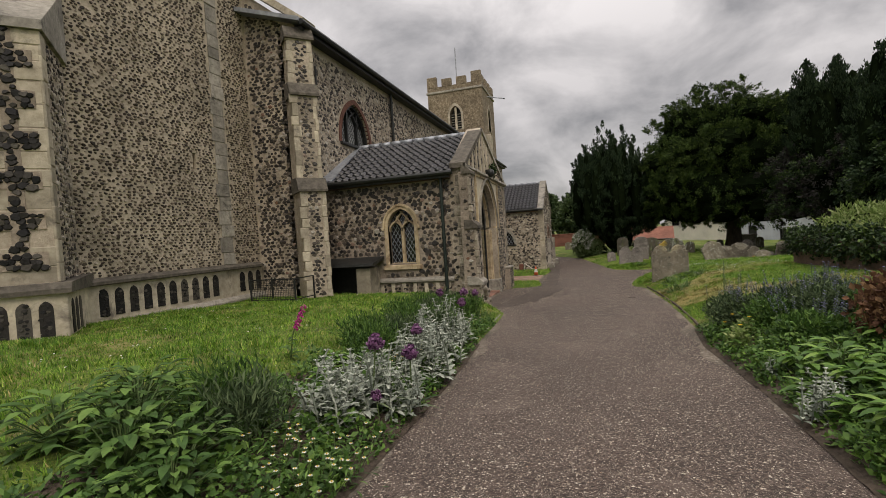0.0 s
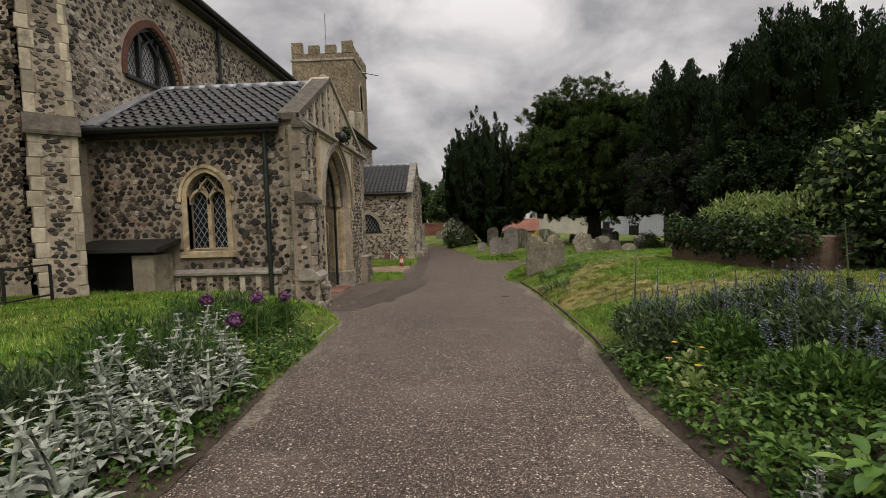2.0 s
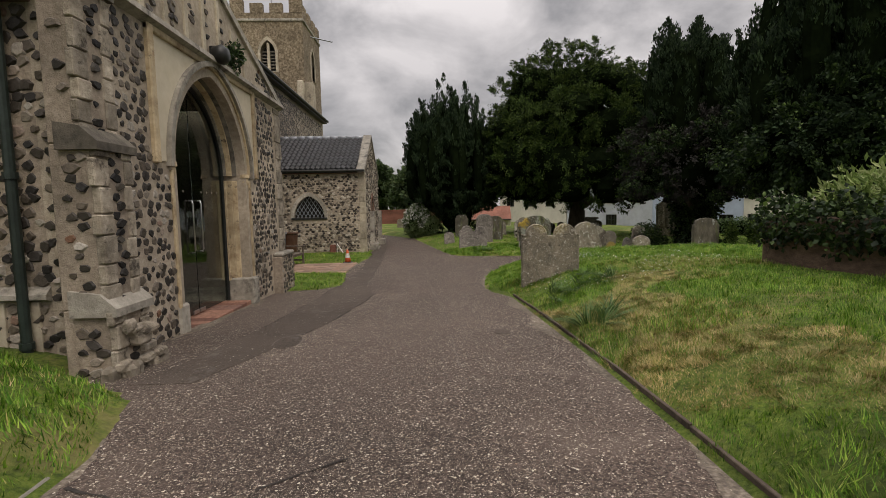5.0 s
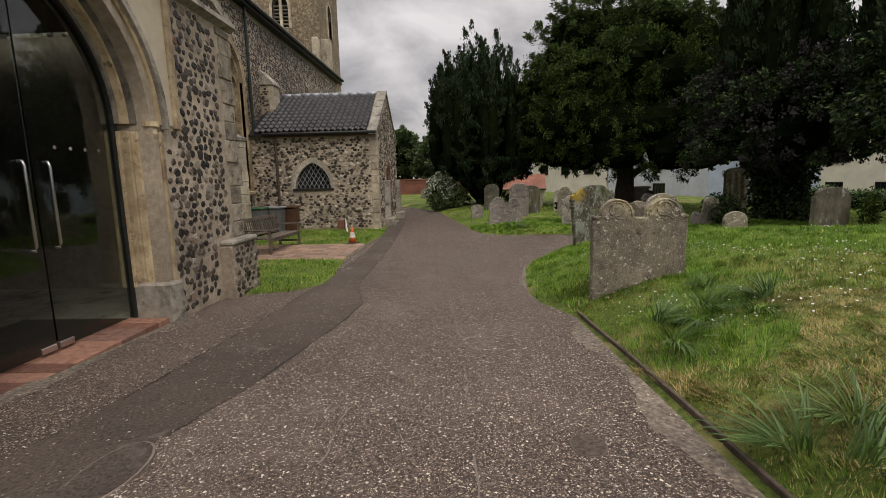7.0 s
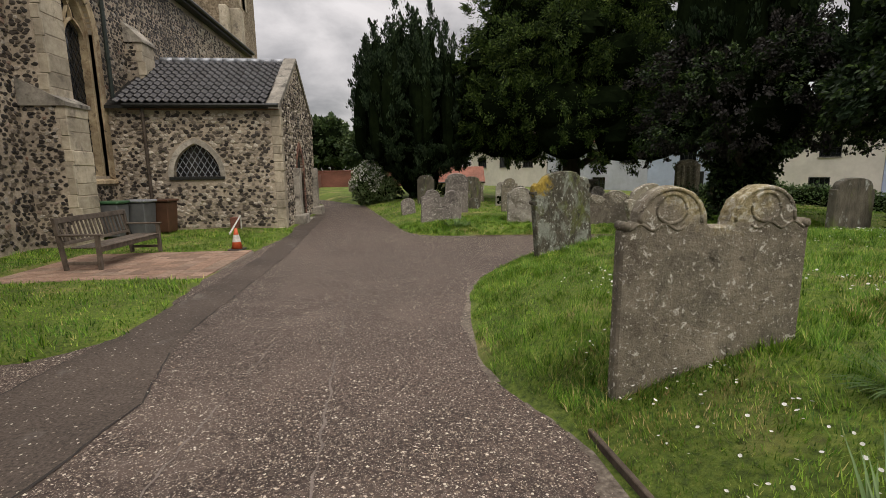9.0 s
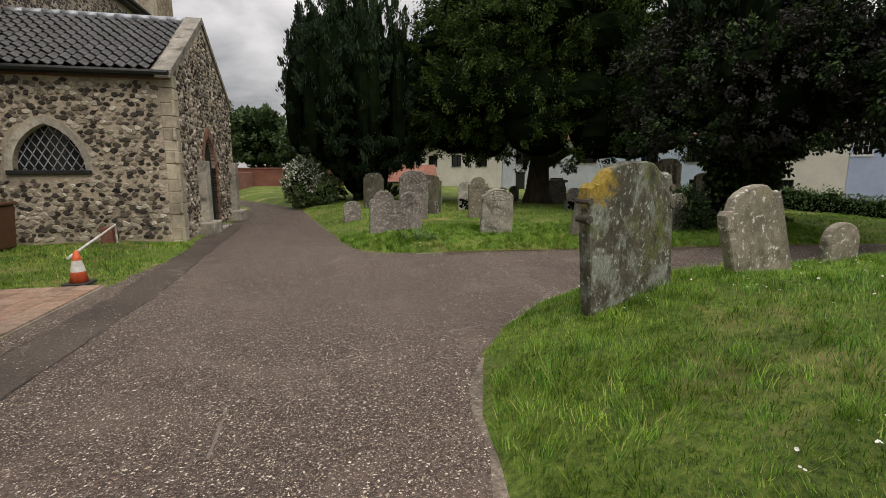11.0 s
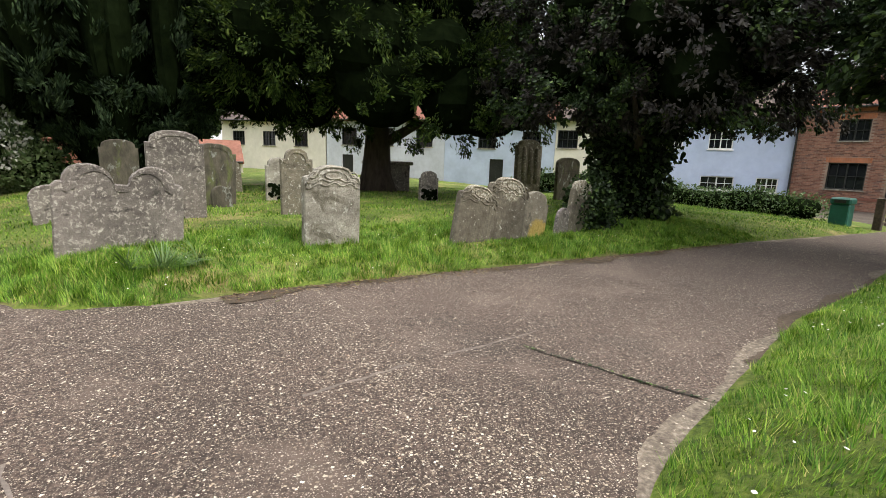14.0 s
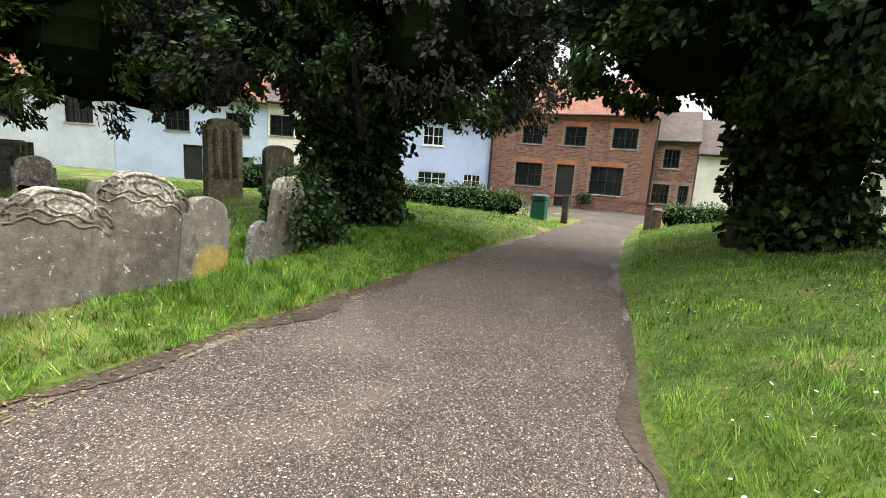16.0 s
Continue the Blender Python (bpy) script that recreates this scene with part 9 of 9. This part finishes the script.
lav = [(-2.4, 2.7), (-2.7, 2.85), (-2.65, 8.9), (-3.0, 9.3), (-2.55, 9.6), (-3.2, 8.7), (-2.8, 7.9), (-2.5, 7.3), (-2.75, 6.6), (-2.6, 5.9), (-2.6, 5.2), (-2.95, 5.6), (-2.35, 6.9), (-3.1, 7.3)]
for k, (x, y) in enumerate(lav):
    z = gz(x, y)
    cloudy("shrub", "fine-leaved dark green shrubby plant in the border", "plant", [(x, y, z + 0.16, 0.32, 0.32, 0.24)],
           [("foliage", M_mid if k % 3 else M_greygreen, 1700, 0.075, dict(up=1.0, shell=(0.2, 1.1), aspect=0.22))], "green border plants")
for k, (x, y) in enumerate([(2.7, 5.5), (3.0, 5.9)]):
    z = gz(x, y)
    cloudy("faded_shrub", "brown faded seed heads on a dying plant", "plant", [(x, y, z + 0.32, 0.32, 0.3, 0.3)], [("foliage", M_rust, 900, 0.07, dict(up=0.3, shell=(0.4, 1.1), aspect=0.8))])
for k, (x, y) in enumerate([(1.75, 6.85), (1.9, 7.15)]):
    z = gz(x, y)
    t = cloudy("yellow_flower", "low green plant with small yellow flowers by the kerb", "flower", [(x, y, z + 0.10, 0.14, 0.14, 0.12)], [("foliage", M_weed, 260, 0.06, dict(up=0.3, shell=(0.3, 1.1), aspect=0.55))], "yellow flowers")
    f = Shape()
    for j in range(2):
        c = (x + prand.uniform(-0.15, 0.15), y + prand.uniform(-0.15, 0.15), z + 0.26 + prand.uniform(0, 0.05))
        for i in range(7):
            leaf(f, c, (math.cos(i * 0.9), math.sin(i * 0.9), 0.35), 0.03, 0.018, 0.1)
    part("blossom", f, M_yellow, t)


def mullein(h):
    st = Shape().tube([(0, 0, 0), (0.01, 0, h)], [0.012, 0.005], 6)
    lv, fl = Shape(), Shape()
    for k in range(16):
        a = k * 2.1
        leaf(lv, (0, 0, 0.02 + k * 0.012), (math.cos(a), math.sin(a), 0.9), 0.3 - 0.01 * k, 0.07, 0.35, 4)
    for k in range(30):
        a = k * 2.4
        leaf(fl, (0.008, 0, h * (0.45 + 0.55 * k / 30)), (math.cos(a), math.sin(a), 0.3), 0.035, 0.025, 0.2)
    return st.mesh("stem", M_stem), lv.mesh("foliage", M_greygreen, True), fl.mesh("blossom", M_silver)


scatter("mullein", "tall pale flower spike over felted grey-green leaves", "plant", [mullein(0.95)], ("stem", "foliage", "blossom"), [(2.1, 9.1, 1.0), (2.35, 9.0, 0.75), (4.1, 8.4, 0.9), (2.25, 8.8, 0.7)], "tall flower spikes")


def daisy_clump(seed, n, h, spread):
    r = random.Random(seed)
    st, fl, ey, lv = Shape(), Shape(), Shape(), Shape()
    for k in range(n):
        x, y, z = r.gauss(0, spread), r.gauss(0, spread), h * r.uniform(0.6, 1.1)
        st.tube([(x * 0.6, y * 0.6, 0), (x, y, z)], 0.0025, 4, False)
        for i in range(8):
            leaf(fl, (x, y, z), (math.cos(i * 0.785), math.sin(i * 0.785), 0.2), 0.016, 0.009, 0.2)
        ey.tube([(x, y, z), (x, y, z + 0.006)], 0.006, 6)
    for k in range(n * 7):
        a, q = r.uniform(0, 6.28), abs(r.gauss(0, spread))
        leaf(lv, (q * math.cos(a), q * math.sin(a), r.uniform(0, h * 0.7)), (math.cos(a * 3), math.sin(a * 3), 0.8), 0.06, 0.014, 0.3)
    return st.mesh("stem_cluster", M_stem), fl.mesh("blossom", M_white), ey.mesh("blossom_eye", M_yellow), lv.mesh("foliage", M_mid)


scatter("daisy_plant", "bushy clump of small white daisies in the border", "flower", [daisy_clump(1, 26, 0.24, 0.16), daisy_clump(2, 20, 0.22, 0.14)], ("stem_cluster", "blossom", "blossom_eye", "foliage"),
        [(-1.78, 2.35, 1.0), (-2.1, 2.6, 1.0), (-1.72, 2.75, 1.0), (-2.2, 4.6, 0.9), (-2.3, 5.3, 0.9), (-2.45, 6.4, 0.9), (-2.25, 8.0, 0.9), (-2.2, 8.9, 0.9), (-2.25, 9.8, 0.8), (-2.75, 5.5, 0.8)], "white daisies", -0.02)

# leafy carpet that hides most of the soil in both beds


def ground_cover(name, n, side_, lo, hi, y0, y1, material, label, seed, tall):
    r = np.random.default_rng(seed)
    y = r.uniform(y0, y1, n)
    x = (np.interp(y, LEFT_Y, LEFT_X) if side_ < 0 else np.interp(y, RIGHT_Y, RIGHT_X)) + side_ * (lo + (hi - lo) * r.random(n))
    lump = 0.5 + 0.5 * np.sin(x * 7.3 + np.sin(y * 3.1)) * np.sin(y * 6.1 + x)
    ok = r.random(n) < 0.25 + 0.75 * lump
    x, y, lump = x[ok], y[ok], lump[ok]
    n = len(x)
    P = np.stack([x, y, gz_many(x, y) + 0.01 + tall * lump * r.random(n)], 1)
    t = r.normal(size=(n, 3)) * (1, 1, 0.45) + (0, 0, 0.5)
    t /= np.linalg.norm(t, axis=1)[:, None]
    b = np.cross(t, r.normal(size=(n, 3)) * 0.4 + (0, 0, 1)); b /= np.linalg.norm(b, axis=1)[:, None]
    s = 0.05 * r.uniform(0.5, 1.5, (n, 1))
    V = np.stack([P, P + t * s * 0.5 + b * s * 0.3, P + t * s, P + t * s * 0.5 - b * s * 0.3], 1).reshape(-1, 3)
    tagged(part(name, raw_mesh(name, V, np.arange(n * 4).reshape(n, 4), material), None), label, "ground cover", kind="stuff")


def gz_many(x, y):
    return np.array([gz(float(a), float(b)) for a, b in zip(x, y)])


ground_cover("ground_cover", 28000, -1, -0.03, 1.25, 1.2, 9.6, M_mid, "low leafy ground cover in the flower border", 3, 0.2)
ground_cover("ground_cover", 8000, -1, -0.05, 1.2, 1.2, 9.6, M_bright, "low bright green seedlings in the flower border", 4, 0.16)
ground_cover("ground_cover", 26000, 1, -0.02, 1.6, 2.8, 8.9, M_mid, "low leafy ground cover in the flower border", 5, 0.2)
ground_cover("ground_cover", 13000, 1, 0.0, 1.5, 2.8, 8.0, M_bright, "low bright green seedlings in the flower border", 6, 0.18)

# low weeds along both beds
weeds = []
for k in range(70):
    if k % 2:
        y = prand.uniform(2.2, 9.6)
        weeds.append((float(np.interp(y, LEFT_Y, LEFT_X)) - prand.uniform(0.12, 1.15), y, prand.uniform(0.3, 0.55)))
    else:
        y = prand.uniform(3.2, 8.6)
        weeds.append((float(np.interp(y, RIGHT_Y, RIGHT_X)) + prand.uniform(0.1, 1.0), y, prand.uniform(0.3, 0.6)))
scatter("weed", "small low green weed in the flower border", "plant", [broad(8, 30, 0.13, 0.06, M_mid, 0.6), broad(9, 26, 0.14, 0.05, M_weed, 0.8), broad(10, 26, 0.12, 0.07, M_bright, 0.5)], ("stem_cluster", "foliage"), weeds, "small weeds", -0.01)

# bare soil along the bed edges


def soil_strip(rows, label):
    s = Shape()
    for i, (x0, x1, y) in enumerate(rows):
        for k in range(7):
            x = x0 + (x1 - x0) * k / 6
            s.v.append((x, y, max(gz(x, y), float(path_z(x, y))) + 0.014 + 0.008 * math.sin(x * 23 + y * 17)))
        if i:
            for k in range(6):
                s.f.append(((i - 1) * 7 + k, (i - 1) * 7 + k + 1, i * 7 + k + 1, i * 7 + k))
    tagged(part("bed_soil", s, M_soil), label, "soil", kind="structure")


soil_strip([(np.interp(y, LEFT_Y, LEFT_X) - 1.2 + wob(y * 2, 0.1), np.interp(y, LEFT_Y, LEFT_X) + 0.07, y) for y in np.arange(0, 7.6, 0.15)], "dark bare soil of the flower border")
soil_strip([(np.interp(y, RIGHT_Y, RIGHT_X) - 0.07, np.interp(y, RIGHT_Y, RIGHT_X) + 1.5 + wob(y * 2, 0.1), y) for y in np.arange(0, 8.9, 0.15)], "dark bare soil of the flower border")

# ---------------- grass ----------------
gr = np.random.default_rng(12)
OCC = [(-9.95, -3.1, 13.0, 19.85), (-9.95, -3.0, 31.0, 37.6), (-6.4, -2.6, 23.2, 26.5), (5.35, 8.7, 10.5, 15.8)]


def grass(name, n, x0, x1, y0, y1, h, w_, material, label, mask=None, gap=0.03, bend=0.8):
    x, y = gr.uniform(x0, x1, n), gr.uniform(y0, y1, n)
    l, s, nn = beyond(x, y)
    ok = np.maximum(np.maximum(l, s), nn) > gap + 0.05 * np.sin(x * 5 + y * 7)
    for a, b, c, d in OCC:
        ok &= ~((x > a) & (x < b) & (y > c) & (y < d))
    if mask is not None:
        ok &= mask(x, y)
    x, y = x[ok], y[ok]
    n = len(x)
    z = ground_z(x, y)
    # tussocks: blades of one clump share a lean, and stand taller in its middle
    tx, ty = np.floor(x / 0.13 + 0.35 * np.sin(y * 5.1)), np.floor(y / 0.13 + 0.35 * np.sin(x * 4.3))
    h1 = np.modf(np.abs(np.sin(tx * 12.9898 + ty * 78.233) * 43758.5453))[0]
    h2 = np.modf(np.abs(np.sin(tx * 39.346 + ty * 11.135) * 24634.6345))[0]
    hh = h * gr.uniform(0.5, 1.3, n) * (0.8 + 0.35 * np.sin(x * 1.9 + 0.7) * np.sin(y * 2.3)) * (0.5 + 1.0 * h2 ** 1.5)
    a = h1 * 2 * np.pi + gr.normal(0, 0.75, n)
    k = gr.uniform(0.1, bend, n) * 1.6
    ww = w_ * gr.uniform(0.6, 1.3, n)
    B = np.stack([x, y, z - 0.01], 1)
    side = np.stack([-np.sin(a), np.cos(a), np.zeros(n)], 1) * ww[:, None]
    tip = np.stack([x + np.cos(a) * hh * k, y + np.sin(a) * hh * k, z + hh], 1)
    V = np.stack([B - side, B + side, tip], 1)
    ob = part(name, tri_mesh(name, V, material), None)
    tagged(ob, label, "grass", kind="stuff")


dry = lambda x, y: (np.sin(x * 1.3 + 2.0) * np.sin(y * 0.8 + 0.5) + 0.4 * np.sin(x * 3.1 + y * 2.2)) > 0.15
near = lambda x, y: x < 6.5
straw = lambda x, y: (y > 9.2) & (y < 16.2) & (x - np.interp(y, RIGHT_Y, RIGHT_X) < 1.5 + 0.7 * np.sin(y * 1.3) + 0.4 * np.sin(y * 3.7)) & (np.sin(x * 2.6 + 1.2 * np.sin(y * 1.1)) + 0.8 * np.sin(y * 2.1 + x) > -0.35)
bedR = lambda x, y: ~((y < 8.6) & (x < np.interp(y, RIGHT_Y, RIGHT_X) + 1.4))
bedL = lambda x, y: ~((y < 7.5) & (x > np.interp(y, LEFT_Y, LEFT_X) - 1.15))
grass("grass", 150000, 1.4, 6.5, 7.5, 18, 0.065, 0.0036, M_grass, "short mown green grass", lambda x, y: bedR(x, y) & ~(straw(x, y) & (np.sin(x * 91 + y * 57) > -0.85)))
grass("dry_grass", 210000, 1.3, 4.4, 9.0, 16.4, 0.026, 0.004, M_grass_dry, "matted straw-coloured dead grass", lambda x, y: straw(x, y) & bedR(x, y), bend=2.6)
grass("dry_grass", 110000, 1.7, 6.5, 8.5, 18, 0.055, 0.0042, M_grass_dry, "dry straw-coloured mown grass", lambda x, y: dry(x, y) & bedR(x, y), bend=0.9)
grass("grass", 230000, 1.3, 9, 17.5, 25.3, 0.07, 0.0032, M_grass, "thick green lawn grass round the headstones")
grass("dry_grass", 14000, 1.4, 5, 17, 19.5, 0.06, 0.004, M_grass_dry, "dry straw-coloured mown grass", lambda x, y: np.hypot(x - 2.1, y - 17.6) < 0.7, bend=0.9)
grass("grass", 120000, 0.3, 15, 28.5, 31, 0.1, 0.0048, M_grass, "long green grass at the lawn edge")
grass("grass", 60000, -2, 20, 31, 42, 0.06, 0.010, M_grass, "green churchyard lawn")
grass("grass", 130000, -9.8, -1.9, 1.5, 13.3, 0.062, 0.006, M_grass, "mown green lawn by the church", bedL)
grass("dry_grass", 18000, -9.8, -1.9, 1.5, 13.3, 0.045, 0.006, M_grass_dry, "dry straw-coloured mown grass", lambda x, y: dry(x, y) & bedL(x, y))
grass("grass", 45000, -8, -2, 19.2, 31.2, 0.07, 0.007, M_grass, "green grass beside the church path")
grass("grass", 105000, 9, 22, 17, 25.7, 0.06, 0.0062, M_grass, "green churchyard lawn")
grass("grass", 14000, 14, 22.5, 28.2, 34, 0.07, 0.010, M_grass, "green churchyard lawn")


def tuft(seed, n, h):
    r = np.random.default_rng(seed)
    s = Shape()
    for k in range(n):
        a, q = r.uniform(0, 6.28), r.uniform(0, 0.12)
        leaf(s, (q * math.cos(a), q * math.sin(a), 0), (math.cos(a) * 0.6 + 0.5, math.sin(a) * 0.6 - 0.3, 1.0), h * r.uniform(0.6, 1.2), 0.012, 0.55, 4)
    return (s.mesh("foliage", M_tuft, True),)


M_tuft = by_island("long_blue_green_leaves", [(0.0, (0.04, 0.09, 0.02)), (0.5, (0.085, 0.16, 0.04)), (1.0, (0.16, 0.25, 0.08))], 0.5, 0.4, 3, 0, trans=0.25)
scatter("grass_tuft", "tall arching tuft of daffodil leaves in the lawn", "grass tuft", [tuft(1, 90, 0.4), tuft(2, 70, 0.36)], ("foliage",),
        [(2.25, 16.3, 0.9), (2.5, 16.1, 0.9), (2.15, 15.8, 1.0), (2.0, 14.2, 1.0), (2.2, 13.9, 1.0), (2.35, 14.25, 0.9), (2.7, 16.35, 0.85), (2.95, 16.0, 0.9), (3.15, 16.25, 0.8), (2.3, 29.4, 0.9), (2.6, 29.35, 0.9), (2.9, 29.6, 0.8), (3.0, 17.0, 0.6)], "grass tufts", -0.02)

# lawn daisies, too many to count
def lawn_daisies(n, x0, x1, y0, y1, mask=None):
    x, y = gr.uniform(x0, x1, n), gr.uniform(y0, y1, n)
    l, s, nn = beyond(x, y)
    clump = np.sin(x * 2.1 + 1) * np.sin(y * 1.7 + 0.3) > -0.1
    ok = (np.maximum(np.maximum(l, s), nn) > 0.15) & clump
    for a, b, c, d in OCC:
        ok &= ~((x > a) & (x < b) & (y > c) & (y < d))
    if mask is not None:
        ok &= mask(x, y)
    x, y = x[ok], y[ok]
    n = len(x)
    z = ground_z(x, y) + gr.uniform(0.05, 0.085, n)
    K = 8
    ang = np.linspace(0, 2 * np.pi, K, endpoint=False)[None] + gr.uniform(0, 6, (n, 1))
    r = gr.uniform(0.006, 0.0105, (n, 1)) * (1 + 0.12 * (np.arange(K) % 2)[None])
    tx, ty = gr.uniform(-0.5, 0.5, (n, 1)), gr.uniform(-0.5, 0.5, (n, 1))
    px, py = np.cos(ang) * r, np.sin(ang) * r
    V = np.stack([x[:, None] + px, y[:, None] + py, z[:, None] + px * tx + py * ty], 2)
    C = np.stack([x, y, z - 0.004], 1)[:, None, :]
    V = np.concatenate([V, C], 1).reshape(-1, 3)
    F = []
    for i in range(n):
        o = i * (K + 1)
        F += [(o + k, o + (k + 1) % K, o + K) for k in range(K)]
    ob = part("lawn_daisies", raw_mesh("lawn_daisies", V, F, M_white), None)
    tagged(ob, "white daisies scattered through the lawn", "daisies", kind="stuff")


lawn_daisies(1100, 1.9, 5.5, 15.5, 20)
lawn_daisies(900, 3, 11, 19, 25.3)
lawn_daisies(320, 12, 20, 20, 25)
lawn_daisies(320, -9, -3, 3, 12)
lawn_daisies(200, 2, 14, 28.8, 31)
